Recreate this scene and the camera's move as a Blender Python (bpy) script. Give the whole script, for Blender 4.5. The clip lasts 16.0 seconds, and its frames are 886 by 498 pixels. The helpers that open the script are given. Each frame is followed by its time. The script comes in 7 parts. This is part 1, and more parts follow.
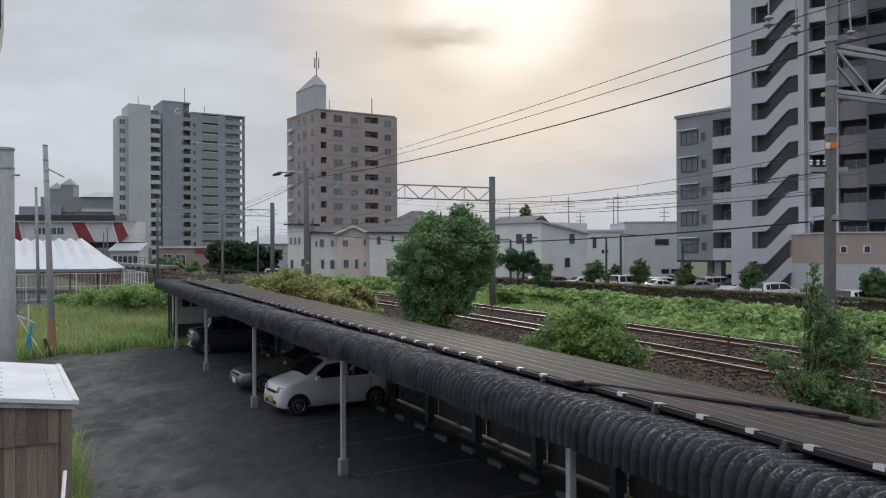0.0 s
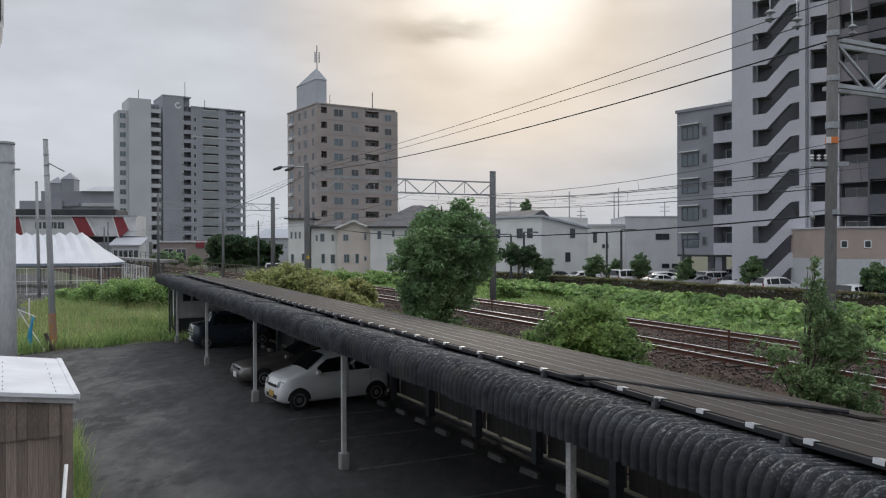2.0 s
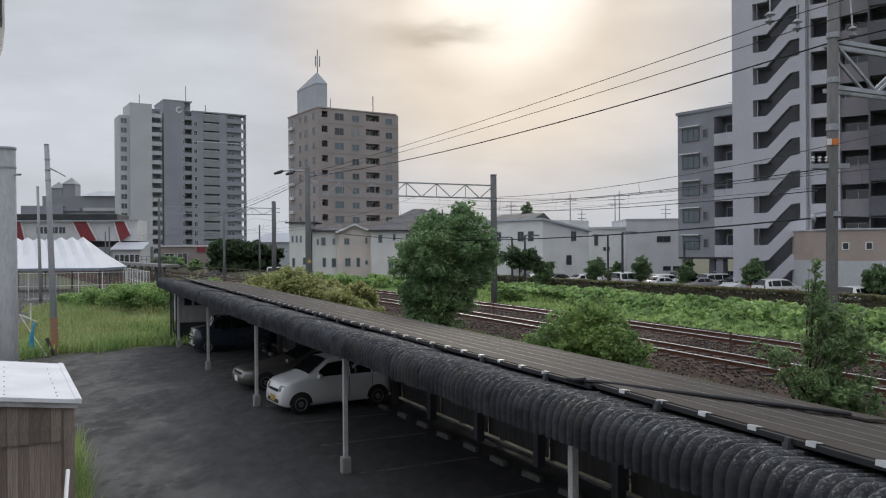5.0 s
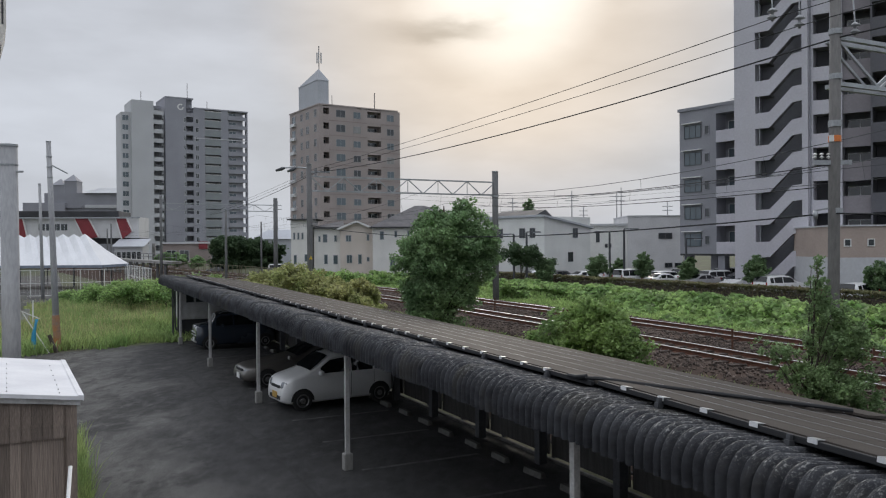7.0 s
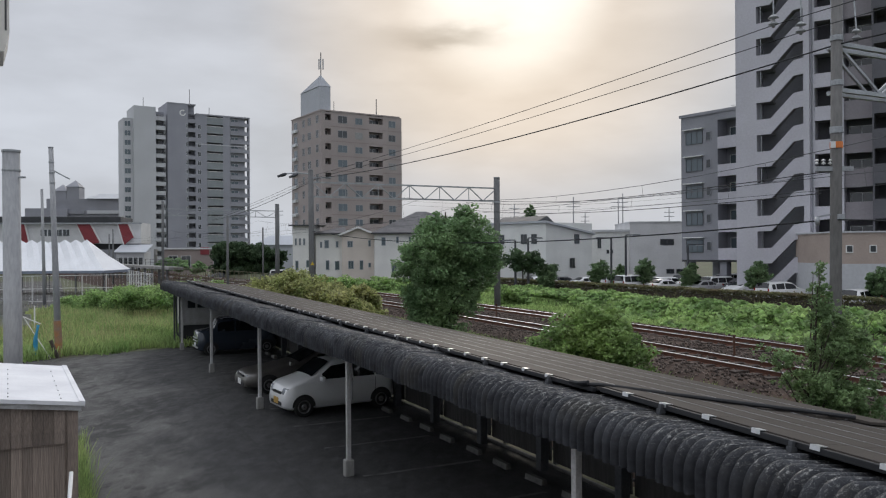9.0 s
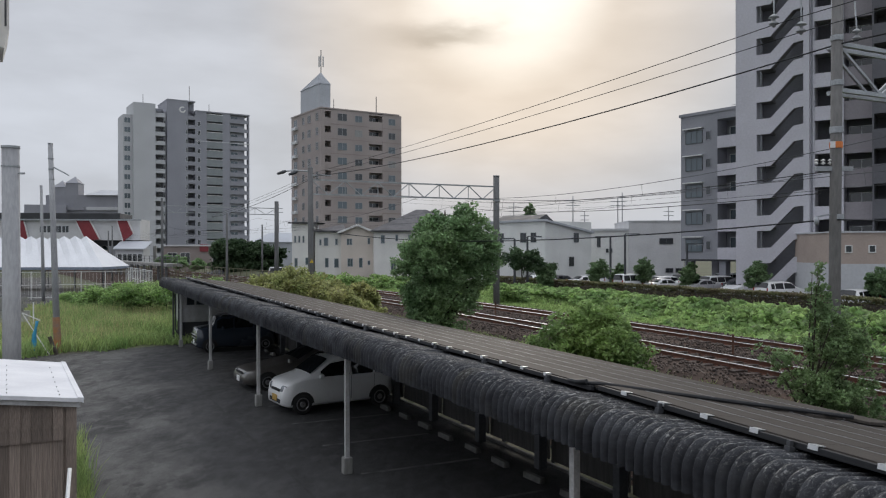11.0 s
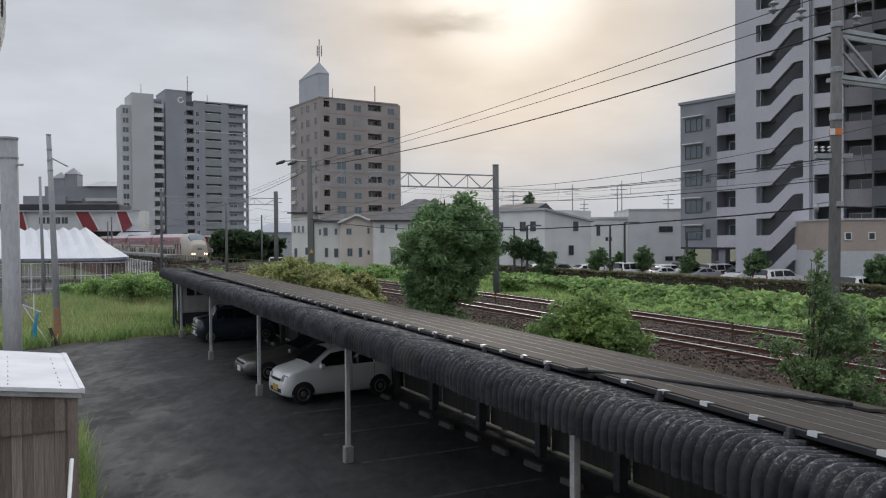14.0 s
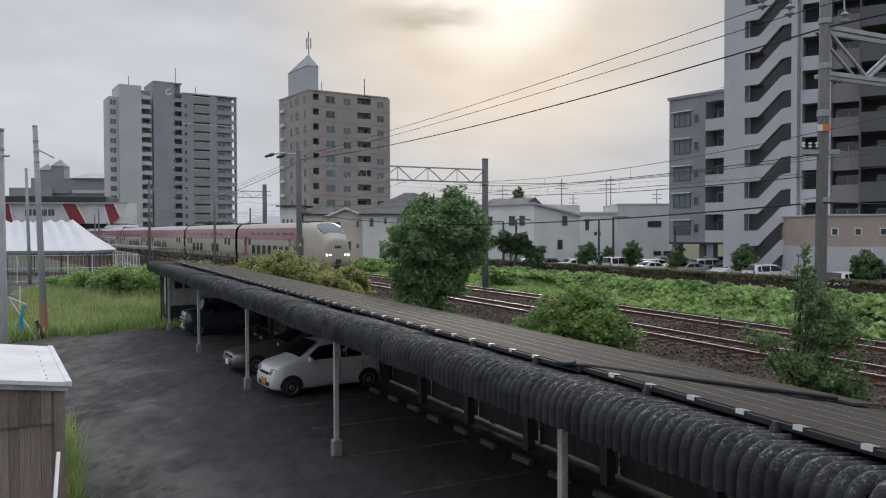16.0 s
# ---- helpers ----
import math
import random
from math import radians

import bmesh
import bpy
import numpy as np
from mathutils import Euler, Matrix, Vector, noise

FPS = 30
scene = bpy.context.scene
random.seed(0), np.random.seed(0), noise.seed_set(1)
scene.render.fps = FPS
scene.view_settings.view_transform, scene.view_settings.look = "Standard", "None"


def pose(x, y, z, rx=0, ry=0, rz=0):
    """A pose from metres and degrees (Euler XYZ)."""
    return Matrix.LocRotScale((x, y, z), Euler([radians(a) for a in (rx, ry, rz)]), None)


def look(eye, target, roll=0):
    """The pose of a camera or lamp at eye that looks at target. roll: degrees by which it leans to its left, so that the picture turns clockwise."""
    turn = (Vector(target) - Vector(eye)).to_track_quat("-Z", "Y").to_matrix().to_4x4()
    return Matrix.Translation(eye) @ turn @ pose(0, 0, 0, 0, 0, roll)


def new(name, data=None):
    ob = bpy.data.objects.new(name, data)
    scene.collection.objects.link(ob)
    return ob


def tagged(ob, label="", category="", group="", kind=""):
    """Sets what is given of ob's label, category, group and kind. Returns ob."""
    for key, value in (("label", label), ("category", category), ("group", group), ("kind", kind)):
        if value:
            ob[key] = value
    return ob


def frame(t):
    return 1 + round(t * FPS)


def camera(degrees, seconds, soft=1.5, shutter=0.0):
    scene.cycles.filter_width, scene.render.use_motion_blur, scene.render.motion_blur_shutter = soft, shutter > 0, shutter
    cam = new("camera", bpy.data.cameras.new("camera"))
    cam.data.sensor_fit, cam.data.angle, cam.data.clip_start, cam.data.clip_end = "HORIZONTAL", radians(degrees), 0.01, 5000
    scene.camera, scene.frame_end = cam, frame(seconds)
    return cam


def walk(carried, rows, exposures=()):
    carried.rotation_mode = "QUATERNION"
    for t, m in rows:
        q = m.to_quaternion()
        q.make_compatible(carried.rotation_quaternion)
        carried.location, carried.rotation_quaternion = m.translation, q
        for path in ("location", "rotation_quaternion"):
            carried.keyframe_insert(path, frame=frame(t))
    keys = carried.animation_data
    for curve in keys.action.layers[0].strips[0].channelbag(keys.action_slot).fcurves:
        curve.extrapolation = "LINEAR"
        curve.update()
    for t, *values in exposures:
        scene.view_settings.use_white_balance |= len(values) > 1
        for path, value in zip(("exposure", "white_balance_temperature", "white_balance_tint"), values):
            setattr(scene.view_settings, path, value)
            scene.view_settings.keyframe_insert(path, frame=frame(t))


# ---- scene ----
# a phone held by hand at an upper window: it stands still and sways a little
EYE = (0.0, 0.0, 4.4)
cam = camera(58.5, 16.0, soft=1.15)
SWAY = [
    (0, 90.092, 0.200, -0.050),
    (0.5, 89.963, 0.244, -0.019),
    (1, 89.832, 0.224, -0.042),
    (1.5, 89.714, 0.200, -0.001),
    (2, 89.693, 0.173, -0.013),
    (2.5, 89.806, 0.141, -0.069),
    (3, 89.914, 0.243, -0.089),
    (3.5, 89.936, 0.272, -0.134),
    (4, 90.005, 0.264, -0.068),
    (6.5, 89.745, 0.534, 0.203),
    (7, 89.709, 0.421, 0.180),
    (7.5, 89.704, 0.208, 0.164),
    (8, 89.804, 0.112, 0.239),
    (8.5, 89.957, 0.231, 0.306),
    (9, 90.137, 0.369, 0.293),
    (11.5, 89.941, 0.069, 0.237),
    (12, 89.858, 0.202, 0.131),
    (12.5, 89.684, 0.484, 0.121),
    (13, 89.442, 0.626, 0.187),
    (13.5, 89.244, 0.620, 0.295),
    (14, 89.226, 0.398, 0.216),
    (14.5, 89.204, 0.356, 0.062),
    (15, 89.027, 0.245, -0.056),
    (15.5, 88.861, 0.203, -0.181),
    (16, 88.780, 0.149, -0.568),
]
walk(cam, [(t, pose(*EYE, rx, ry, rz)) for t, rx, ry, rz in SWAY])

# ---------------------------------------------------------------- light
SUN_AZ, SUN_EL = radians(4.5), radians(18.5)
SUN_DIR = Vector((math.sin(SUN_AZ) * math.cos(SUN_EL), math.cos(SUN_AZ) * math.cos(SUN_EL), math.sin(SUN_EL)))


def build_world():
    """A hazy sky with thin cloud: the sun stands behind it and warms the cloud round it."""
    w = bpy.data.worlds.new("hazy_sky")
    scene.world = w
    w.use_nodes = True
    nt = w.node_tree
    n, l = nt.nodes, nt.links
    n.clear()

    def math_node(op, a, b=None, c=None):
        m = n.new("ShaderNodeMath")
        m.operation = op
        for i, v in enumerate((a, b, c)):
            if v is None:
                continue
            if isinstance(v, (int, float)):
                m.inputs[i].default_value = v
            else:
                l.new(v, m.inputs[i])
        return m.outputs[0]

    def mix(f, a, b, kind="MIX"):
        m = n.new("ShaderNodeMix")
        m.data_type, m.blend_type = "RGBA", kind
        for sock, v in ((m.inputs[0], f), (m.inputs[6], a), (m.inputs[7], b)):
            if isinstance(v, (int, float)):
                sock.default_value = v
            elif isinstance(v, tuple):
                sock.default_value = (*v, 1)
            else:
                l.new(v, sock)
        return m.outputs[2]

    def dot(v, d):
        m = n.new("ShaderNodeVectorMath")
        m.operation = "DOT_PRODUCT"
        l.new(v, m.inputs[0])
        m.inputs[1].default_value = d
        return m.outputs["Value"]

    def ramp(v, a, b, lo=0.0, hi=1.0):
        m = n.new("ShaderNodeMapRange")
        m.interpolation_type = "SMOOTHSTEP"
        l.new(v, m.inputs[0])
        for i, x in enumerate((a, b, lo, hi)):
            m.inputs[i + 1].default_value = x
        return m.outputs[0]

    tc = n.new("ShaderNodeTexCoord").outputs["Generated"]
    sky = n.new("ShaderNodeTexSky")
    sky.sky_type, sky.sun_disc = "NISHITA", False
    sky.sun_elevation, sky.sun_rotation = SUN_EL, SUN_AZ
    sky.dust_density, sky.air_density = 3.0, 1.5
    side = Vector((math.cos(SUN_AZ), -math.sin(SUN_AZ), 0))
    up = side.cross(SUN_DIR)
    ca, sa, ua = dot(tc, SUN_DIR), dot(tc, side), dot(tc, up)
    # clouds lie in long soft banks
    mp = n.new("ShaderNodeMapping")
    mp.inputs["Scale"].default_value = (2.2, 2.2, 6.5)
    mp.inputs["Location"].default_value = (0.3, 0.1, 0.4)
    l.new(tc, mp.inputs[0])
    cl = n.new("ShaderNodeTexNoise")
    cl.inputs["Scale"].default_value, cl.inputs["Detail"].default_value, cl.inputs["Roughness"].default_value = 1.6, 5, 0.5
    l.new(mp.outputs[0], cl.inputs["Vector"])
    fine = n.new("ShaderNodeTexNoise")
    fine.inputs["Scale"].default_value, fine.inputs["Detail"].default_value = 5.0, 4
    l.new(mp.outputs[0], fine.inputs["Vector"])
    elev = dot(tc, (0, 0, 1))
    grey = mix(ramp(elev, 0.0, 0.30), (0.45, 0.505, 0.58), (0.50, 0.53, 0.59))
    grey = mix(ramp(sa, -0.55, -0.18, 0.6, 0.0), grey, (0.60, 0.63, 0.70))
    grey = mix(ramp(elev, 0.42, 0.95), grey, (1.25, 1.30, 1.40))
    near = math_node("MULTIPLY", ramp(ca, 0.945, 0.9995), ramp(elev, 0.02, 0.15))
    warm = mix(near, grey, (0.70, 0.635, 0.575))
    lit = mix(ramp(ca, 0.990, 1.0), warm, (1.05, 1.01, 0.95))
    cloud = ramp(cl.outputs["Fac"], 0.34, 0.66, 0.92, 1.08)
    cloud = math_node("MULTIPLY", cloud, ramp(fine.outputs["Fac"], 0.3, 0.7, 0.97, 1.03))
    # one long darker bank beside the sun
    wob = math_node("MULTIPLY", math_node("SUBTRACT", fine.outputs["Fac"], 0.5), 0.05)
    du = math_node("DIVIDE", math_node("ADD", math_node("ADD", ua, 0.058), wob), 0.013)
    ds = math_node("DIVIDE", math_node("ADD", math_node("ADD", sa, 0.070), wob), 0.065)
    bank = math_node("POWER", 2.718, math_node("MULTIPLY", math_node("ADD", math_node("MULTIPLY", du, du), math_node("MULTIPLY", ds, ds)), -1.0))
    cloud = math_node("MULTIPLY", cloud, math_node("SUBTRACT", 1.0, math_node("MULTIPLY", bank, 0.46)))
    shaded = mix(1.0, lit, cloud, "MULTIPLY")
    both = n.new("ShaderNodeMix")
    both.data_type, both.blend_type = "RGBA", "ADD"
    both.inputs[0].default_value = 0.003
    l.new(shaded, both.inputs[6])
    l.new(sky.outputs[0], both.inputs[7])
    bg = n.new("ShaderNodeBackground")
    bg.inputs[1].default_value = 1.0
    l.new(both.outputs[2], bg.inputs[0])
    out = n.new("ShaderNodeOutputWorld")
    l.new(bg.outputs[0], out.inputs[0])


build_world()
sun = new("sun", bpy.data.lights.new("sun", "SUN"))
sun.data.energy, sun.data.angle, sun.data.color = 0.7, radians(12), (1.0, 0.92, 0.82)
sun.matrix_world = look(SUN_DIR * 100, (0, 0, 0))
scene.view_settings.exposure = 0.0


# ---------------------------------------------------------------- materials
def material(name, colour, rough=0.7, metal=0.0, vary=0.25, scale=2.0, fine=30.0, bump=0.15, second=None, random_hue=0.0, spec=0.5,
             streak=(1, 1, 1), island=0.0, trans=0.0, coat=0.0, speck=None):
    """A surface with two scales of variation, stains of a second colour and fine relief, at true size."""
    m = bpy.data.materials.new(name)
    m.use_nodes = True
    nt = m.node_tree
    n, l = nt.nodes, nt.links
    b = n["Principled BSDF"]
    tc = n.new("ShaderNodeTexCoord")
    mp = n.new("ShaderNodeMapping")
    mp.inputs["Scale"].default_value = streak
    l.new(tc.outputs["Object"], mp.inputs[0])
    big, small = n.new("ShaderNodeTexNoise"), n.new("ShaderNodeTexNoise")
    big.inputs["Scale"].default_value, big.inputs["Detail"].default_value = scale, 5
    small.inputs["Scale"].default_value, small.inputs["Detail"].default_value = fine, 3
    l.new(mp.outputs[0], big.inputs["Vector"])
    l.new(mp.outputs[0], small.inputs["Vector"])
    second = second or tuple(c * (1 - vary) for c in colour)
    rampn = n.new("ShaderNodeMapRange")
    rampn.inputs[1].default_value, rampn.inputs[2].default_value = 0.35, 0.68
    l.new(big.outputs["Fac"], rampn.inputs[0])
    mx = n.new("ShaderNodeMix")
    mx.data_type = "RGBA"
    mx.inputs[6].default_value, mx.inputs[7].default_value = (*colour, 1), (*second, 1)
    l.new(rampn.outputs[0], mx.inputs[0])
    val = n.new("ShaderNodeMapRange")
    val.inputs[1].default_value, val.inputs[2].default_value = 0.3, 0.7
    val.inputs[3].default_value, val.inputs[4].default_value = 1 - vary * 0.5, 1 + vary * 0.5
    l.new(small.outputs["Fac"], val.inputs[0])
    hsv = n.new("ShaderNodeHueSaturation")
    l.new(mx.outputs[2], hsv.inputs["Color"])
    v = val.outputs[0]
    for source, amount in (("obj", random_hue), ("isl", island)):
        if amount:
            src = n.new("ShaderNodeObjectInfo").outputs["Random"] if source == "obj" else n.new("ShaderNodeNewGeometry").outputs["Random Per Island"]
            r = n.new("ShaderNodeMapRange")
            r.inputs[3].default_value, r.inputs[4].default_value = 1 - amount, 1 + amount
            l.new(src, r.inputs[0])
            mu = n.new("ShaderNodeMath")
            mu.operation = "MULTIPLY"
            l.new(v, mu.inputs[0])
            l.new(r.outputs[0], mu.inputs[1])
            v = mu.outputs[0]
    l.new(v, hsv.inputs["Value"])
    l.new(hsv.outputs[0], b.inputs["Base Color"])
    rr = n.new("ShaderNodeMapRange")
    rr.inputs[3].default_value, rr.inputs[4].default_value = max(rough - 0.12, 0.02), min(rough + 0.12, 1)
    l.new(big.outputs["Fac"], rr.inputs[0])
    l.new(rr.outputs[0], b.inputs["Roughness"])
    if speck:
        sn = n.new("ShaderNodeTexNoise")
        sn.inputs["Scale"].default_value, sn.inputs["Detail"].default_value, sn.inputs["Roughness"].default_value = 38, 6, 0.75
        l.new(tc.outputs["Object"], sn.inputs["Vector"])
        sr = n.new("ShaderNodeMapRange")
        sr.inputs[1].default_value, sr.inputs[2].default_value = 0.585, 0.68
        l.new(sn.outputs["Fac"], sr.inputs[0])
        sm = n.new("ShaderNodeMix")
        sm.data_type = "RGBA"
        sm.inputs[7].default_value = (*speck, 1)
        l.new(sr.outputs[0], sm.inputs[0])
        l.new(hsv.outputs[0], sm.inputs[6])
        l.new(sm.outputs[2], b.inputs["Base Color"])
    b.inputs["Metallic"].default_value = metal
    b.inputs["Specular IOR Level"].default_value = spec
    b.inputs["Coat Weight"].default_value = coat
    if trans:
        b.inputs["Transmission Weight"].default_value = trans
    if bump:
        bp = n.new("ShaderNodeBump")
        bp.inputs["Strength"].default_value, bp.inputs["Distance"].default_value = bump, 0.02
        l.new(small.outputs["Fac"], bp.inputs["Height"])
        l.new(bp.outputs[0], b.inputs["Normal"])
    return m


def leaf_material(name, colour, second, island=0.35):
    """Thin leaves: part of the light passes through."""
    m = material(name, colour, 0.55, 0, 0.3, 0.6, 9.0, 0.0, second, island=island, spec=0.35)
    n, l = m.node_tree.nodes, m.node_tree.links
    b, out = n["Principled BSDF"], n["Material Output"]
    tr = n.new("ShaderNodeBsdfTranslucent")
    src = b.inputs["Base Color"].links[0].from_socket
    l.new(src, tr.inputs[0])
    ms = n.new("ShaderNodeMixShader")
    ms.inputs[0].default_value = 0.5
    l.new(b.outputs[0], ms.inputs[1])
    l.new(tr.outputs[0], ms.inputs[2])
    l.new(ms.outputs[0], out.inputs[0])
    return m


def glow(name, colour, strength):
    m = bpy.data.materials.new(name)
    m.use_nodes = True
    b = m.node_tree.nodes["Principled BSDF"]
    b.inputs["Base Color"].default_value = (*colour, 1)
    b.inputs["Emission Color"].default_value = (*colour, 1)
    b.inputs["Emission Strength"].default_value = strength
    return m


def pane(name, tint=(0.03, 0.035, 0.04)):
    m = bpy.data.materials.new(name)
    m.use_nodes = True
    b = m.node_tree.nodes["Principled BSDF"]
    b.inputs["Base Color"].default_value = (*tint, 1)
    b.inputs["Roughness"].default_value = 0.06
    b.inputs["Specular IOR Level"].default_value = 0.8
    return m


# ---------------------------------------------------------------- mesh tools
class Geo:
    """Gathers vertices and faces of one mesh."""

    def __init__(self):
        self.v, self.f = [], []

    def add(self, verts, faces):
        k = len(self.v)
        self.v += [tuple(p) for p in verts]
        self.f += [tuple(i + k for i in f) for f in faces]
        return self

    def box(self, x0, x1, y0, y1, z0, z1, m=None):
        vs = [Vector((x, y, z)) for z in (z0, z1) for x, y in ((x0, y0), (x1, y0), (x1, y1), (x0, y1))]
        if m is not None:
            vs = [m @ p for p in vs]
        return self.add(vs, [(0, 3, 2, 1), (4, 5, 6, 7), (0, 1, 5, 4), (1, 2, 6, 5), (2, 3, 7, 6), (3, 0, 4, 7)])

    def beam(self, a, b, w, h=None, up=(0, 0, 1)):
        """A bar of rectangular section from a to b."""
        a, b = Vector(a), Vector(b)
        d = (b - a).normalized()
        s = d.cross(Vector(up))
        s = s.normalized() if s.length > 1e-6 else d.cross(Vector((1, 0, 0))).normalized()
        u = s.cross(d)
        s, u = s * w / 2, u * (h or w) / 2
        return self.add([p + q for p in (a, b) for q in (-s - u, s - u, s + u, -s + u)],
                        [(3, 2, 1, 0), (4, 5, 6, 7), (0, 1, 5, 4), (1, 2, 6, 5), (2, 3, 7, 6), (3, 0, 4, 7)])

    def tube(self, path, radii, seg=8, caps=True):
        """A round bar along a path; radii: one or a list."""
        path = [Vector(p) for p in path]
        radii = radii if isinstance(radii, (list, tuple)) else [radii] * len(path)
        k = len(self.v)
        ref = Vector((0, 0, 1))
        for i, p in enumerate(path):
            d = (path[min(i + 1, len(path) - 1)] - path[max(i - 1, 0)]).normalized()
            r = ref if abs(d.dot(ref)) < 0.95 else Vector((1, 0, 0))
            s = d.cross(r).normalized()
            u = s.cross(d)
            self.v += [tuple(p + (s * math.cos(a) + u * math.sin(a)) * radii[i]) for a in (2 * math.pi * j / seg for j in range(seg))]
        for i in range(len(path) - 1):
            for j in range(seg):
                a, b = k + i * seg + j, k + i * seg + (j + 1) % seg
                self.f.append((a, b, b + seg, a + seg))
        if caps:
            self.f.append(tuple(k + j for j in reversed(range(seg))))
            self.f.append(tuple(k + (len(path) - 1) * seg + j for j in range(seg)))
        return self

    def loft(self, rings, closed=True, caps=True):
        k, n = len(self.v), len(rings[0])
        for r in rings:
            self.v += [tuple(p) for p in r]
        for i in range(len(rings) - 1):
            for j in range(n if closed else n - 1):
                a, b = k + i * n + j, k + i * n + (j + 1) % n
                self.f.append((a, b, b + n, a + n))
        if caps and closed:
            self.f.append(tuple(k + j for j in reversed(range(n))))
            self.f.append(tuple(k + (len(rings) - 1) * n + j for j in range(n)))
        return self

    def mesh(self, name, mat, smooth=False):
        me = bpy.data.meshes.new(name)
        me.from_pydata(self.v, [], self.f)
        if mat:
            me.materials.append(mat)
        if smooth:
            me.shade_smooth()
        me.update()
        return me


def part(name, geo, mat, parent=None, label="", smooth=False, bevel=0.0, m=None):
    """One mesh object under a thing or a part (or on its own)."""
    ob = new(name, geo.mesh(name, mat, smooth) if isinstance(geo, Geo) else geo)
    if parent is not None:
        ob.parent = parent
    if m is not None:
        ob.matrix_basis = m
    if bevel:
        md = ob.modifiers.new("bevel", "BEVEL")
        md.width, md.segments, md.limit_method = bevel, 2, "ANGLE"
    if label:
        tagged(ob, label)
    return ob


def thing(name, label, category, m=None, group="", kind=""):
    e = new(name)
    e.empty_display_size = 0.3
    if m is not None:
        e.matrix_basis = m
    return tagged(e, label, category, group, kind)


def fast_mesh(name, verts, quads, mat):
    """A large mesh of quads from arrays."""
    me = bpy.data.meshes.new(name)
    verts, quads = np.asarray(verts, np.float32), np.asarray(quads, np.int32)
    k = quads.shape[1]
    me.vertices.add(len(verts))
    me.vertices.foreach_set("co", verts.ravel())
    me.loops.add(quads.size)
    me.loops.foreach_set("vertex_index", quads.ravel())
    me.polygons.add(len(quads))
    me.polygons.foreach_set("loop_start", np.arange(0, quads.size, k, dtype=np.int32))
    me.polygons.foreach_set("loop_total", np.full(len(quads), k, np.int32))
    me.materials.append(mat)
    me.update(calc_edges=True)
    return me


def leaves_mesh(name, at, size, mat, rng, flat=0.5, long=1.5):
    """Folded leaves, four corners each, at many points. flat: how far they face upward."""
    n = len(at)
    nrm = rng.normal(size=(n, 3))
    nrm[:, 2] = np.abs(nrm[:, 2]) + flat
    nrm /= np.linalg.norm(nrm, axis=1)[:, None]
    a = np.cross(nrm, rng.normal(size=(n, 3)))
    a /= np.linalg.norm(a, axis=1)[:, None]
    b = np.cross(nrm, a)
    s = (size * rng.uniform(0.6, 1.35, n))[:, None]
    v = np.stack([at - a * s * long * 0.5, at + b * s * 0.5 - nrm * s * 0.15, at + a * s * long * 0.5 - nrm * s * 0.1, at - b * s * 0.5 - nrm * s * 0.15], 1)
    return fast_mesh(name, v.reshape(-1, 3), np.arange(4 * n).reshape(-1, 4), mat)


# the line of the car port, and of all that stands beside it
PORT = radians(26.5)
ALONG, ACROSS = Vector((-math.sin(PORT), math.cos(PORT), 0)), Vector((math.cos(PORT), math.sin(PORT), 0))


def port(t, q, z=0.0):
    """A place by its distance along the car port, across it, and up."""
    return ALONG * t + ACROSS * q + Vector((0, 0, z))


PORT_M = Matrix.Rotation(PORT, 4, "Z")   # x across, y along


def heading(s):
    return radians(22 + 10.3 * min(max(s / 66, 0), 1))


RAIL_Z = 1.2
_step = 0.5
_track = {0: Vector((12.3, 22.75, 0))}
for _i in range(0, 1400):
    _h = heading((_i + 0.5) * _step)
    _track[_i + 1] = _track[_i] + Vector((-math.sin(_h), math.cos(_h), 0)) * _step
for _i in range(0, -200, -1):
    _h = heading((_i - 0.5) * _step)
    _track[_i - 1] = _track[_i] - Vector((-math.sin(_h), math.cos(_h), 0)) * _step


def track(s, q=0.0, z=0.0):
    """A place by its way along the far track (away from the eye), across it (to the far side) and up."""
    k = s / _step
    i = int(math.floor(k))
    p = _track[i].lerp(_track[i + 1], k - i)
    h = heading(s)
    return p + Vector((math.cos(h), math.sin(h), 0)) * q + Vector((0, 0, z))


# ---------------------------------------------------------------- the surfaces


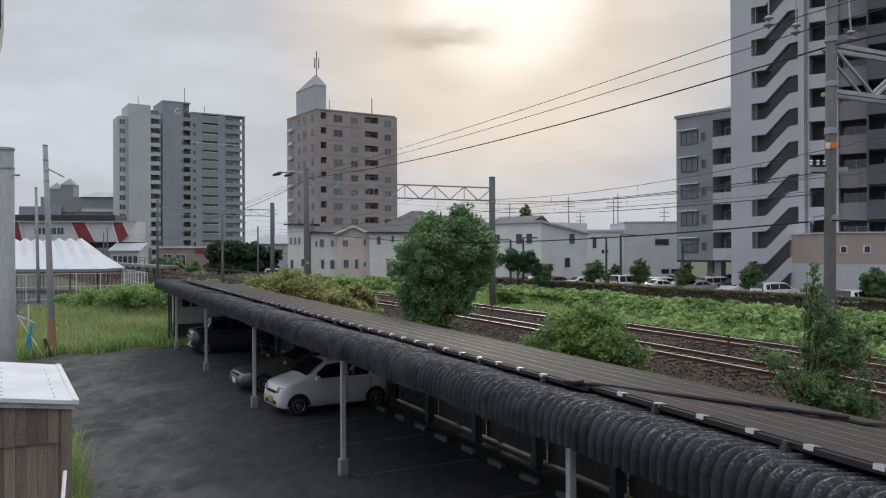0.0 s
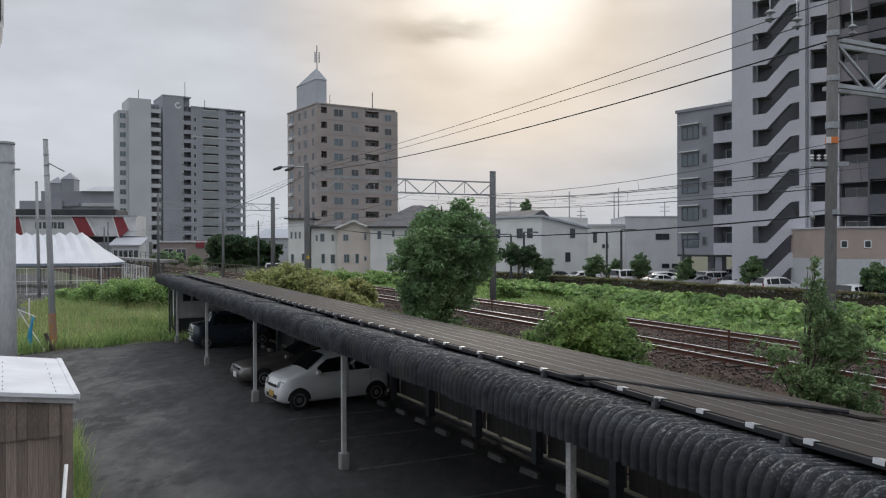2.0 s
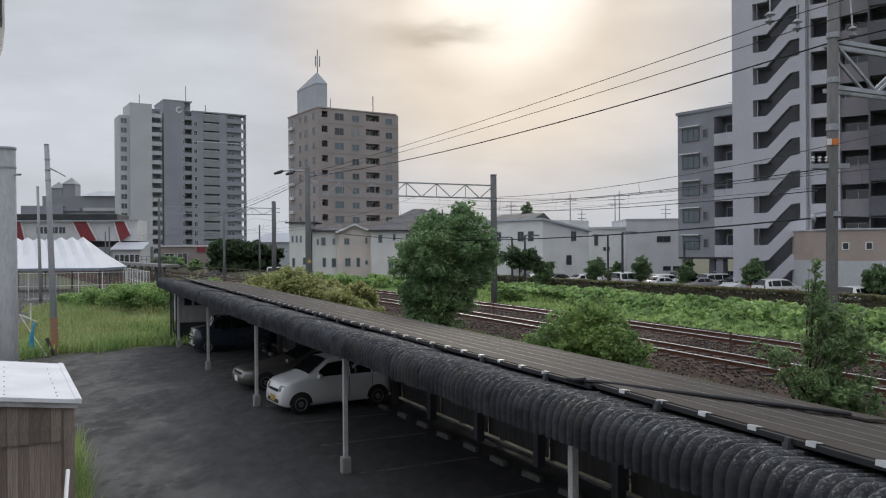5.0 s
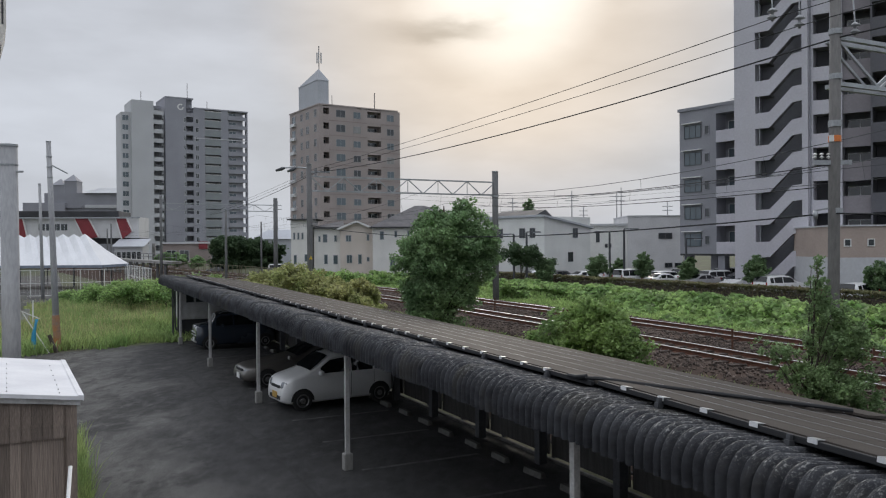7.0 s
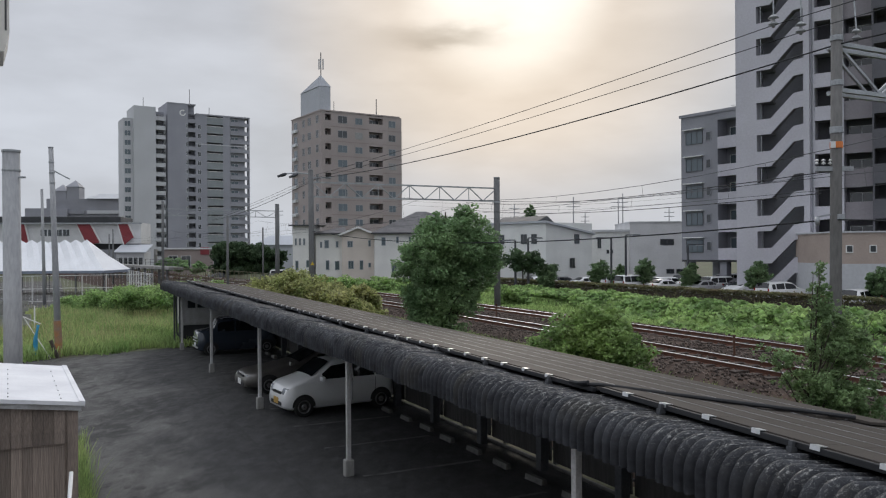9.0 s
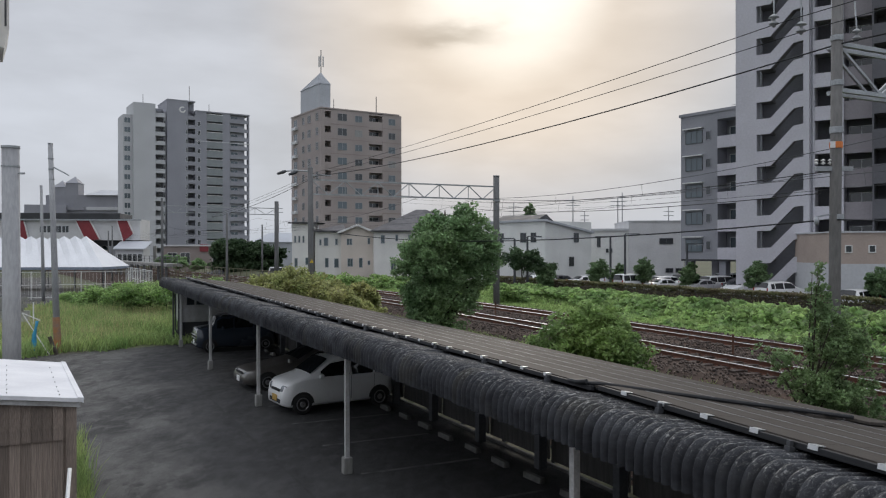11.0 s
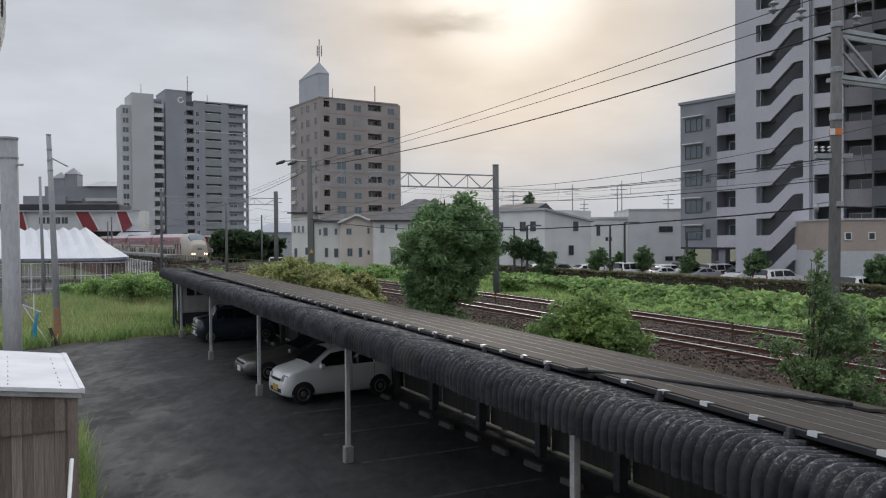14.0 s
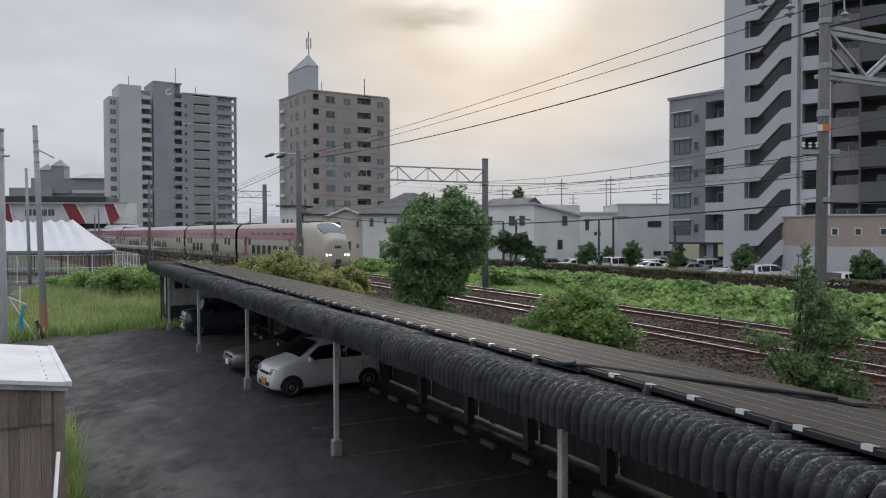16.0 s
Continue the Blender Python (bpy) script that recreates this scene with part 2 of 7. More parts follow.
def asphalt(name, light, dark, port_tone, port_span=None):
    """Old asphalt: worn pale blotches, a darker tone towards the car port, grit and fine cracks. port_span: across the
    car port, from and to.
    """
    m = bpy.data.materials.new(name)
    m.use_nodes = True
    nt = m.node_tree
    n, l = nt.nodes, nt.links
    b = n["Principled BSDF"]
    tc = n.new("ShaderNodeTexCoord").outputs["Object"]

    def tex(scale, detail, rough, seed):
        mp = n.new("ShaderNodeMapping")
        mp.inputs["Location"].default_value = (seed, seed * 1.7, 0)
        mp.inputs["Rotation"].default_value = (0, 0, -PORT)
        mp.inputs["Scale"].default_value = (1.5, 0.75, 1)
        l.new(tc, mp.inputs[0])
        t = n.new("ShaderNodeTexNoise")
        t.inputs["Scale"].default_value, t.inputs["Detail"].default_value, t.inputs["Roughness"].default_value = scale, detail, rough
        l.new(mp.outputs[0], t.inputs["Vector"])
        return t.outputs["Fac"]

    def span(v, a, c, lo=0.0, hi=1.0):
        r = n.new("ShaderNodeMapRange")
        r.interpolation_type = "SMOOTHSTEP"
        l.new(v, r.inputs[0])
        for k, x in enumerate((a, c, lo, hi)):
            r.inputs[k + 1].default_value = x
        return r.outputs[0]

    def blend(f, a, c, kind="MIX"):
        r = n.new("ShaderNodeMix")
        r.data_type, r.blend_type = "RGBA", kind
        l.new(f, r.inputs[0])
        for sock, v in ((r.inputs[6], a), (r.inputs[7], c)):
            if isinstance(v, tuple):
                sock.default_value = (*v, 1)
            else:
                l.new(v, sock)
        return r.outputs[2]

    col = blend(span(tex(0.33, 7, 0.62, 3.0), 0.40, 0.60), dark, light)
    col = blend(span(tex(1.9, 8, 0.7, 8.0), 0.50, 0.66, 0.0, 0.65), col, tuple(c * 1.35 for c in light))
    col = blend(span(tex(1.2, 7, 0.66, 15.0), 0.52, 0.64, 0.0, 0.7), col, tuple(c * 0.8 for c in dark))
    if port_span:
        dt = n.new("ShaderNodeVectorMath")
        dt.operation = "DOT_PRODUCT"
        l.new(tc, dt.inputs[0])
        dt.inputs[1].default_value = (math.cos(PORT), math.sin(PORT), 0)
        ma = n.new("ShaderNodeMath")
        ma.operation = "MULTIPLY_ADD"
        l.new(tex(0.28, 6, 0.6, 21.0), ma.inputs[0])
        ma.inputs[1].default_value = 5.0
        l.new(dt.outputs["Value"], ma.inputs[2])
        col = blend(span(ma.outputs[0], port_span[0] + 2.5, port_span[1] + 2.5, 0.0, 0.85), col, port_tone)
    grit = span(tex(60, 5, 0.75, 30.0), 0.35, 0.70, 0.55, 1.5)
    col = blend(span(grit, 0, 0.001), col, grit, "MULTIPLY")
    l.new(col, b.inputs["Base Color"])
    l.new(span(tex(2.2, 5, 0.6, 40.0), 0.3, 0.7, 0.72, 0.95), b.inputs["Roughness"])
    b.inputs["Specular IOR Level"].default_value = 0.28
    bp = n.new("ShaderNodeBump")
    bp.inputs["Strength"].default_value, bp.inputs["Distance"].default_value = 0.6, 0.015
    l.new(tex(75, 5, 0.7, 50.0), bp.inputs["Height"])
    l.new(bp.outputs[0], b.inputs["Normal"])
    return m


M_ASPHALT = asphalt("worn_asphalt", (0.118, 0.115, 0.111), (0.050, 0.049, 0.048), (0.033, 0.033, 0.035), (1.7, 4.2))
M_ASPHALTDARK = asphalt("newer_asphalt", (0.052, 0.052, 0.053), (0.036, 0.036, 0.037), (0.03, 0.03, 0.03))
M_RUSTPAINT = material("rust_orange_paint", (0.11, 0.05, 0.03), 0.7, 0.1, 0.3, 4, 30, 0.2)
M_SOIL = material("soil_and_weeds", (0.085, 0.10, 0.045), 0.95, 0, 0.4, 0.25, 8, 0.6, (0.06, 0.055, 0.035))
M_GRAVEL = material("rusty_ballast", (0.072, 0.046, 0.035), 0.95, 0, 0.7, 0.8, 14, 1.0, (0.030, 0.020, 0.017), spec=0.2)
M_RAILSIDE = material("rusted_rail", (0.16, 0.072, 0.048), 0.8, 0.2, 0.3, 3, 40, 0.3)
M_RAILTOP = material("polished_rail_head", (0.70, 0.70, 0.71), 0.5, 0.55, 0.1, 3, 40, 0.0)
M_SLEEPER = material("dark_sleeper", (0.07, 0.05, 0.042), 0.9, 0, 0.4, 2, 25, 0.4, random_hue=0.3)
M_PANEL = material("thin_film_panel", (0.086, 0.077, 0.070), 0.7, 0.0, 0.35, 0.7, 60, 0.0, spec=0.03)
M_BLACKMETAL = material("black_frame", (0.010, 0.011, 0.014), 0.65, 0.0, 0.2, 3, 40, 0.05)
M_ALU = material("bare_aluminium", (0.78, 0.79, 0.80), 0.38, 0.85, 0.1, 4, 40, 0.05)
M_DARKCONCRETE = material("dark_concrete", (0.13, 0.128, 0.122), 0.9, 0, 0.4, 4, 30, 0.3)
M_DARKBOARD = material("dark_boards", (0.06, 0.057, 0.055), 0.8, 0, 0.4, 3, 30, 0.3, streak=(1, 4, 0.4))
M_POSTPAINT = material("grey_painted_steel", (0.50, 0.50, 0.51), 0.55, 0.1, 0.3, 3, 25, 0.15, (0.36, 0.35, 0.34))
M_STEEL = material("dull_dark_steel", (0.10, 0.105, 0.115), 0.6, 0.5, 0.3, 2, 20, 0.15)
M_GALV = material("galvanised_steel", (0.42, 0.44, 0.46), 0.5, 0.6, 0.25, 3, 30, 0.1)
M_CONCRETE = material("grey_concrete", (0.30, 0.295, 0.285), 0.85, 0, 0.3, 1.2, 20, 0.3, streak=(1, 1, 0.3))
M_POLE = material("spun_concrete_pole", (0.38, 0.385, 0.40), 0.8, 0, 0.25, 1.5, 25, 0.2, streak=(1, 1, 0.25))
M_WHITE = material("white_paint", (0.78, 0.78, 0.77), 0.6, 0, 0.12, 1.5, 20, 0.05)
M_TENT = material("white_tent_cloth", (0.80, 0.81, 0.84), 0.7, 0, 0.1, 0.5, 8, 0.1)
M_ROOFWHITE = material("white_sheet_roof", (0.80, 0.80, 0.82), 0.55, 0, 0.06, 1.2, 25, 0.05, (0.66, 0.66, 0.69))
M_WOOD = material("weathered_board", (0.27, 0.215, 0.18), 0.85, 0, 0.5, 2.0, 40, 0.5, (0.14, 0.115, 0.10), random_hue=0.36, streak=(3, 3, 0.25))
M_REDPANEL = material("dark_red_panel", (0.25, 0.035, 0.045), 0.5, 0, 0.15, 0.8, 15, 0.05)
M_STATION = material("white_station_cladding", (0.66, 0.66, 0.67), 0.6, 0, 0.15, 0.4, 6, 0.05)
M_DARKROOF = material("dark_roof", (0.05, 0.052, 0.058), 0.6, 0, 0.3, 0.6, 9, 0.1)
# far facades are coloured paler, with the haze already in their base colours
M_TILEBROWN = material("brown_tile_facade", (0.38, 0.33, 0.315), 0.7, 0, 0.16, 0.15, 5.0, 0.1)
M_TILEGREY = material("grey_tile_facade", (0.33, 0.335, 0.375), 0.7, 0, 0.16, 0.12, 4.0, 0.1)
M_TILELIGHT = material("light_grey_facade", (0.55, 0.56, 0.58), 0.7, 0, 0.12, 0.1, 4.0, 0.05)
M_TURRET = material("hazed_blue_grey_render", (0.47, 0.49, 0.53), 0.7, 0, 0.12, 0.2, 4.0, 0.05)
M_LILAC = material("lilac_grey_facade", (0.56, 0.55, 0.60), 0.7, 0, 0.12, 0.25, 6.0, 0.05)
M_LILACDARK = material("brownish_lilac_facade", (0.28, 0.26, 0.28), 0.7, 0, 0.12, 0.25, 6.0, 0.05)
M_DARKTILE = material("dark_tile_facade", (0.115, 0.115, 0.13), 0.65, 0, 0.15, 0.3, 6.0, 0.1)
M_MIDGREY = material("mid_grey_facade", (0.29, 0.295, 0.325), 0.7, 0, 0.12, 0.25, 6.0, 0.05)
M_HOUSE = material("cream_house_wall", (0.80, 0.79, 0.76), 0.8, 0, 0.12, 0.5, 9.0, 0.1)
M_HOUSEBEIGE = material("beige_house_wall", (0.68, 0.61, 0.55), 0.8, 0, 0.12, 0.5, 9.0, 0.1)
M_TILEROOF = material("grey_roof_tiles", (0.12, 0.115, 0.12), 0.7, 0, 0.3, 0.8, 10.0, 0.3)
M_FACTORY = material("pale_green_grey_wall", (0.80, 0.81, 0.79), 0.75, 0, 0.12, 0.4, 7.0, 0.05)
M_BEIGE = material("beige_pink_wall", (0.44, 0.36, 0.315), 0.8, 0, 0.12, 0.4, 7.0, 0.1)
M_GLASS = pane("window_glass")
M_GLASSBLUE = pane("blue_grey_glass", (0.10, 0.13, 0.15))
# near-black that puts the shade of recesses and undersides into the colour
M_DARK = material("shaded_recess", (0.05, 0.05, 0.055), 0.9, 0, 0.2, 1, 10, 0.0)
M_CURTAIN = pane("curtained_glass", (0.26, 0.26, 0.25))
M_WINGREY = material("grey_window_frame", (0.36, 0.36, 0.37), 0.5, 0.2, 0.1, 2, 20, 0.0)
M_WINDARK = material("dark_window_frame", (0.09, 0.10, 0.11), 0.5, 0.3, 0.1, 2, 20, 0.0)
M_TILEBAND = material("brown_tile_band", (0.30, 0.25, 0.235), 0.7, 0, 0.16, 0.3, 5.0, 0.1)
M_BALUSTRADE = material("grey_green_balustrade", (0.27, 0.295, 0.305), 0.35, 0, 0.15, 0.4, 5.0, 0.0)
M_FRAMEWHITE = material("white_window_frame", (0.66, 0.67, 0.68), 0.5, 0.2, 0.1, 2, 20, 0.0)
M_LEAF = leaf_material("broad_leaves", (0.22, 0.32, 0.16), (0.12, 0.20, 0.10))
M_LEAFLIGHT = leaf_material("fresh_leaves", (0.32, 0.44, 0.15), (0.15, 0.25, 0.10))
M_KUDZU = leaf_material("creeper_leaves", (0.37, 0.51, 0.20), (0.18, 0.30, 0.11), 0.5)
M_SHRUBRED = leaf_material("yellow_and_russet_leaves", (0.42, 0.42, 0.19), (0.26, 0.32, 0.12), 0.5)
M_LAWN = leaf_material("fresh_lawn", (0.38, 0.52, 0.19), (0.26, 0.39, 0.14))
M_LEAFDARK = leaf_material("dark_evergreen_leaves", (0.11, 0.17, 0.085), (0.06, 0.10, 0.055))
M_GRASS = leaf_material("long_grass", (0.38, 0.47, 0.19), (0.22, 0.34, 0.12))
M_LEAFMIX = leaf_material("feathery_leaves", (0.27, 0.38, 0.18), (0.16, 0.25, 0.12))
M_DARKPOLE = material("dark_concrete_pole", (0.19, 0.185, 0.18), 0.85, 0, 0.3, 1.5, 25, 0.2, streak=(1, 1, 0.25))
M_MAST = material("grey_weathered_mast", (0.17, 0.172, 0.175), 0.8, 0.1, 0.3, 1.5, 25, 0.2, streak=(1, 1, 0.25))
M_SEED = leaf_material("dry_seed_heads", (0.48, 0.46, 0.25), (0.30, 0.33, 0.14))
M_LEAFTREE = leaf_material("tree_leaves", (0.30, 0.43, 0.21), (0.17, 0.28, 0.14))
M_GREYGLAZE = material("grey_glazed_porcelain", (0.30, 0.31, 0.32), 0.3, 0, 0.15, 5, 30, 0.0)
M_BARK = material("bark", (0.09, 0.075, 0.06), 0.9, 0, 0.4, 4, 25, 0.6)
M_HEDGE = leaf_material("hedge_leaves", (0.23, 0.25, 0.12), (0.20, 0.16, 0.105))
M_TYRE = material("tyre_rubber", (0.02, 0.02, 0.02), 0.85, 0, 0.2, 4, 30, 0.1)
M_RIM = material("wheel_rim", (0.28, 0.28, 0.29), 0.35, 0.8, 0.15, 4, 30, 0.0)
M_CARGLASS = pane("car_glass", (0.012, 0.014, 0.016))


# ---------------------------------------------------------------- ground
def sheet(name, corners, z, mat, label, cat="ground"):
    g = Geo().add([(x, y, z) for x, y in corners], [tuple(range(len(corners)))])
    return tagged(part(name, g, mat), label, cat, kind="structure")


sheet("ground", [(-2500, -2500), (2500, -2500), (2500, 2500), (-2500, 2500)], 0.0, M_SOIL, "flat ground with dry soil and low weeds")


def port_sheet(name, t0, t1, q0, q1, z, mat, label, cat, skew=0.0):
    pts = [port(t0, q0), port(t0, q1), port(t1 + skew, q1), port(t1, q0)]
    return sheet(name, [(p.x, p.y) for p in pts], z, mat, label, cat)


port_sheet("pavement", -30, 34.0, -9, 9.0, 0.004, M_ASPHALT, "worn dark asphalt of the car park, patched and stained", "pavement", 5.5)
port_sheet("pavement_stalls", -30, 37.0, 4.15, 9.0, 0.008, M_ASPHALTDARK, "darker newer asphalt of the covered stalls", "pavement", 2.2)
seam_at = [(t * 0.5, 4.15 + 0.06 * noise.noise((t * 0.31, 2, 0)) + 0.03 * noise.noise((t * 1.3, 5, 0))) for t in range(0, 66)]
tagged(part("pavement_seam", Geo().loft([[port(t, q - w - 0.02, 0.011), port(t, q + w + 0.02, 0.011)] for t, q in seam_at for w in (0.025 * abs(noise.noise((t * 2.1, 9, 0))),)], closed=False, caps=False), M_TYRE),
       "dark tar seam along the edge of the stalls", "pavement", kind="structure")
port_sheet("pavement_far", 10, 110, 34, 80, 0.004, M_ASPHALT, "asphalt of the car park beyond the railway", "pavement")
port_sheet("road", 60, 140, -20, 1, 0.006, M_ASPHALT, "asphalt yard beside the event tents", "road")


def swept(prof, s0, s1, step, sway=0.0):
    """A strip along the track from a section (across, up)."""
    rings, s = [], s0
    while s <= s1:
        rings.append([track(s, q + sway * noise.noise((s * 0.3, q, 0)), z + 0.4 * sway * noise.noise((s * 0.4, q * 2, 7)) * (0 < k < len(prof) - 1)) for k, (q, z) in enumerate(prof)])
        s += step
    return Geo().loft(rings, closed=False, caps=False)


tagged(part("embankment", swept([(-11.5, 0.0), (-8.6, 0.6), (-6.9, 0.75), (-5.8, 1.0), (-4.9, 1.04), (-2.4, 1.04), (-1.85, 0.98), (-1.3, 1.04), (1.3, 1.04), (2.0, 1.0), (2.9, 0.75), (5.5, 0.8)], -90, 340, 1.5, 0.12), M_GRAVEL, smooth=True),
       "low railway embankment of rust-brown ballast", "embankment", kind="structure")
tagged(part("bank", swept([(5.4, 0.80), (6.6, 1.1), (9.0, 1.25), (11.5, 0.9), (14.5, 0.0)], -60, 120, 1.5, 0.3), M_SOIL, smooth=True),
       "earth bank under the creepers beside the track", "bank", kind="structure")


def rail(q):
    prof = [(-0.065, 0), (0.065, 0), (0.065, 0.015), (0.012, 0.03), (0.012, 0.11), (0.034, 0.12), (0.034, 0.153), (-0.034, 0.153), (-0.034, 0.12), (-0.012, 0.11), (-0.012, 0.03), (-0.065, 0.015)]
    rings, tops, s = [], [], -60.0
    while s <= 260:
        rings.append([track(s, q + a, RAIL_Z - 0.155 + b) for a, b in prof])
        tops.append([track(s, q + a, RAIL_Z + b) for a, b in ((-0.036, -0.006), (-0.036, 0.003), (0.036, 0.003), (0.036, -0.006))])
        s += 4.0
    r = tagged(part("rail", Geo().loft(rings), M_RAILSIDE), "steel rail with rusty sides and a bright worn head", "rail", "rails of the two tracks")
    part("running_surface", Geo().loft(tops), M_RAILTOP, r, "bright polished steel")


def sleepers():
    """Single sleepers on the stretch nearest the eye, the rest joined."""
    me = Geo().box(-1.0, 1.0, -0.11, 0.11, 0, 0.15).mesh("sleeper", M_SLEEPER)
    for n, c in enumerate((0.0, -3.7)):
        bed = thing("track_bed", "row of dark wooden railway sleepers in the ballast", "track", group="the two tracks")
        rest = Geo()
        for k in range(-60, 330):
            s = k * 0.62
            m = Matrix.Translation(track(s, c, 0.935)) @ Matrix.Rotation(heading(s), 4, "Z") @ pose(0, 0, 0, 0, 0, random.uniform(-1.5, 1.5))
            if -12 <= k < 130:
                ob = new("sleeper", me)
                ob.parent, ob.matrix_basis = bed, m
            else:
                rest.box(-1.0, 1.0, -0.11, 0.11, 0, 0.15, m)
        tagged(part("far_sleepers", rest, M_SLEEPER, bed), kind="stuff")


def ballast_stones():
    rng = np.random.default_rng(5)
    n = 42000
    s, q = rng.uniform(-14, 48, n), rng.uniform(-8.6, 2.7, n)
    base = np.array([track(a, b, 0) for a, b in zip(s, q)])
    base[:, 2] = np.interp(q, [-8.6, -6.9, -5.8, -4.9, 1.3, 2.0, 2.9], [0.62, 0.77, 1.02, 1.05, 1.05, 1.02, 0.77]) + rng.uniform(-0.05, 0.03, n)
    r = rng.uniform(0.025, 0.06, n)[:, None, None]
    oct6 = np.array([(1, 0, 0), (0, 1, 0), (-1, 0, 0), (0, -1, 0), (0, 0, 1), (0, 0, -1)], float)
    v = base[:, None, :] + oct6[None] * r * rng.uniform(0.6, 1.3, (n, 6, 3))
    f = np.array([(0, 1, 4), (1, 2, 4), (2, 3, 4), (3, 0, 4), (1, 0, 5), (2, 1, 5), (3, 2, 5), (0, 3, 5)])
    f = (f[None] + 6 * np.arange(n)[:, None, None]).reshape(-1, 3)
    ob = new("ballast", fast_mesh("ballast", v.reshape(-1, 3), f, material("ballast_stone", (0.13, 0.102, 0.087), 0.95, 0, 0.4, 1, 30, 0.2, (0.068, 0.050, 0.042), island=0.6)))
    tagged(ob, "loose rust-brown ballast stones between the rails", "ballast", kind="stuff")


for c in (0.0, -3.7):
    for q in (c - 0.55, c + 0.55):
        rail(q)
sleepers()
ballast_stones()


# ---------------------------------------------------------------- the car port
SLOPE = math.atan2(2.35 - 2.755, 3.04)
# the roof climbs a little towards its far end
CLIMB = 0.0065
ROOF_M = PORT_M @ pose(5, 12, 0, math.degrees(CLIMB), 0, 0) @ pose(-5, -12, 0)


def flecked_sheet():
    """Dark slate-grey sheet; pale broken streaks along the crowns of the ribs, stronger with height and on upward
    faces, no two sheets alike.
    """
    m = bpy.data.materials.new("weathered_slate_sheet")
    m.use_nodes = True
    nt = m.node_tree
    n, l = nt.nodes, nt.links
    b = n["Principled BSDF"]
    tc = n.new("ShaderNodeTexCoord").outputs["Object"]
    info = n.new("ShaderNodeObjectInfo").outputs["Random"]
    off = n.new("ShaderNodeVectorMath")
    off.operation = "MULTIPLY_ADD"
    l.new(info, off.inputs[0])
    off.inputs[1].default_value = (37, 53, 71)
    l.new(tc, off.inputs[2])

    def tex(scale, stretch, detail, rough=0.6):
        mp = n.new("ShaderNodeMapping")
        mp.inputs["Scale"].default_value = stretch
        l.new(off.outputs[0], mp.inputs[0])
        t = n.new("ShaderNodeTexNoise")
        t.inputs["Scale"].default_value, t.inputs["Detail"].default_value, t.inputs["Roughness"].default_value = scale, detail, rough
        l.new(mp.outputs[0], t.inputs["Vector"])
        return t.outputs["Fac"]

    def span(v, a, c, lo=0.0, hi=1.0):
        r = n.new("ShaderNodeMapRange")
        l.new(v, r.inputs[0])
        for i, x in enumerate((a, c, lo, hi)):
            r.inputs[i + 1].default_value = x
        return r.outputs[0]

    def mul(a, c):
        r = n.new("ShaderNodeMath")
        r.operation = "MULTIPLY"
        l.new(a, r.inputs[0])
        l.new(c, r.inputs[1])
        return r.outputs[0]

    def blend(f, a, c):
        r = n.new("ShaderNodeMix")
        r.data_type = "RGBA"
        l.new(f, r.inputs[0])
        for sock, v in ((r.inputs[6], a), (r.inputs[7], c)):
            if isinstance(v, tuple):
                sock.default_value = (*v, 1)
            else:
                l.new(v, sock)
        return r.outputs[2]

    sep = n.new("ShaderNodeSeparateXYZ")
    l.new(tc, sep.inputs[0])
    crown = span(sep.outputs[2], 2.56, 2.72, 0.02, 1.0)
    nrm = n.new("ShaderNodeSeparateXYZ")
    l.new(n.new("ShaderNodeNewGeometry").outputs["Normal"], nrm.inputs[0])
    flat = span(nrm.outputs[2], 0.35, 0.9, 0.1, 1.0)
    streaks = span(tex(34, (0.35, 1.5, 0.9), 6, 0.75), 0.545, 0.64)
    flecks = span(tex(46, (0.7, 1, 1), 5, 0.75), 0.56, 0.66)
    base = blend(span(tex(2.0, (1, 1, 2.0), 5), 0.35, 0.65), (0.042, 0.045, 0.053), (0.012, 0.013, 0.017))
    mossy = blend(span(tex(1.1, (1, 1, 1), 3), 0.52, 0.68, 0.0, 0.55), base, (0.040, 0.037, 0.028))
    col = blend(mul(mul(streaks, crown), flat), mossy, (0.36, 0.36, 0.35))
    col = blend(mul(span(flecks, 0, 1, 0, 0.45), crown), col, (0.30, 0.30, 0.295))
    l.new(col, b.inputs["Base Color"])
    l.new(span(tex(4, (1, 1, 1), 3), 0.3, 0.7, 0.55, 0.85), b.inputs["Roughness"])
    b.inputs["Specular IOR Level"].default_value = 0.3
    bp = n.new("ShaderNodeBump")
    bp.inputs["Strength"].default_value, bp.inputs["Distance"].default_value = 0.7, 0.015
    l.new(tex(24, (1, 1, 1), 6, 0.7), bp.inputs["Height"])
    l.new(bp.outputs[0], b.inputs["Normal"])
    return m


M_SHEET = flecked_sheet()


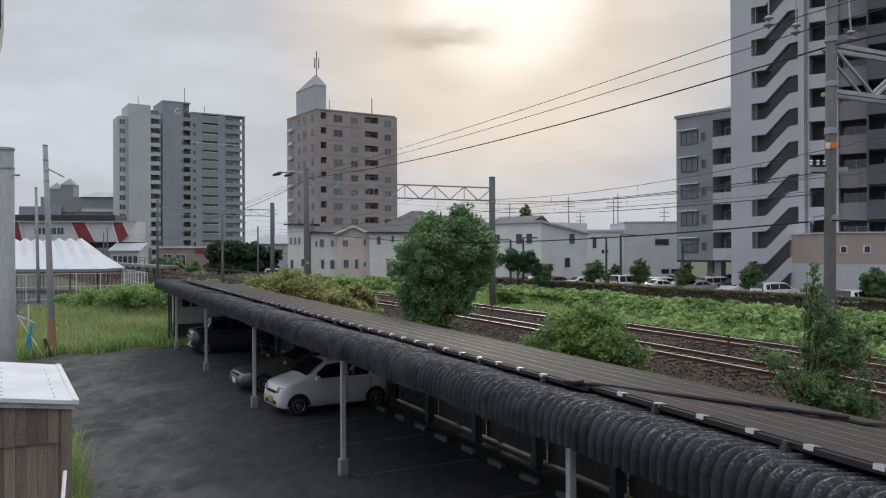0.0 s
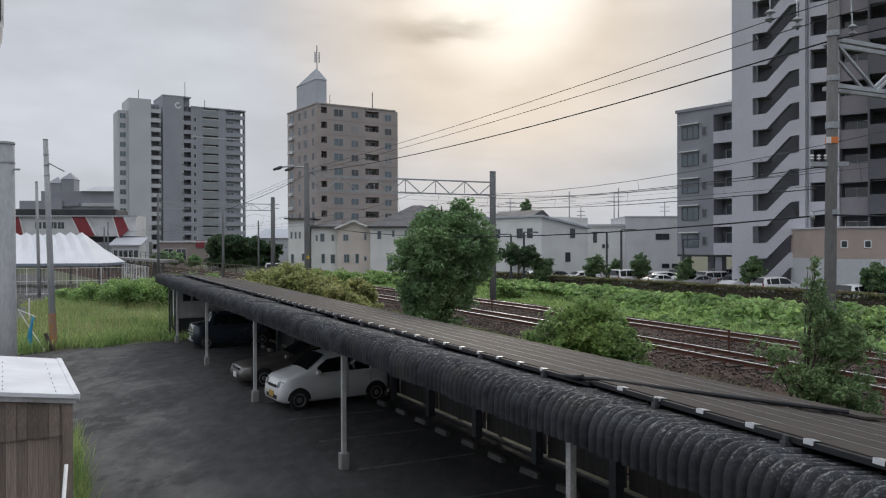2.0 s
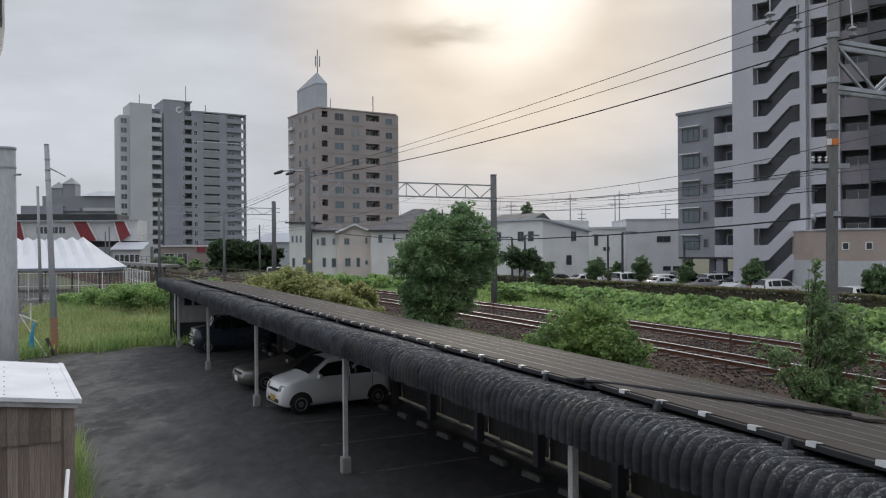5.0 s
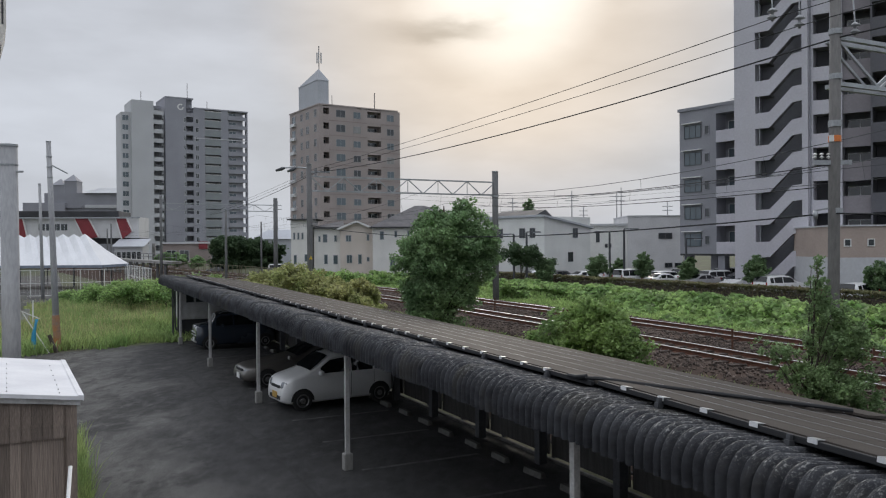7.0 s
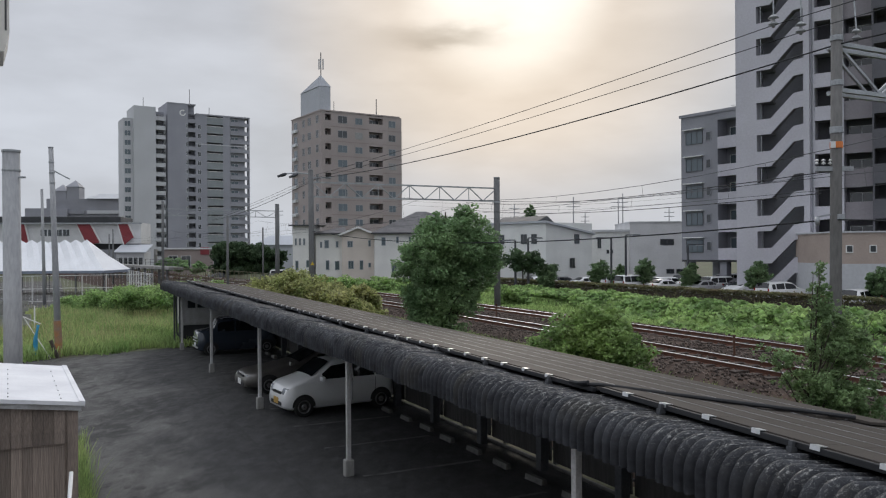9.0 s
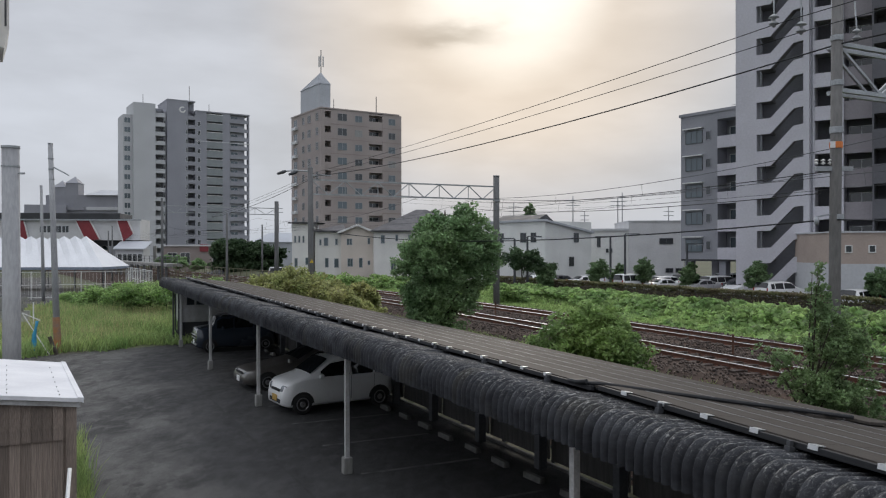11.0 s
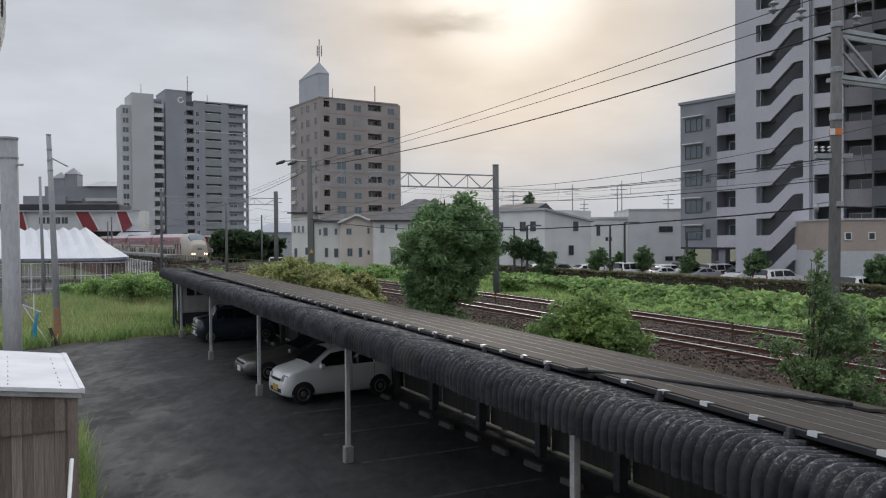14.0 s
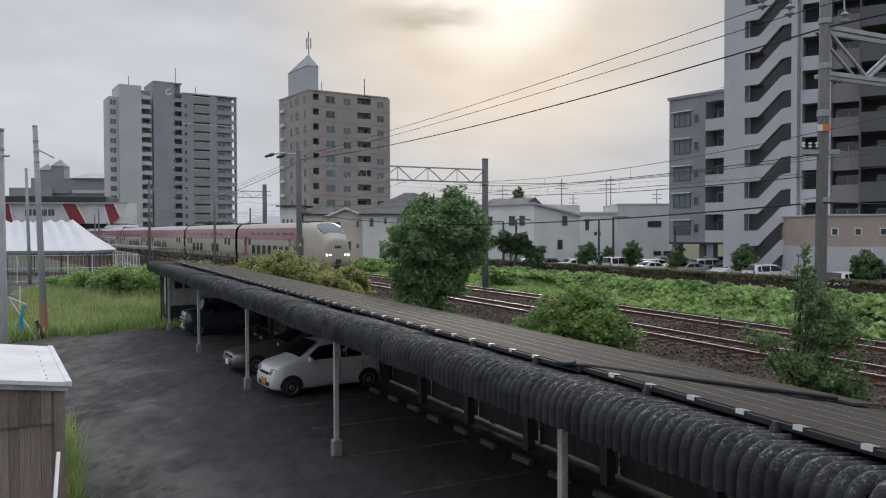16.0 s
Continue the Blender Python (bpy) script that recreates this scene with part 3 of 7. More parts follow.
def roof_sheets(parent, t0, count, width=1.04, ribs=8):
    """Corrugated sheets that bend down over the eave; one mesh for all."""
    prof, nrm = [(4.97, 2.31), (4.97, 2.44)], [(-1, 0), (-1, 0)]
    for k in range(9):
        a = math.radians(180 - 96 * k / 8)
        prof.append((5.19 + 0.22 * math.cos(a), 2.49 + 0.22 * math.sin(a)))
        nrm.append((math.cos(a), math.sin(a)))
    prof += [(5.6, 2.655), (7.2, 2.42), (9.05, 2.10)]
    nrm += [(0.1, 1), (0.12, 1), (0.12, 1)]
    rows, n = [], ribs * 8
    for j in range(n + 1):
        a = abs(math.sin(math.pi * j / 8))
        bulge = 0.082 * a ** 0.65 - 0.014
        rows.append([(q + u * bulge, width * j / n, z + w * bulge) for (q, z), (u, w) in zip(prof, nrm)])
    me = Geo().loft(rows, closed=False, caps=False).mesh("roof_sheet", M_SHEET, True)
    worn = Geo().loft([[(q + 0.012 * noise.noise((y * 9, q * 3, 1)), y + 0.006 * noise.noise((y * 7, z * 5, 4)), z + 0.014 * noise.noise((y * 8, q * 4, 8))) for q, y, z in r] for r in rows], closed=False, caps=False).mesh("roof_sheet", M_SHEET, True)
    for k in range(count):
        ob = new("roof_sheet", worn if k % 3 else me)
        ob.parent = parent
        ob.matrix_basis = ROOF_M @ pose(random.uniform(-0.02, 0.02), t0 + k * width, random.uniform(-0.012, 0.012), 0, random.uniform(-0.2, 0.2), random.uniform(-0.4, 0.4))


def car_port():
    e = thing("car_port", "long car port with a dark corrugated roof on steel posts", "car port")
    roof_sheets(e, -9.0, 50)
    for t in (-0.25, 7.2, 14.75, 22.2, 29.75, 37.2):
        p = part("post", Geo().box(-0.044, 0.044, -0.044, 0.044, 0.25, 2.46 + CLIMB * (t - 12)), M_POSTPAINT, e, "grey painted square steel post", bevel=0.008, m=PORT_M @ pose(5.17, t, 0))
        part("footing", Geo().box(-0.09, 0.09, -0.09, 0.09, 0, 0.33), M_CONCRETE, p, "rough concrete block", bevel=0.02)
        part("rafter", Geo().beam((5.1, t, 2.46), (9.0, t, 1.93), 0.1, 0.16), M_STEEL, e, m=ROOF_M)
    for q, z in ((5.2, 2.54), (6.5, 2.40), (7.8, 2.20), (8.9, 2.03)):
        part("purlin", Geo().beam((q, -9, z), (q, 43, z), 0.06, 0.12), M_STEEL, e, m=ROOF_M)
    for k in range(20):
        part("back_post", Geo().box(-0.09, 0.09, -0.09, 0.09, 0, 1.95), M_STEEL, e, "dark steel post", m=PORT_M @ pose(8.75, -6.5 + 2.48 * k, 0))


def solar_rows():
    """Long thin panels in six rows, clamped at the front edge; the nearer field lies askew to the farther one."""
    e = thing("solar_array", "rows of dark thin-film solar panels clamped to the car port roof", "solar panels")
    w, gap, rows = 1.2, 0.016, 6
    deep = 3.06 / rows
    me = Geo().box(gap / 2, w - 0.001, gap / 2, deep - gap / 2, 0, 0.03).mesh("panel", M_PANEL)
    far = ROOF_M @ pose(5.82, 7.7, 2.765, 0, -math.degrees(SLOPE), -0.55)
    near = ROOF_M @ pose(5.81, 7.6, 2.795, 0, 9.0, -2.9)
    clip = Geo().box(-0.062, 0.025, -0.05, 0.05, 0.0, 0.008).box(-0.068, -0.061, -0.05, 0.05, -0.036, 0.008).mesh("clip", M_ALU)
    small = Geo().box(-0.062, 0.015, -0.034, 0.034, 0.0, 0.008).box(-0.068, -0.061, -0.034, 0.034, -0.034, 0.008).mesh("clip", M_ALU)
    foot = Geo().box(-0.12, -0.05, -0.03, 0.03, -0.09, -0.03).box(-0.11, -0.07, -0.02, 0.02, -0.05, 0.02).mesh("foot", M_STEEL)
    ends = [0.62 * deep * (j + 0.5) for j in range(rows)]
    for base, a, b, step in ((far, 0.0, 34.5, 0.58), (near, -16.2, -0.05, 0.64)):
        k = math.ceil((b - a) / w)
        for i in range(k):
            # the last panel of a field is cut to its end
            cut = min(1.0, (b - a) / w - i)
            for j in range(rows):
                ob = new("panel", me)
                ob.parent = e
                # the far field ends aslant: each row reaches a little farther than the one before it
                slant = ends[j] / w if base is far and i == 0 else 0.0
                ob.matrix_basis = base @ pose(0, a + (i - slant) * w, 0) @ Matrix(((0, 1, 0, j * deep), (cut + slant, 0, 0, 0), (0, 0, -1, 0.03), (0, 0, 0, 1)))
        part("front_rail", Geo().box(-0.06, -0.006, a, b, -0.04, 0.018), M_BLACKMETAL, e, "black steel rail", m=base, bevel=0.008)
        part("back_rail", Geo().box(3.065, 3.1, a, b, -0.05, 0.02), M_BLACKMETAL, e, m=base)
        part("bed", Geo().box(0.02, 3.05, a, b, -0.02, 0.020), M_GALV, e, "pale grey backing seen in the joints", m=base)
        for j in range(1, rows):
            part("joint_strip", Geo().box(j * deep - 0.005, j * deep + 0.005, a - (ends[j - 1] if base is far else 0), b, 0.0, 0.032), M_GALV, e, "thin pale metal strip", m=base)
        t = a + 0.42 if base is far else b - 0.50
        while a < t < b:
            ob = new("clip", small if base is far else clip)
            ob.parent, ob.matrix_basis = e, base @ pose(0, t, 0.026)
            t += step if base is far else -step
        for i in range(int((b - a) / 1.7)):
            ob = new("foot", foot)
            ob.parent, ob.matrix_basis = e, base @ pose(0, (a + 0.9 + i * 1.7) if base is far else (b - 1.15 - i * 1.7), 0)
    duct = [(-0.10, 0.20, 0.02), (0.03, 0.02, 0.05), (0.75, -0.48, 0.05), (1.5, -0.94, 0.05), (2.5, -1.56, 0.05)]
    part("cable", Geo().tube(duct, 0.026, 8), M_BLACKMETAL, e, "black cable duct", m=far)
    part("cable_end", Geo().tube([(-0.12, 0.48, -0.01), (-0.12, 0.3, 0.0), (-0.08, 0.17, 0.03)], 0.03, 8), M_BLACKMETAL, e, "black cable duct", m=near)


def wheel_stops():
    me = Geo().loft([[(x * (0.5 if z else 0.55), y, z) for x, z in ((-0.12, 0), (0.12, 0), (0.09, 0.11), (-0.09, 0.11))] for y in (-0.28, 0.28)]).mesh("wheel_stop", M_DARKCONCRETE)
    for k in range(36):
        ob = new("wheel_stop", me)
        ob.matrix_basis = PORT_M @ pose(8.2 + random.uniform(-0.04, 0.04), -3.4 + 1.24 * k, 0.004, 0, 0, random.uniform(-3, 3))
        tagged(ob, "low concrete wheel stop on the asphalt", "wheel stop", "wheel stops of the stalls")


def stall_lines():
    m = material("worn_white_paint", (0.13, 0.13, 0.13), 0.85, 0, 0.5, 2.0, 25, 0.1, (0.03, 0.03, 0.03))
    for k in range(17):
        t = -2.8 + 2.48 * k
        tagged(part("stall_line", Geo().box(5.4, 8.0, -0.05, 0.05, 0.009, 0.013), m, m=PORT_M @ pose(0, t, 0)), "worn white painted stall line", "road marking", "stall lines")


def back_fence():
    """The low railway fence behind the stalls: a kerb, posts and pipes."""
    e = thing("back_fence", "low fence of dark pipes and posts on a concrete kerb", "fence")
    part("kerb", Geo().box(9.0, 9.06, -9, 43, 0, 0.07), M_DARKCONCRETE, e, m=PORT_M, bevel=0.02)
    for z in (0.32, 0.62, 1.15):
        part("pipe", Geo().tube([(9.2, -9, z), (9.2, 43, z)], 0.03), M_STEEL, e, m=PORT_M)
    for k in range(20):
        part("board_panel", Geo().box(8.98, 9.02, 0.05, 2.43, 0.15, 1.98), M_DARKBOARD, e, "plain dark boards", m=PORT_M @ pose(0, -6.5 + 2.48 * k, 0))
    for k in range(26):
        part("fence_post", Geo().box(9.15, 9.25, -0.05, 0.05, 0.0, 1.25), M_STEEL, e, m=PORT_M @ pose(0, -8.5 + 2.0 * k, 0))
    p = [port(-9, 9.06), port(-9, 11.0), port(43, 11.0), port(43, 9.06)]
    sheet("verge", [(a.x, a.y) for a in p], 0.03, material("dry_verge", (0.17, 0.148, 0.10), 0.95, 0, 0.5, 0.6, 12, 0.6, (0.06, 0.065, 0.03)), "strip of dry grass and gravel behind the car port")


car_port()
solar_rows()
wheel_stops()
stall_lines()
back_fence()


def marker(x, y, h, label):
    e = thing("marker_post", label, "marker post", pose(x, y, 0.95), "marker posts by the rails")
    part("stake", Geo().box(-0.03, 0.03, -0.03, 0.03, 0, h), M_RUSTPAINT, e, bevel=0.01)
    part("cap", Geo().box(-0.045, 0.045, -0.045, 0.045, h, h + 0.03), M_RUSTPAINT, e, bevel=0.01)


marker(9.0, 24.9, 0.72, "short rusty marker post between the tracks")
marker(2.4, 38.8, 0.8, "short rusty marker post between the tracks")
marker(12.25, 22.7, 0.5, "rusty orange stump beside the far rail")
marker(12.95, 22.3, 0.45, "rusty orange stump beside the far rail")


# ---------------------------------------------------------------- vehicles
def vehicle(name, label, m, length, width, height, kind, paint, group=""):
    """A car lofted from its side outline: the front points to -x. kind: hatch, sedan or van."""
    e = thing(name, label, "car", m, group)
    L, W, H = length, width / 2, height
    # along: share of the length; bonnet and roof line; belt line
    tops = {"hatch": [(0, .36), (.018, .51), (.06, .58), (.16, .64), (.225, .685), (.41, .97), (.54, 1.0), (.80, .985), (.94, .935), (.985, .66), (1, .42)],
            "sedan": [(0, .40), (.02, .50), (.08, .56), (.24, .66), (.30, .70), (.46, .97), (.58, 1.0), (.70, .98), (.84, .74), (.97, .70), (1, .50)],
            "coupe": [(0, .36), (.015, .46), (.06, .52), (.22, .60), (.36, .68), (.38, .70), (.53, .97), (.60, 1.0), (.70, .98), (.86, .74), (.97, .70), (1, .50)],
            "van": [(0, .36), (.006, .60), (.02, .65), (.17, .70), (.20, .71), (.25, .95), (.30, .985), (.5, 1.0), (.8, 1.0), (.955, .985), (.99, .62), (1, .40)]}[kind]
    belt = {"hatch": .63, "sedan": .66, "coupe": .67, "van": .63}[kind]

    def top(u):
        for (a, za), (b, zb) in zip(tops, tops[1:]):
            if u <= b:
                return (za + (zb - za) * (u - a) / (b - a)) * H
        return tops[-1][1] * H

    us = sorted({0, .008, .02, .04, .07, .10, .15, .20, .24, .27, .32, .37, .42, .46, .52, .6, .7, .8, .84, .9, .93, .96, .98, .992, 1})
    rings = []
    for u in us:
        x, zt = (u - 0.5) * L, top(u)
        end = min(u, 1 - u)
        hw = W * (1 - 0.20 * max(0, 1 - end / 0.09) ** 2.2)
        zb = 0.19 + 0.06 * max(0, 1 - end / 0.05)
        zbelt = min(belt * H, zt - 0.03)
        cab = max(0.0, zt - belt * H) / (H * (1 - belt))
        ht = hw * (0.93 - 0.12 * cab)
        r = min(0.09, (zt - zbelt) * 0.5)
        half = [(hw * 0.86, zb), (hw * 0.97, zb + 0.06), (hw, zb + (zbelt - zb) * 0.45), (hw * 0.985, zbelt - 0.02), (hw * 0.965, zbelt), (ht, zt - r), (ht - r * 0.9, zt - r * 0.25), (ht * 0.55, zt), (0, zt + 0.012 * H)]
        rings.append([(x, -y, z) for y, z in half] + [(x, y, z) for y, z in reversed(half[:-1])])
    part("body", Geo().loft(rings), paint, e, smooth=True)
    # side glass, proud of the body, with pillars between
    spans = {"hatch": [(.325, .585), (.605, .80), (.82, .90)], "sedan": [(.38, .57), (.59, .72), (.735, .79)], "coupe": [(.45, .63), (.65, .73), (.74, .80)], "van": [(.245, .45), (.47, .70), (.72, .93)]}[kind]
    for sgn in (-1, 1):
        for a, b in spans:
            pts_t, pts_b = [], []
            for k in range(7):
                u = a + (b - a) * k / 6
                zt, zl = top(u) - 0.13, belt * H + 0.03
                zt = max(zt, zl + 0.01)
                cab = max(0.0, top(u) - belt * H) / (H * (1 - belt))
                ht = W * (0.93 - 0.12 * cab)
                f = (zt - belt * H) / max(top(u) - 0.09 - belt * H, 0.05)
                yb, yt = W * 0.965 + (ht - W * 0.965) * 0.08, W * 0.965 + (ht - W * 0.965) * min(f, 1)
                pts_b.append(((u - .5) * L, sgn * (yb + 0.006), zl))
                pts_t.append(((u - .5) * L, sgn * (yt + 0.006), zt))
            part("side_window", Geo().loft([pts_b, pts_t], closed=False, caps=False), M_CARGLASS, e)
    wa, wb = {"hatch": (.24, .40), "sedan": (.315, .445), "coupe": (.39, .52), "van": (.205, .25)}[kind]
    ra, rb = {"hatch": (.94, .98), "sedan": (.72, .83), "coupe": (.72, .85), "van": (.96, .985)}[kind]
    for nm, a, b in (("windscreen", wa, wb), ("rear_window", ra, rb)):
        rows = []
        for k in range(4):
            u = a + (b - a) * k / 3
            zt = top(u)
            cab = max(0.0, zt - belt * H) / (H * (1 - belt))
            ht = W * (0.93 - 0.12 * cab) - 0.07
            lift = 0.022 + 0.012 * H
            rows.append([((u - .5) * L - (0.008 if nm == "windscreen" else -0.008), y * ht, zt + lift - 0.03 * abs(y) ** 2) for y in (-1, -.6, 0, .6, 1)])
        part(nm, Geo().loft(rows, closed=False, caps=False), M_CARGLASS, e, smooth=True)
    fa = 0.158
    R = 0.27
    for u in (fa, 0.858):
        for sgn in (-1, 1):
            # dark arch behind the wheel
            arch = [((u - .5) * L + (R + .06) * math.cos(math.pi * k / 10), sgn * (W + 0.004), R + (R + .06) * math.sin(math.pi * k / 10)) for k in range(11)]
            part("wheel_arch", Geo().add(arch, [tuple(range(11))]), M_TYRE, e)
            w = part("wheel", Geo().tube([(0, -0.09, 0), (0, -0.07, 0), (0, 0.07, 0), (0, 0.09, 0)], [R * .9, R, R, R * .9], 20), M_TYRE, e, "black tyre", m=pose((u - .5) * L, sgn * (W - 0.075), R))
            ring = [[(math.cos(a) * r, sgn * y, math.sin(a) * r) for a in (2 * math.pi * k / 20 for k in range(20))] for r, y in ((R * .68, .086), (R * .66, .098), (R * .58, .100), (R * .52, .084), (R * .30, .088), (R * .26, .100), (R * .04, .102))]
            part("rim", Geo().loft(ring, caps=False), M_RIM, w)
            slots = Geo()
            for k in range(8):
                a = 2 * math.pi * k / 8
                c, d = Vector((math.cos(a), 0, math.sin(a))), Vector((-math.sin(a), 0, math.cos(a)))
                slots.add([c * R * .34 - d * .012 + Vector((0, sgn * .0895, 0)), c * R * .34 + d * .012 + Vector((0, sgn * .0895, 0)), c * R * .49 + d * .022 + Vector((0, sgn * .0875, 0)), c * R * .49 - d * .022 + Vector((0, sgn * .0875, 0))], [(0, 1, 2, 3)])
            part("slots", slots, M_TYRE, w)
    for sgn in (-1, 1):
        hz = {"coupe": 0.86, "van": 1.02}.get(kind, 0.97)
        hl = Geo().loft([[((-.5 + .012) * L + dx + back, sgn * y, z * H * hz) for y, z, back in ((W * .46, .43, -.035), (W * .80, .42, -.01), (W * .90, .54, .06), (W * .60, .545, -.005))] for dx in (0.0, 0.14)])
        part("headlight", hl, M_HEADLIGHT, e, "clear glass headlight", bevel=0.012)
        part("door_mirror", Geo().box(-0.05, 0.05, -0.09, 0.09, -0.06, 0.06), paint, e, m=pose((.315 - .5) * L, sgn * (W + 0.07), belt * H + 0.06), bevel=0.02)
        part("tail_light", Geo().box(-0.02, 0.03, -0.06, 0.06, -0.12, 0.12), M_TAIL, e, m=pose(.485 * L, sgn * (W - 0.13), belt * H), bevel=0.01)
        for u in spans[0][1:], spans[1][1:]:
            part("door_handle", Geo().box(-0.08, 0.08, -0.012, 0.012, -0.015, 0.015), paint, e, m=pose((u[0] - .53) * L, sgn * (W + 0.012), belt * H - 0.1), bevel=0.005)
            part("door_seam", Geo().box(-0.005, 0.005, -0.002, 0.002, 0.30, belt * H), M_TYRE, e, m=pose((u[0] + .008 - .5) * L, sgn * (W + 0.001), 0))
    part("grille", Geo().box(-0.02, 0.03, -W * .42, W * .42, -0.035, 0.035), M_BLACKMETAL, e, m=pose(-.495 * L, 0, 0.43 * H), bevel=0.01)
    part("bumper_intake", Geo().box(-0.02, 0.03, -W * .55, W * .55, -0.05, 0.05), M_BLACKMETAL, e, m=pose(-.498 * L, 0, 0.21 * H + 0.04), bevel=0.01)
    part("number_plate", Geo().box(-0.012, 0.01, -0.165, 0.165, -0.08, 0.08), M_PLATE if paint is M_CARWHITE and kind == "hatch" and length < 3.5 else M_WHITE, e, "plate with dark bars", m=pose(-.503 * L, 0, 0.28 * H))
    return e


M_CARWHITE = material("white_car_paint", (0.74, 0.745, 0.75), 0.32, 0, 0.04, 1, 20, 0.0, coat=0.6)
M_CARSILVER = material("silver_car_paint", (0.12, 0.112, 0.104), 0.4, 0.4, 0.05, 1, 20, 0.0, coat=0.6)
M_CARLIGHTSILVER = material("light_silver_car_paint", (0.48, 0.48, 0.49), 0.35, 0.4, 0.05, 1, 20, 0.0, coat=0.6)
M_CARNAVY = material("dark_blue_car_paint", (0.035, 0.045, 0.062), 0.25, 0.1, 0.05, 1, 20, 0.0, coat=0.8)
M_CARBLACK = material("black_car_paint", (0.014, 0.014, 0.016), 0.25, 0.1, 0.05, 1, 20, 0.0, coat=0.8)
M_HEADLIGHT = material("headlight_glass", (0.34, 0.36, 0.39), 0.12, 0.5, 0.1, 8, 40, 0.0)
M_TAIL = material("red_lens", (0.30, 0.015, 0.015), 0.2, 0, 0.1, 8, 40, 0.0)
M_PLATE = material("yellow_plate", (0.48, 0.30, 0.07), 0.5, 0, 0.1, 8, 40, 0.0)


def parked(t, q, turn, *args, **kw):
    """A car in a stall: its nose towards the yard, turned by some degrees."""
    return vehicle(args[0], args[1], PORT_M @ pose(q, t, 0.004, 0, 0, turn), *args[2:], **kw)


parked(21.33, 7.0, 5, "hatchback", "small white hatchback parked under the car port", 3.25, 1.44, 1.46, "hatch", M_CARWHITE)
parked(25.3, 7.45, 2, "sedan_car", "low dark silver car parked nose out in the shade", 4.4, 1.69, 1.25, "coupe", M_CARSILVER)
parked(35.3, 7.15, 0, "boxy_van", "dark blue boxy small van parked in the shade", 3.395, 1.475, 1.56, "van", M_CARNAVY)

for _ob in list(scene.objects):
    if _ob.name == "boxy_van":
        for sgn in (-1, 1):
            # bright bars added for the sky's gleam on the roof edges
            part("roof_bar", Geo().tube([(-0.72, sgn * 0.55, 1.52), (-0.6, sgn * 0.56, 1.585), (1.3, sgn * 0.56, 1.60), (1.4, sgn * 0.55, 1.56)], 0.018), M_ALU, _ob, "bright bar for the gleam of sky along the roof edge")
        part("grille_bar", Geo().box(-0.03, 0.02, -0.5, 0.5, -0.02, 0.02), M_ALU, _ob, m=pose(-1.70, 0, 0.74))
        part("bumper_bar", Geo().box(-0.03, 0.02, -0.6, 0.6, -0.03, 0.03), M_ALU, _ob, m=pose(-1.70, 0, 0.36))
        part("grille_bar", Geo().box(-0.03, 0.02, -0.5, 0.5, -0.015, 0.015), M_ALU, _ob, m=pose(-1.70, 0, 0.62))

LOT = [  # x, y, turn, kind, paint, length, height
    (10.9, 88.5, 205, "hatch", M_CARWHITE, 4.2, 1.5), (15.5, 87.0, 200, "sedan", M_CARWHITE, 4.5, 1.45), (18.7, 88.0, 208, "hatch", M_CARSILVER, 4.1, 1.6),
    (22.0, 94.0, 205, "sedan", M_CARBLACK, 4.5, 1.5), (18.4, 79.0, 207, "van", M_CARWHITE, 3.4, 1.9), (21.7, 78.5, 203, "sedan", M_CARWHITE, 4.5, 1.45),
    (24.2, 76.0, 25, "sedan", M_CARSILVER, 4.6, 1.45), (26.5, 86.0, 206, "hatch", M_CARBLACK, 4.3, 1.7), (26.4, 78.5, 28, "van", M_CARWHITE, 4.2, 1.7),
    (28.6, 77.0, 26, "hatch", M_CARBLACK, 4.3, 1.6), (26.7, 72.0, 30, "sedan", M_CARWHITE, 4.4, 1.5), (27.6, 65.5, 205, "hatch", M_CARWHITE, 4.6, 1.7),
    (30.2, 57.0, 206, "hatch", M_CARWHITE, 4.4, 1.5), (32.6, 55.5, 200, "sedan", M_CARNAVY, 4.4, 1.5), (23.2, 82.5, 204, "hatch", M_CARWHITE, 4.2, 1.55), (25.2, 82, 206, "sedan", M_CARWHITE, 4.4, 1.45), (29.8, 82, 203, "van", M_CARWHITE, 4.3, 1.85), (13.2, 90, 203, "sedan", M_CARBLACK, 4.4, 1.45), (29.2, 71.0, 28, "sedan", M_CARSILVER, 4.4, 1.45), (-27.5, 118, 190, "hatch", M_CARWHITE, 4.2, 1.6), (-23.0, 112, 190, "van", M_CARSILVER, 4.4, 1.9),
    (-33, 116, 200, "sedan", M_CARBLACK, 4.5, 1.5)]
for x, y, a, k, paint, ln, h in LOT:
    # silver cars in the open get the lighter silver, the covered one the darker
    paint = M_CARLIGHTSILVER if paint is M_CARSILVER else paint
    hue = {M_CARWHITE: "white", M_CARLIGHTSILVER: "silver", M_CARBLACK: "black", M_CARNAVY: "dark blue"}[paint]
    vehicle("parked_car", f"{hue} {({'hatch': 'hatchback', 'sedan': 'sedan', 'van': 'van'})[k]} in the open car park beyond the railway", pose(x, y, 0.006, 0, 0, a), ln, 1.7, h, k, paint, group="cars beyond the railway")


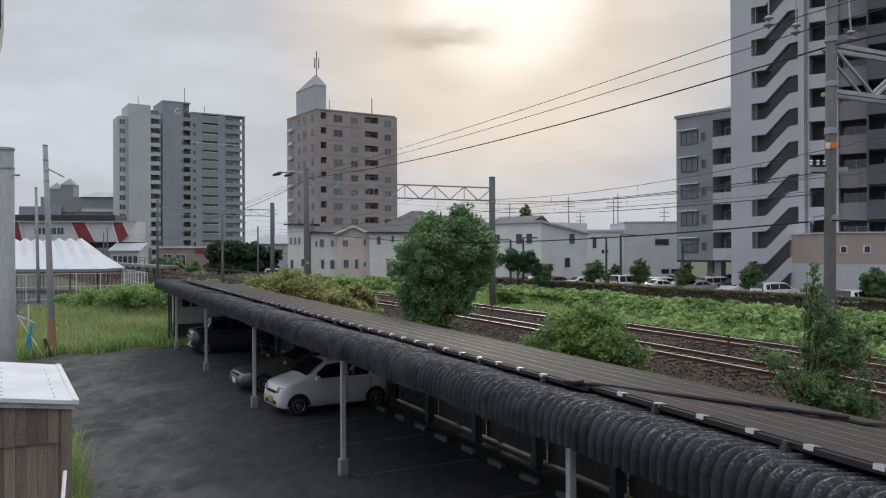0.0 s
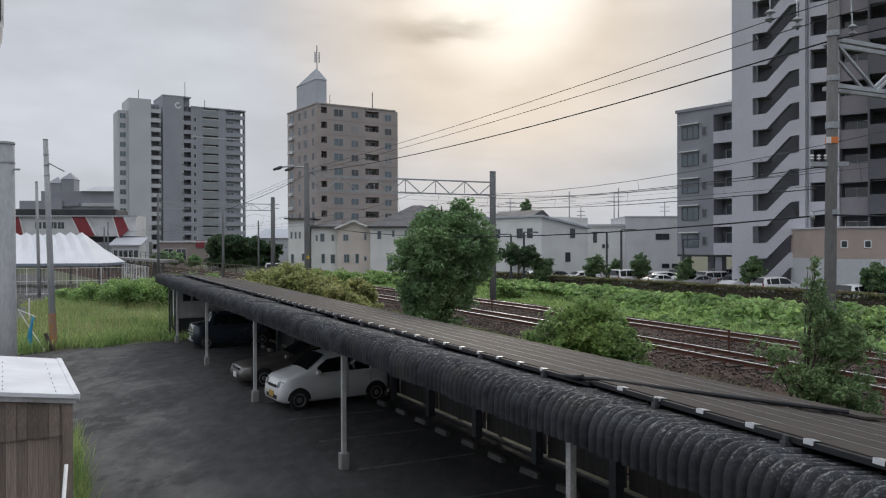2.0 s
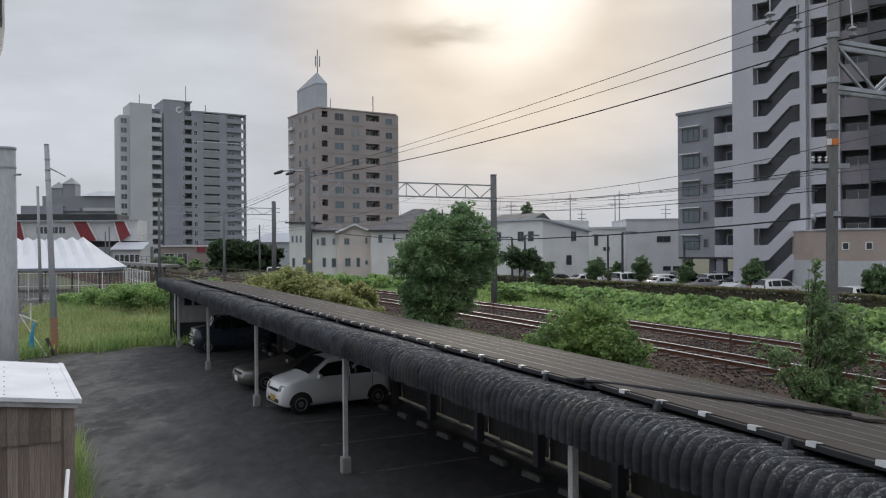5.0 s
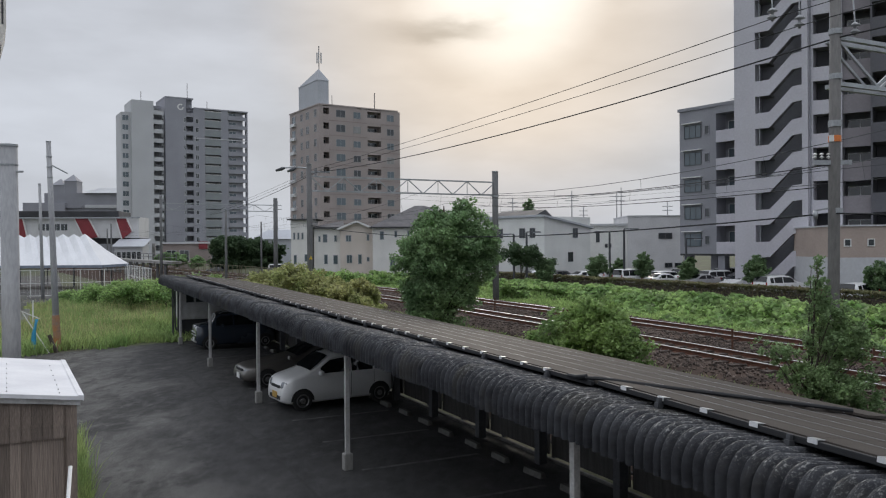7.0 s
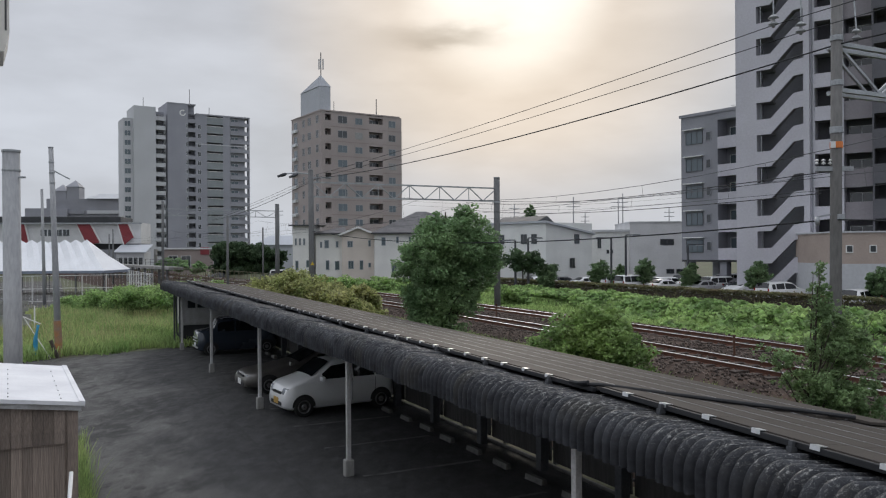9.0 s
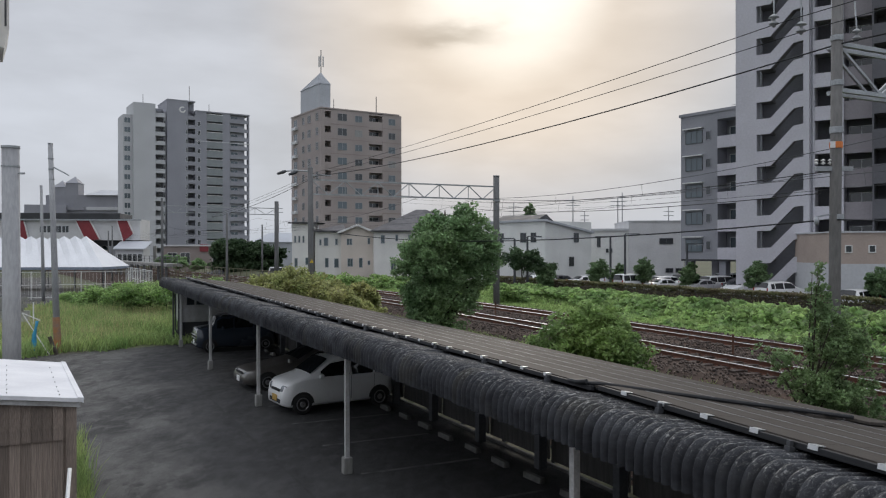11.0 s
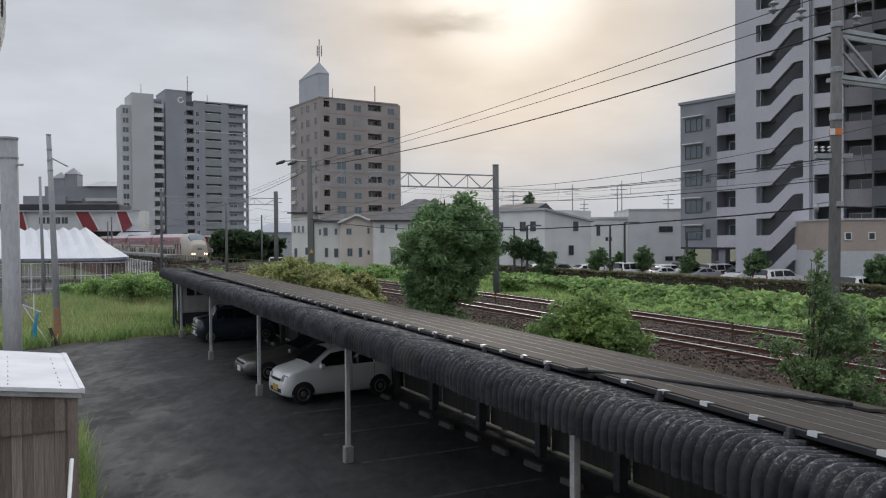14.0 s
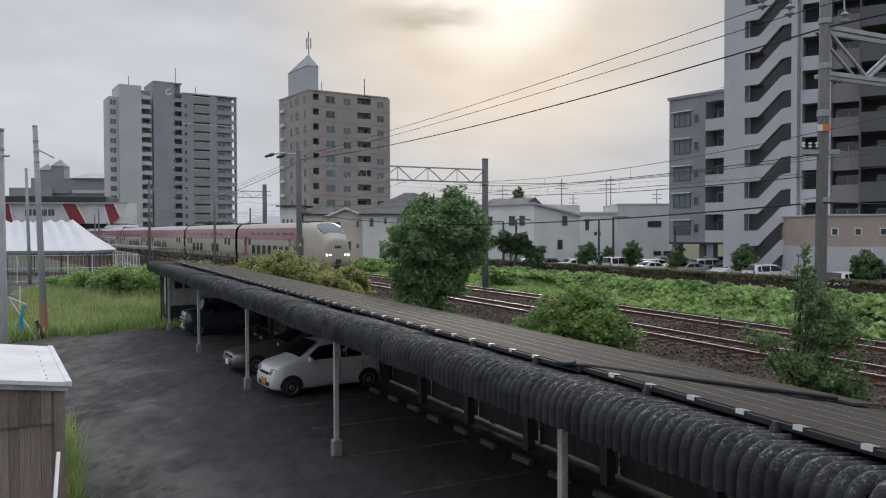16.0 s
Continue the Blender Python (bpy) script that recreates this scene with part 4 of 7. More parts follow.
# ---------------------------------------------------------------- green
def blob_points(rng, blobs, n):
    """Points in the outer part of uneven lumps, fewer inside: (x, y, z, rx, ry, rz)."""
    w = np.array([b[3] * b[4] + b[4] * b[5] + b[3] * b[5] for b in blobs])
    pick = rng.choice(len(blobs), n, p=w / w.sum())
    b = np.array(blobs)[pick]
    d = rng.normal(size=(n, 3))
    d /= np.linalg.norm(d, axis=1)[:, None]
    r = rng.uniform(0.35, 1.08, n) ** 0.45 * np.where(rng.uniform(size=n) < 0.22, rng.uniform(1.0, 1.75, n), 1.0)
    return b[:, :3] + d * b[:, 3:] * r[:, None]


def lumps(rng, c, r, n, size):
    """Many small lumps spread over a larger one, for an uneven outline."""
    out = []
    for _ in range(n):
        d = rng.normal(size=3)
        d /= np.linalg.norm(d)
        f = rng.uniform(0.35, 0.95)
        s = size * rng.uniform(0.6, 1.3)
        out.append((c[0] + d[0] * r[0] * f, c[1] + d[1] * r[1] * f, c[2] + d[2] * r[2] * f, s, s, s * 0.75))
    return out


def tree(name, label, at, clumps, n, leaf, mat, seed, trunk=0.12, cat="tree", ground=0.0, group="", lump=0.22):
    """A tapered trunk with limbs to each main clump, and a crown of leaves. clumps: (dx, dy, z, rx, ry, rz, lumps)."""
    rng = np.random.default_rng(seed)
    e = thing(name, label, cat, Matrix.Translation((*at, 0)), group)
    top = max(c[2] for c in clumps)
    g = Geo()
    g.tube([(0, 0, ground - 0.2), (0.05, 0.02, ground + (top - ground) * 0.3), (-0.04, 0.05, ground + (top - ground) * 0.65), (0, 0, top)], [trunk, trunk * 0.8, trunk * 0.5, trunk * 0.15], 8)
    for dx, dy, z, rx, ry, rz, _ in clumps:
        for _k in range(3):
            z0 = ground + (z - ground) * rng.uniform(0.3, 0.7)
            t = (dx + rng.uniform(-.7, .7) * rx, dy + rng.uniform(-.7, .7) * ry, z + rng.uniform(-.3, .7) * rz)
            g.tube([(0, 0, z0), (t[0] * .5, t[1] * .5, z0 + (t[2] - z0) * .6), t], [trunk * .45, trunk * .3, trunk * .08], 5)
    part("trunk", g, M_BARK, e, smooth=True)
    blobs = []
    for dx, dy, z, rx, ry, rz, k in clumps:
        blobs += lumps(rng, (dx, dy, z), (rx, ry, rz), round(k * (0.38 / lump) ** 1.5), lump * (rx * ry * rz) ** (1 / 3))
    tagged(part("crown", leaves_mesh("crown", blob_points(rng, blobs, n), leaf, mat, rng), mat, e), kind="stuff")
    return e


tree("broadleaf_tree", "bushy green broadleaf tree beside the track", (-0.05, 29.5), [(0.1, 0, 4.2, 1.8, 1.5, 1.45, 66), (0.75, 0, 5.2, 0.95, 0.9, 0.8, 32), (-0.55, 0, 5.0, 0.9, 0.8, 0.75, 28), (1.48, 0, 4.6, 0.7, 0.7, 0.9, 24), (-1.36, 0, 3.9, 0.75, 0.7, 0.75, 24), (1.38, 0, 3.6, 0.75, 0.7, 0.75, 22), (-0.15, 0, 2.7, 1.5, 1.2, 1.05, 46), (-1.05, 0, 2.45, 0.65, 0.6, 0.75, 18), (0.95, 0, 2.6, 0.5, 0.5, 0.6, 12), (0.8, 0, 5.85, 0.5, 0.5, 0.38, 12), (-0.2, 0, 5.6, 0.45, 0.5, 0.35, 9), (-0.4, 0, 1.6, 1.15, 1.0, 0.85, 28)], 88000, 0.072, M_LEAFTREE, 3, 0.14, ground=0.5)
tree("broadleaf_shrub", "rounded bright green shrub beside the ballast", (3.45, 19.4), [(0.0, 0, 2.0, 1.45, 1.1, 0.85, 50), (0.3, 0, 2.65, 0.75, 0.7, 0.5, 24), (-0.8, 0, 1.5, 0.8, 0.8, 0.7, 22), (1.0, 0, 1.55, 0.7, 0.7, 0.85, 22), (-0.2, -0.3, 1.1, 1.3, 0.9, 0.6, 22), (-0.2, 0, 2.75, 0.3, 0.3, 0.3, 5)], 36000, 0.065, M_LEAFLIGHT, 4, 0.06, "shrub", 0.4)
tree("young_tree", "slender young tree with feathery green leaves", (6.0, 13.0), [(0.13, 0, 4.0, 0.13, 0.13, 0.25, 10), (0.15, 0, 3.6, 0.24, 0.22, 0.35, 22), (0.28, 0, 3.2, 0.42, 0.35, 0.35, 26), (0.78, 0, 3.1, 0.26, 0.2, 0.28, 9), (0.4, 0, 2.7, 0.58, 0.45, 0.4, 36), (-0.5, 0, 2.6, 0.42, 0.3, 0.2, 14), (-0.85, 0, 2.75, 0.24, 0.2, 0.12, 6), (0.92, 0, 2.55, 0.32, 0.25, 0.28, 10), (0.3, 0, 2.1, 0.72, 0.55, 0.45, 40), (-0.35, 0, 2.25, 0.4, 0.3, 0.24, 14), (0.9, 0, 1.9, 0.4, 0.3, 0.4, 14), (0.3, 0, 1.5, 0.9, 0.7, 0.45, 30)], 34000, 0.034, M_LEAFMIX, 6, 0.032, ground=0.3, lump=0.17)
tree("low_shrub", "low yellow-green shrub at the foot of the bank", (4.5, 14.2), [(0, 0, 1.0, 1.3, 0.8, 0.4, 30), (1.2, -0.6, 1.0, 1.1, 0.7, 0.45, 26), (2.2, -0.8, 1.0, 0.9, 0.7, 0.5, 22)], 16000, 0.05, M_LEAFLIGHT, 8, 0.03, "shrub", 0.2)

for k, (x, y, zt, r) in enumerate([(-9.6, 42.5, 3.2, 1.3), (-7.9, 41.0, 3.4, 1.4), (-6.2, 40.0, 3.15, 1.4), (-5.0, 37.5, 2.7, 1.2), (-11.3, 46.5, 2.7, 1.2), (-4.4, 40.5, 2.8, 1.1), (-6.6, 37.0, 2.1, 1.2), (-3.9, 37.8, 2.0, 1.0), (-9.0, 39.5, 2.6, 1.2)]):
    tree("autumn_shrub", "unkempt shrub with yellow-green and russet leaves by the track", (x, y), [(0, 0, zt - 0.7, r, r, 0.75, 22), (0.4 * r, 0, zt - 1.2, r, r, 0.7, 14), (-0.5 * r, 0, zt - 1.4, r, r, 0.7, 14)], 6500, 0.10, M_SHRUBRED, 30 + k, 0.04, "shrub", 0.5, "shrubs by the track")
for k, (x, y, zt, r) in enumerate([(-8.6, 70, 2.1, 2.1), (-5.4, 70, 1.8, 2.0), (-2.2, 70, 1.8, 1.9), (-12, 73, 2.2, 2.0), (4.2, 51.5, 2.0, 1.1), (6.3, 66, 4.3, 2.2)]):
    tree("green_shrub", "dense green shrub beyond the track", (x, y), [(0, 0, zt - 0.8, r, r, 0.9, 22), (0.6 * r, 0, zt - 1.3, r * .8, r * .8, 0.7, 12)], 5500, 0.15, M_LEAFDARK if zt > 4 else M_KUDZU, 50 + k, 0.06, "shrub", 0.3, "shrubs beyond the track")
for k, (x, y, zt, r) in enumerate([(9.6, 76.0, 3.1, 1.25), (15.0, 78.0, 3.5, 1.45), (19.6, 78.5, 3.6, 1.4), (23.3, 76, 3.1, 1.2), (25.9, 66.0, 3.4, 1.5), (30.6, 56.0, 3.1, 1.5), (17.4, 80, 3.0, 1.0)]):
    tree("street_tree", "small rounded tree planted along the car park", (x, y), [(0, 0, zt - 1.3, r * .8, r * .8, 1.05, 26), (0.2, 0, zt - 0.5, r * .45, r * .45, 0.55, 12), (-0.3, 0, zt - 2.0, r * .55, r * .55, 0.6, 12)], 5200, 0.13, M_LEAF, 70 + k, 0.08, group="trees of the far car park")
for k, (x, y, zt, r) in enumerate([(-30.6, 116.5, 6.1, 2.6), (-33.0, 117, 6.0, 2.5), (-28.2, 117.5, 5.8, 2.4), (-26.2, 119, 5.3, 2.1)]):
    tree("clipped_tree", "dense dark evergreen reaching to the ground near the station road", (x, y), [(0, 0, zt - 1.9, r, r, 1.8, 30), (0.3, 0, 1.9, r * 0.95, r, 1.5, 26)], 9000, 0.24, M_LEAFDARK, 90 + k, 0.14, group="evergreens by the station road")
for k, (x, y, zt, r) in enumerate([(-44.5, 132, 3.4, 1.7), (-41.3, 131, 3.0, 1.5), (-47.6, 134, 3.6, 1.6)]):
    tree("station_shrub", "green shrub before the shop by the station", (x, y), [(0, 0, zt - 1.2, r, r, 1.1, 24)], 4000, 0.2, M_LEAFTREE, 130 + k, 0.08, "shrub", 0.0, "shrubs by the station")
tree("distant_tree", "lone tree behind the workshop roofs", (14.6, 141), [(0, 0, 9.6, 2.1, 2, 1.9, 22), (0.4, 0, 11.4, 1.1, 1, 1.2, 10)], 4000, 0.28, M_LEAF, 95, 0.2)


def creeper_bank():
    """Creepers all over the far bank, in swells."""
    rng = np.random.default_rng(12)
    n = 74000
    s = rng.uniform(-32, 62, n)
    u = rng.uniform(0, 1, n)
    start = np.interp(s, [-32, 5, 18, 26, 62], [2.5, 2.6, 3.6, 6.4, 9.0])
    q = start + u * (13.6 - start)
    at = np.array([track(a, b, 0) for a, b in zip(s, q)])
    swell = np.array([noise.fractal((a * 0.22, b * 0.3, 3.0), 0.9, 2.0, 3) for a, b in zip(s, q)])
    prof = np.interp(q, [2.5, 3.6, 5.4, 6.6, 8.5, 11, 13.6], [0.85, 0.95, 1.05, 1.55, 1.72, 1.2, 0.3])
    lump = np.array([noise.noise((a * 1.1, b * 1.3, 5.0)) for a, b in zip(s, q)])
    at[:, 2] = prof + 0.26 * swell + 0.30 * lump - rng.uniform(0, 0.3, n) ** 1.3
    ob = new("creeper", leaves_mesh("creeper", at, 0.27, M_KUDZU, rng, 0.6, 1.1))
    tagged(ob, "thick green creepers covering the railway bank", "creeper", kind="stuff")


def grass(name, label, at, h, mat, seed, spread=0.35, width=0.02):
    rng = np.random.default_rng(seed)
    n = len(at)
    hh = (h * rng.uniform(0.5, 1.3, n))[:, None]
    lean = np.concatenate([rng.normal(size=(n, 2)) * spread, np.ones((n, 1))], 1)
    a = rng.uniform(0, 2 * np.pi, n)
    side = np.stack([np.cos(a), np.sin(a), 0 * a], 1) * width
    tip = at + lean * hh
    mid = at + lean * hh * np.array([0.45, 0.45, 0.6])
    v = np.stack([at - side, at + side, mid + side * .8, mid - side * .8, mid + side * .8, mid - side * .8, tip, tip], 1)[:, [0, 1, 2, 3, 6]]
    quads = np.stack([np.arange(n) * 5 + i for i in (0, 1, 2, 3)], 1)
    tris = np.stack([np.arange(n) * 5 + i for i in (3, 2, 4, 4)], 1)
    tris[:, 3] = tris[:, 2]
    verts = v.reshape(-1, 3)
    # the tip is doubled so that every face has four corners
    extra = verts[np.arange(n) * 5 + 4] + side * 0.15
    tris[:, 3] = len(verts) + np.arange(n)
    tris = tris[:, [0, 1, 3, 2]]
    me = fast_mesh(name, np.concatenate([verts, extra]), np.concatenate([quads, tris]), mat)
    return tagged(new(name, me), label, "grass", kind="stuff")


def meadow():
    rng = np.random.default_rng(14)
    n = 80000
    t, q = rng.uniform(33.5, 66, n), rng.uniform(-16, 9.5, n)
    ok = t > 34.2 + (q + 9) / 18 * 5.5 + 0.5 * np.sin(q * 2.1) + rng.normal(size=n) * 0.15
    t, q = t[ok], q[ok]
    dense = np.array([noise.noise((a * 0.25, b * 0.25, 9)) for a, b in zip(t, q)])
    at = np.array([port(a, b, 0) for a, b in zip(t, q)])
    grass("tall_grass", "long yellow-green grass on the vacant plot", at, 0.42 + 0.32 * dense, M_GRASS, 15, 0.45, 0.03)
    n = 30000
    s, qq = rng.uniform(8, 75, n), rng.uniform(2.6, 9.0, n)
    at = np.array([track(a, b, np.interp(b, [2.6, 5.5, 6.6, 9], [0.78, 0.82, 1.1, 1.25])) for a, b in zip(s, qq)])
    grass("trackside_grass", "fresh green grass along the track", at, np.full(n, 0.20), M_LAWN, 16, 0.5, 0.045)
    n = 26000
    s, qq = rng.uniform(-12, 45, n), rng.uniform(-10.5, -6.2, n)
    at = np.array([track(a, b, np.interp(b, [-11.5, -8.6, -6.9, -5.8], [0.0, 0.6, 0.75, 1.0])) for a, b in zip(s, qq)])
    grass("verge_grass", "patchy weeds at the foot of the ballast", at, np.full(n, 0.17), M_GRASS, 17, 0.6, 0.008)
    n = 1100
    t, q = rng.uniform(10.5, 19.5, n), 0.38 + np.abs(rng.normal(size=n)) * 0.11
    at = np.array([port(a, b, 0) for a, b in zip(t, q)])
    grass("weeds", "tall weeds growing along the shed wall", at, np.full(n, 0.46), M_GRASS, 18, 0.28, 0.009)


creeper_bank()
meadow()
_r = np.random.default_rng(44)
_t, _q = _r.uniform(36, 62, 14000), _r.uniform(-14, 9.0, 14000)
_k = (_t > 35.4 + (_q + 9) / 18 * 5.5) & (np.array([noise.noise((a * 0.3, b * 0.3, 4)) for a, b in zip(_t, _q)]) > -0.05)
grass("seed_grass", "pale dry seed heads above the long grass", np.array([port(a, b, 0) for a, b in zip(_t[_k], _q[_k])]), np.full(int(_k.sum()), 0.8), M_SEED, 45, 0.25, 0.012)
for k, (x, y, zt, r) in enumerate([(-21.5, 54, 2.3, 2.3), (-18.8, 53, 2.4, 2.3), (-25, 57, 1.7, 2.0), (-16.2, 54, 2.4, 2.1), (-24.5, 63, 1.6, 2.0), (-29, 61, 1.2, 1.8), (-20.5, 60, 1.6, 2.2), (-14.2, 47, 1.9, 1.6)]):
    tree("wild_bush", "spreading green bush in the long grass", (x, y), [(0, 0, zt - 0.9, r, r, 0.9, 40)], 9000, 0.11, M_KUDZU, 110 + k, 0.03, "bush", 0.0, "bushes on the vacant plot")


def hedge():
    rng = np.random.default_rng(19)
    a, b = Vector((31.5, 36.5, 0)), Vector((4.5, 89.0, 0))
    d = (b - a).normalized()
    side = Vector((d.y, -d.x, 0))
    e = thing("hedge", "long clipped brownish-green hedge along the car park", "hedge")
    n = 62000
    u, w = rng.uniform(0, (b - a).length, n), rng.uniform(-0.45, 0.45, n)
    z = np.where(rng.uniform(size=n) < 0.5, rng.uniform(0.1, 1.36, n), 1.33 + rng.normal(size=n) * 0.05)
    at = np.array(a)[None] + u[:, None] * np.array(d) + w[:, None] * np.array(side)
    at[:, 2] = z + np.array([0.08 * noise.noise((k * 0.4, 0, 0)) for k in u])
    tagged(part("foliage", leaves_mesh("foliage", at, 0.11, M_HEDGE, rng, 0.3, 1.2), M_HEDGE, e), kind="stuff")
    part("stem", Geo().beam(a + Vector((0, 0, 0.5)), b + Vector((0, 0, 0.5)), 0.6, 1.0), M_BARK, e)


hedge()


# ---------------------------------------------------------------- poles, gantries and wires
def pole(name, label, base, top, r0, r1, mat=None, cat="pole"):
    e = thing(name, label, cat, Matrix.Translation(base))
    d = Vector(top) - Vector(base)
    part("shaft", Geo().tube([(0, 0, -0.2), d * 0.5, d], [r0, (r0 + r1) / 2, r1], 14), mat or M_POLE, e, smooth=True)
    part("cap", Geo().tube([d, d + Vector((0, 0, 0.04))], r1 * 1.08, 14), M_GALV, e)
    return e, d


def band(e, d, f, r, h=0.05):
    p = Vector(d) * f
    part("band", Geo().tube([p - Vector((0, 0, h)), p + Vector((0, 0, h))], r, 14), M_GALV, e)


def insulator(e, p, n=3, r=0.09):
    """Stacked bells in one turned piece."""
    path, rad = [], []
    for k in range(n):
        z = p[2] - r * 1.25 * k
        path += [(p[0], p[1], z), (p[0], p[1], z - r * 0.35), (p[0], p[1], z - r * 0.62), (p[0], p[1], z - r * 0.8), (p[0], p[1], z - r * 1.2)]
        rad += [r * 0.3, r * 0.75, r, r * 0.35, r * 0.28]
    part("insulator", Geo().tube(path, rad, 12), M_WHITE if r < 0.09 else M_GREYGLAZE, e, "glazed pale insulator", smooth=True)


def truss(e, a, b, deep, bays, mat):
    """A flat lattice beam from a to b, as chords and diagonals."""
    a, b = Vector(a), Vector(b)
    dz = Vector((0, 0, deep))
    part("top_chord", Geo().beam(a, b, 0.08), mat, e)
    part("bottom_chord", Geo().beam(a - dz, b - dz, 0.08), mat, e)
    for k in range(bays):
        p, q = a.lerp(b, k / bays), a.lerp(b, (k + 1) / bays)
        lo, hi = (p, q - dz) if k % 2 == 0 else (p - dz, q)
        part("diagonal", Geo().beam(lo, hi, 0.05), mat, e)
        if k % 2:
            part("strut", Geo().beam(q, q - dz, 0.045), mat, e)


P0, P1L, P1R, P2R, P2L = Vector((7.35, 15.1, 0)), Vector((-7.46, 43.7, 0)), Vector((3.1, 49.0, 0)), Vector((-18.9, 88.0, 0)), Vector((-29.4, 81.7, 0))

e, d = pole("railway_pole", "tall grey concrete railway pole with insulators and an orange band", P0, P0 + Vector((0.12, 0, 9.9)), 0.115, 0.10, M_DARKPOLE)
band(e, d, 0.672, 0.122, 0.06)
part("orange_band", Geo().tube([d * 0.637, d * 0.649], 0.118, 14), material("orange_sign", (0.75, 0.22, 0.05), 0.5), e, "orange marker band")
part("tag", Geo().box(-0.045, 0.045, -0.02, 0.0, -0.06, 0.06), M_WHITE, e, m=pose(-0.05, -0.125, 6.36))
for z in (8.4, 7.55, 5.0):
    part("clamp", Geo().tube([(0.1, 0, z - 0.05), (0.1, 0, z + 0.05)], 0.122, 14), M_GALV, e)
nrm = (P1R - P1L).normalized()
truss(e, Vector((0.1, 0, 8.30)), Vector((0.1, 0, 8.30)) + nrm * 11.5, 0.88, 9, M_GALV)
truss(e, Vector((0.1, 0.35, 8.30)), Vector((0.1, 0.35, 8.30)) + nrm * 11.5, 0.88, 9, M_GALV)
part("cross_arm", Geo().box(-0.32, 0.38, -0.05, 0.05, 5.87, 5.96), M_GALV, e)
for x in (-0.3, -0.17, -0.04):
    insulator(e, (x, 0, 6.10), 2, 0.045)
part("upper_arm", Geo().beam((-1.25, 0.0, 9.3), (0.8, 0.0, 9.3), 0.06), M_GALV, e)
for x, y, z in ((-1.1, 0.0, 8.86), (-0.58, 0.0, 8.72), (0.42, -0.1, 8.55)):
    part("hanger", Geo().tube([(x, y, z), (x, 0, 9.3)], 0.015), M_GALV, e)
for x, y, z in ((-1.1, 0.0, 8.86), (-0.58, 0.0, 8.72), (0.42, -0.1, 8.55)):
    insulator(e, (x, y, z), 2, 0.10)
part("speaker_arm", Geo().beam((0, 0, 5.05), (-0.3, 0, 5.0), 0.03), M_GALV, e)
part("loudspeaker", Geo().tube([(-0.3, 0, 5.0), (-0.3, -0.01, 4.93), (-0.3, -0.02, 4.84)], [0.03, 0.05, 0.035], 10), M_GALV, e, "small pale cylinder lamp", smooth=True)

e, d = pole("gantry_pole", "dark steel railway pole at the near end of a gantry", P1L, P1L + Vector((-0.05, 0, 8.9)), 0.185, 0.14, M_MAST)
part("lamp_arm", Geo().tube([(-0.05, 0, 8.7), (-0.9, -0.1, 8.75), (-1.45, -0.15, 8.7)], 0.04), M_GALV, e)
part("lamp_head", Geo().tube([(-1.35, -0.15, 8.72), (-1.5, -0.16, 8.66), (-1.85, -0.2, 8.55)], [0.05, 0.10, 0.06], 10), M_STEEL, e, smooth=True)
part("lamp_head", Geo().tube([(-0.75, -0.1, 8.72), (-0.9, -0.16, 8.62), (-1.2, -0.25, 8.5)], [0.05, 0.10, 0.06], 10), M_STEEL, e, smooth=True)
part("cross_arm", Geo().box(-0.2, 1.1, -0.05, 0.05, 8.45, 8.53), M_GALV, e)
part("warning_sign", Geo().add([(-0.06, -0.22, 3.66), (0.16, -0.22, 3.66), (0.05, -0.22, 3.85), (-0.06, -0.19, 3.66), (0.16, -0.19, 3.66), (0.05, -0.19, 3.85)], [(0, 1, 2), (5, 4, 3), (0, 3, 4, 1), (1, 4, 5, 2), (2, 5, 3, 0)]), material("yellow_sign", (0.7, 0.5, 0.05), 0.5), e, "yellow triangular sign")
gan = thing("gantry", "grey lattice gantry carrying the overhead wires over both tracks", "gantry")
truss(gan, P1L + Vector((0, 0, 8.25)), P1R + Vector((0, 0, 8.25)), 0.8, 12, M_GALV)
e, d = pole("gantry_pole", "dark steel railway pole at the far end of a gantry", P1R, P1R + Vector((0, 0, 8.9)), 0.2, 0.19, M_MAST)
band(e, d, 0.83, 0.22)
e, d = pole("gantry_pole", "dark steel railway pole of a farther gantry", P2R, P2R + Vector((0, 0, 9.7)), 0.25, 0.22, M_MAST)
e, d = pole("gantry_pole", "dark steel railway pole of a farther gantry", P2L, P2L + Vector((0, 0, 9.7)), 0.15, 0.12, M_MAST)
gan2 = thing("gantry", "farther grey lattice gantry over the tracks", "gantry")
truss(gan2, P2L + Vector((0, 0, 8.95)), P2R + Vector((0, 0, 8.95)), 0.7, 10, M_GALV)
for base, top, r in (((-19.3, 69.5, 0), 7.6, 0.12), ((-21.2, 91.0, 0), 7.2, 0.11), ((-44.0, 104.0, 0), 7.5, 0.11), ((-50.5, 118.0, 0), 7.2, 0.11)):
    pole("trackside_pole", "slim steel pole beside the track", base, (base[0], base[1], top), r, r * 0.8, M_MAST)

e, d = pole("utility_pole", "thick round grey concrete utility pole", (-8.25, 15.0, 0), (-8.28, 15.0, 6.33), 0.17, 0.155)
band(e, d, 0.945, 0.165, 0.015)
part("step_bolt", Geo().tube([(0.1, -0.02, 5.85), (0.25, -0.02, 5.85)], 0.02), M_GALV, e)
e, d = pole("utility_pole", "slender grey concrete pole with an orange-striped foot", (-16.75, 34.0, 0), (-17.05, 34.0, 8.95), 0.15, 0.10)
for f in (0.83, 0.88, 0.93):
    band(e, d, f, 0.12, 0.025)
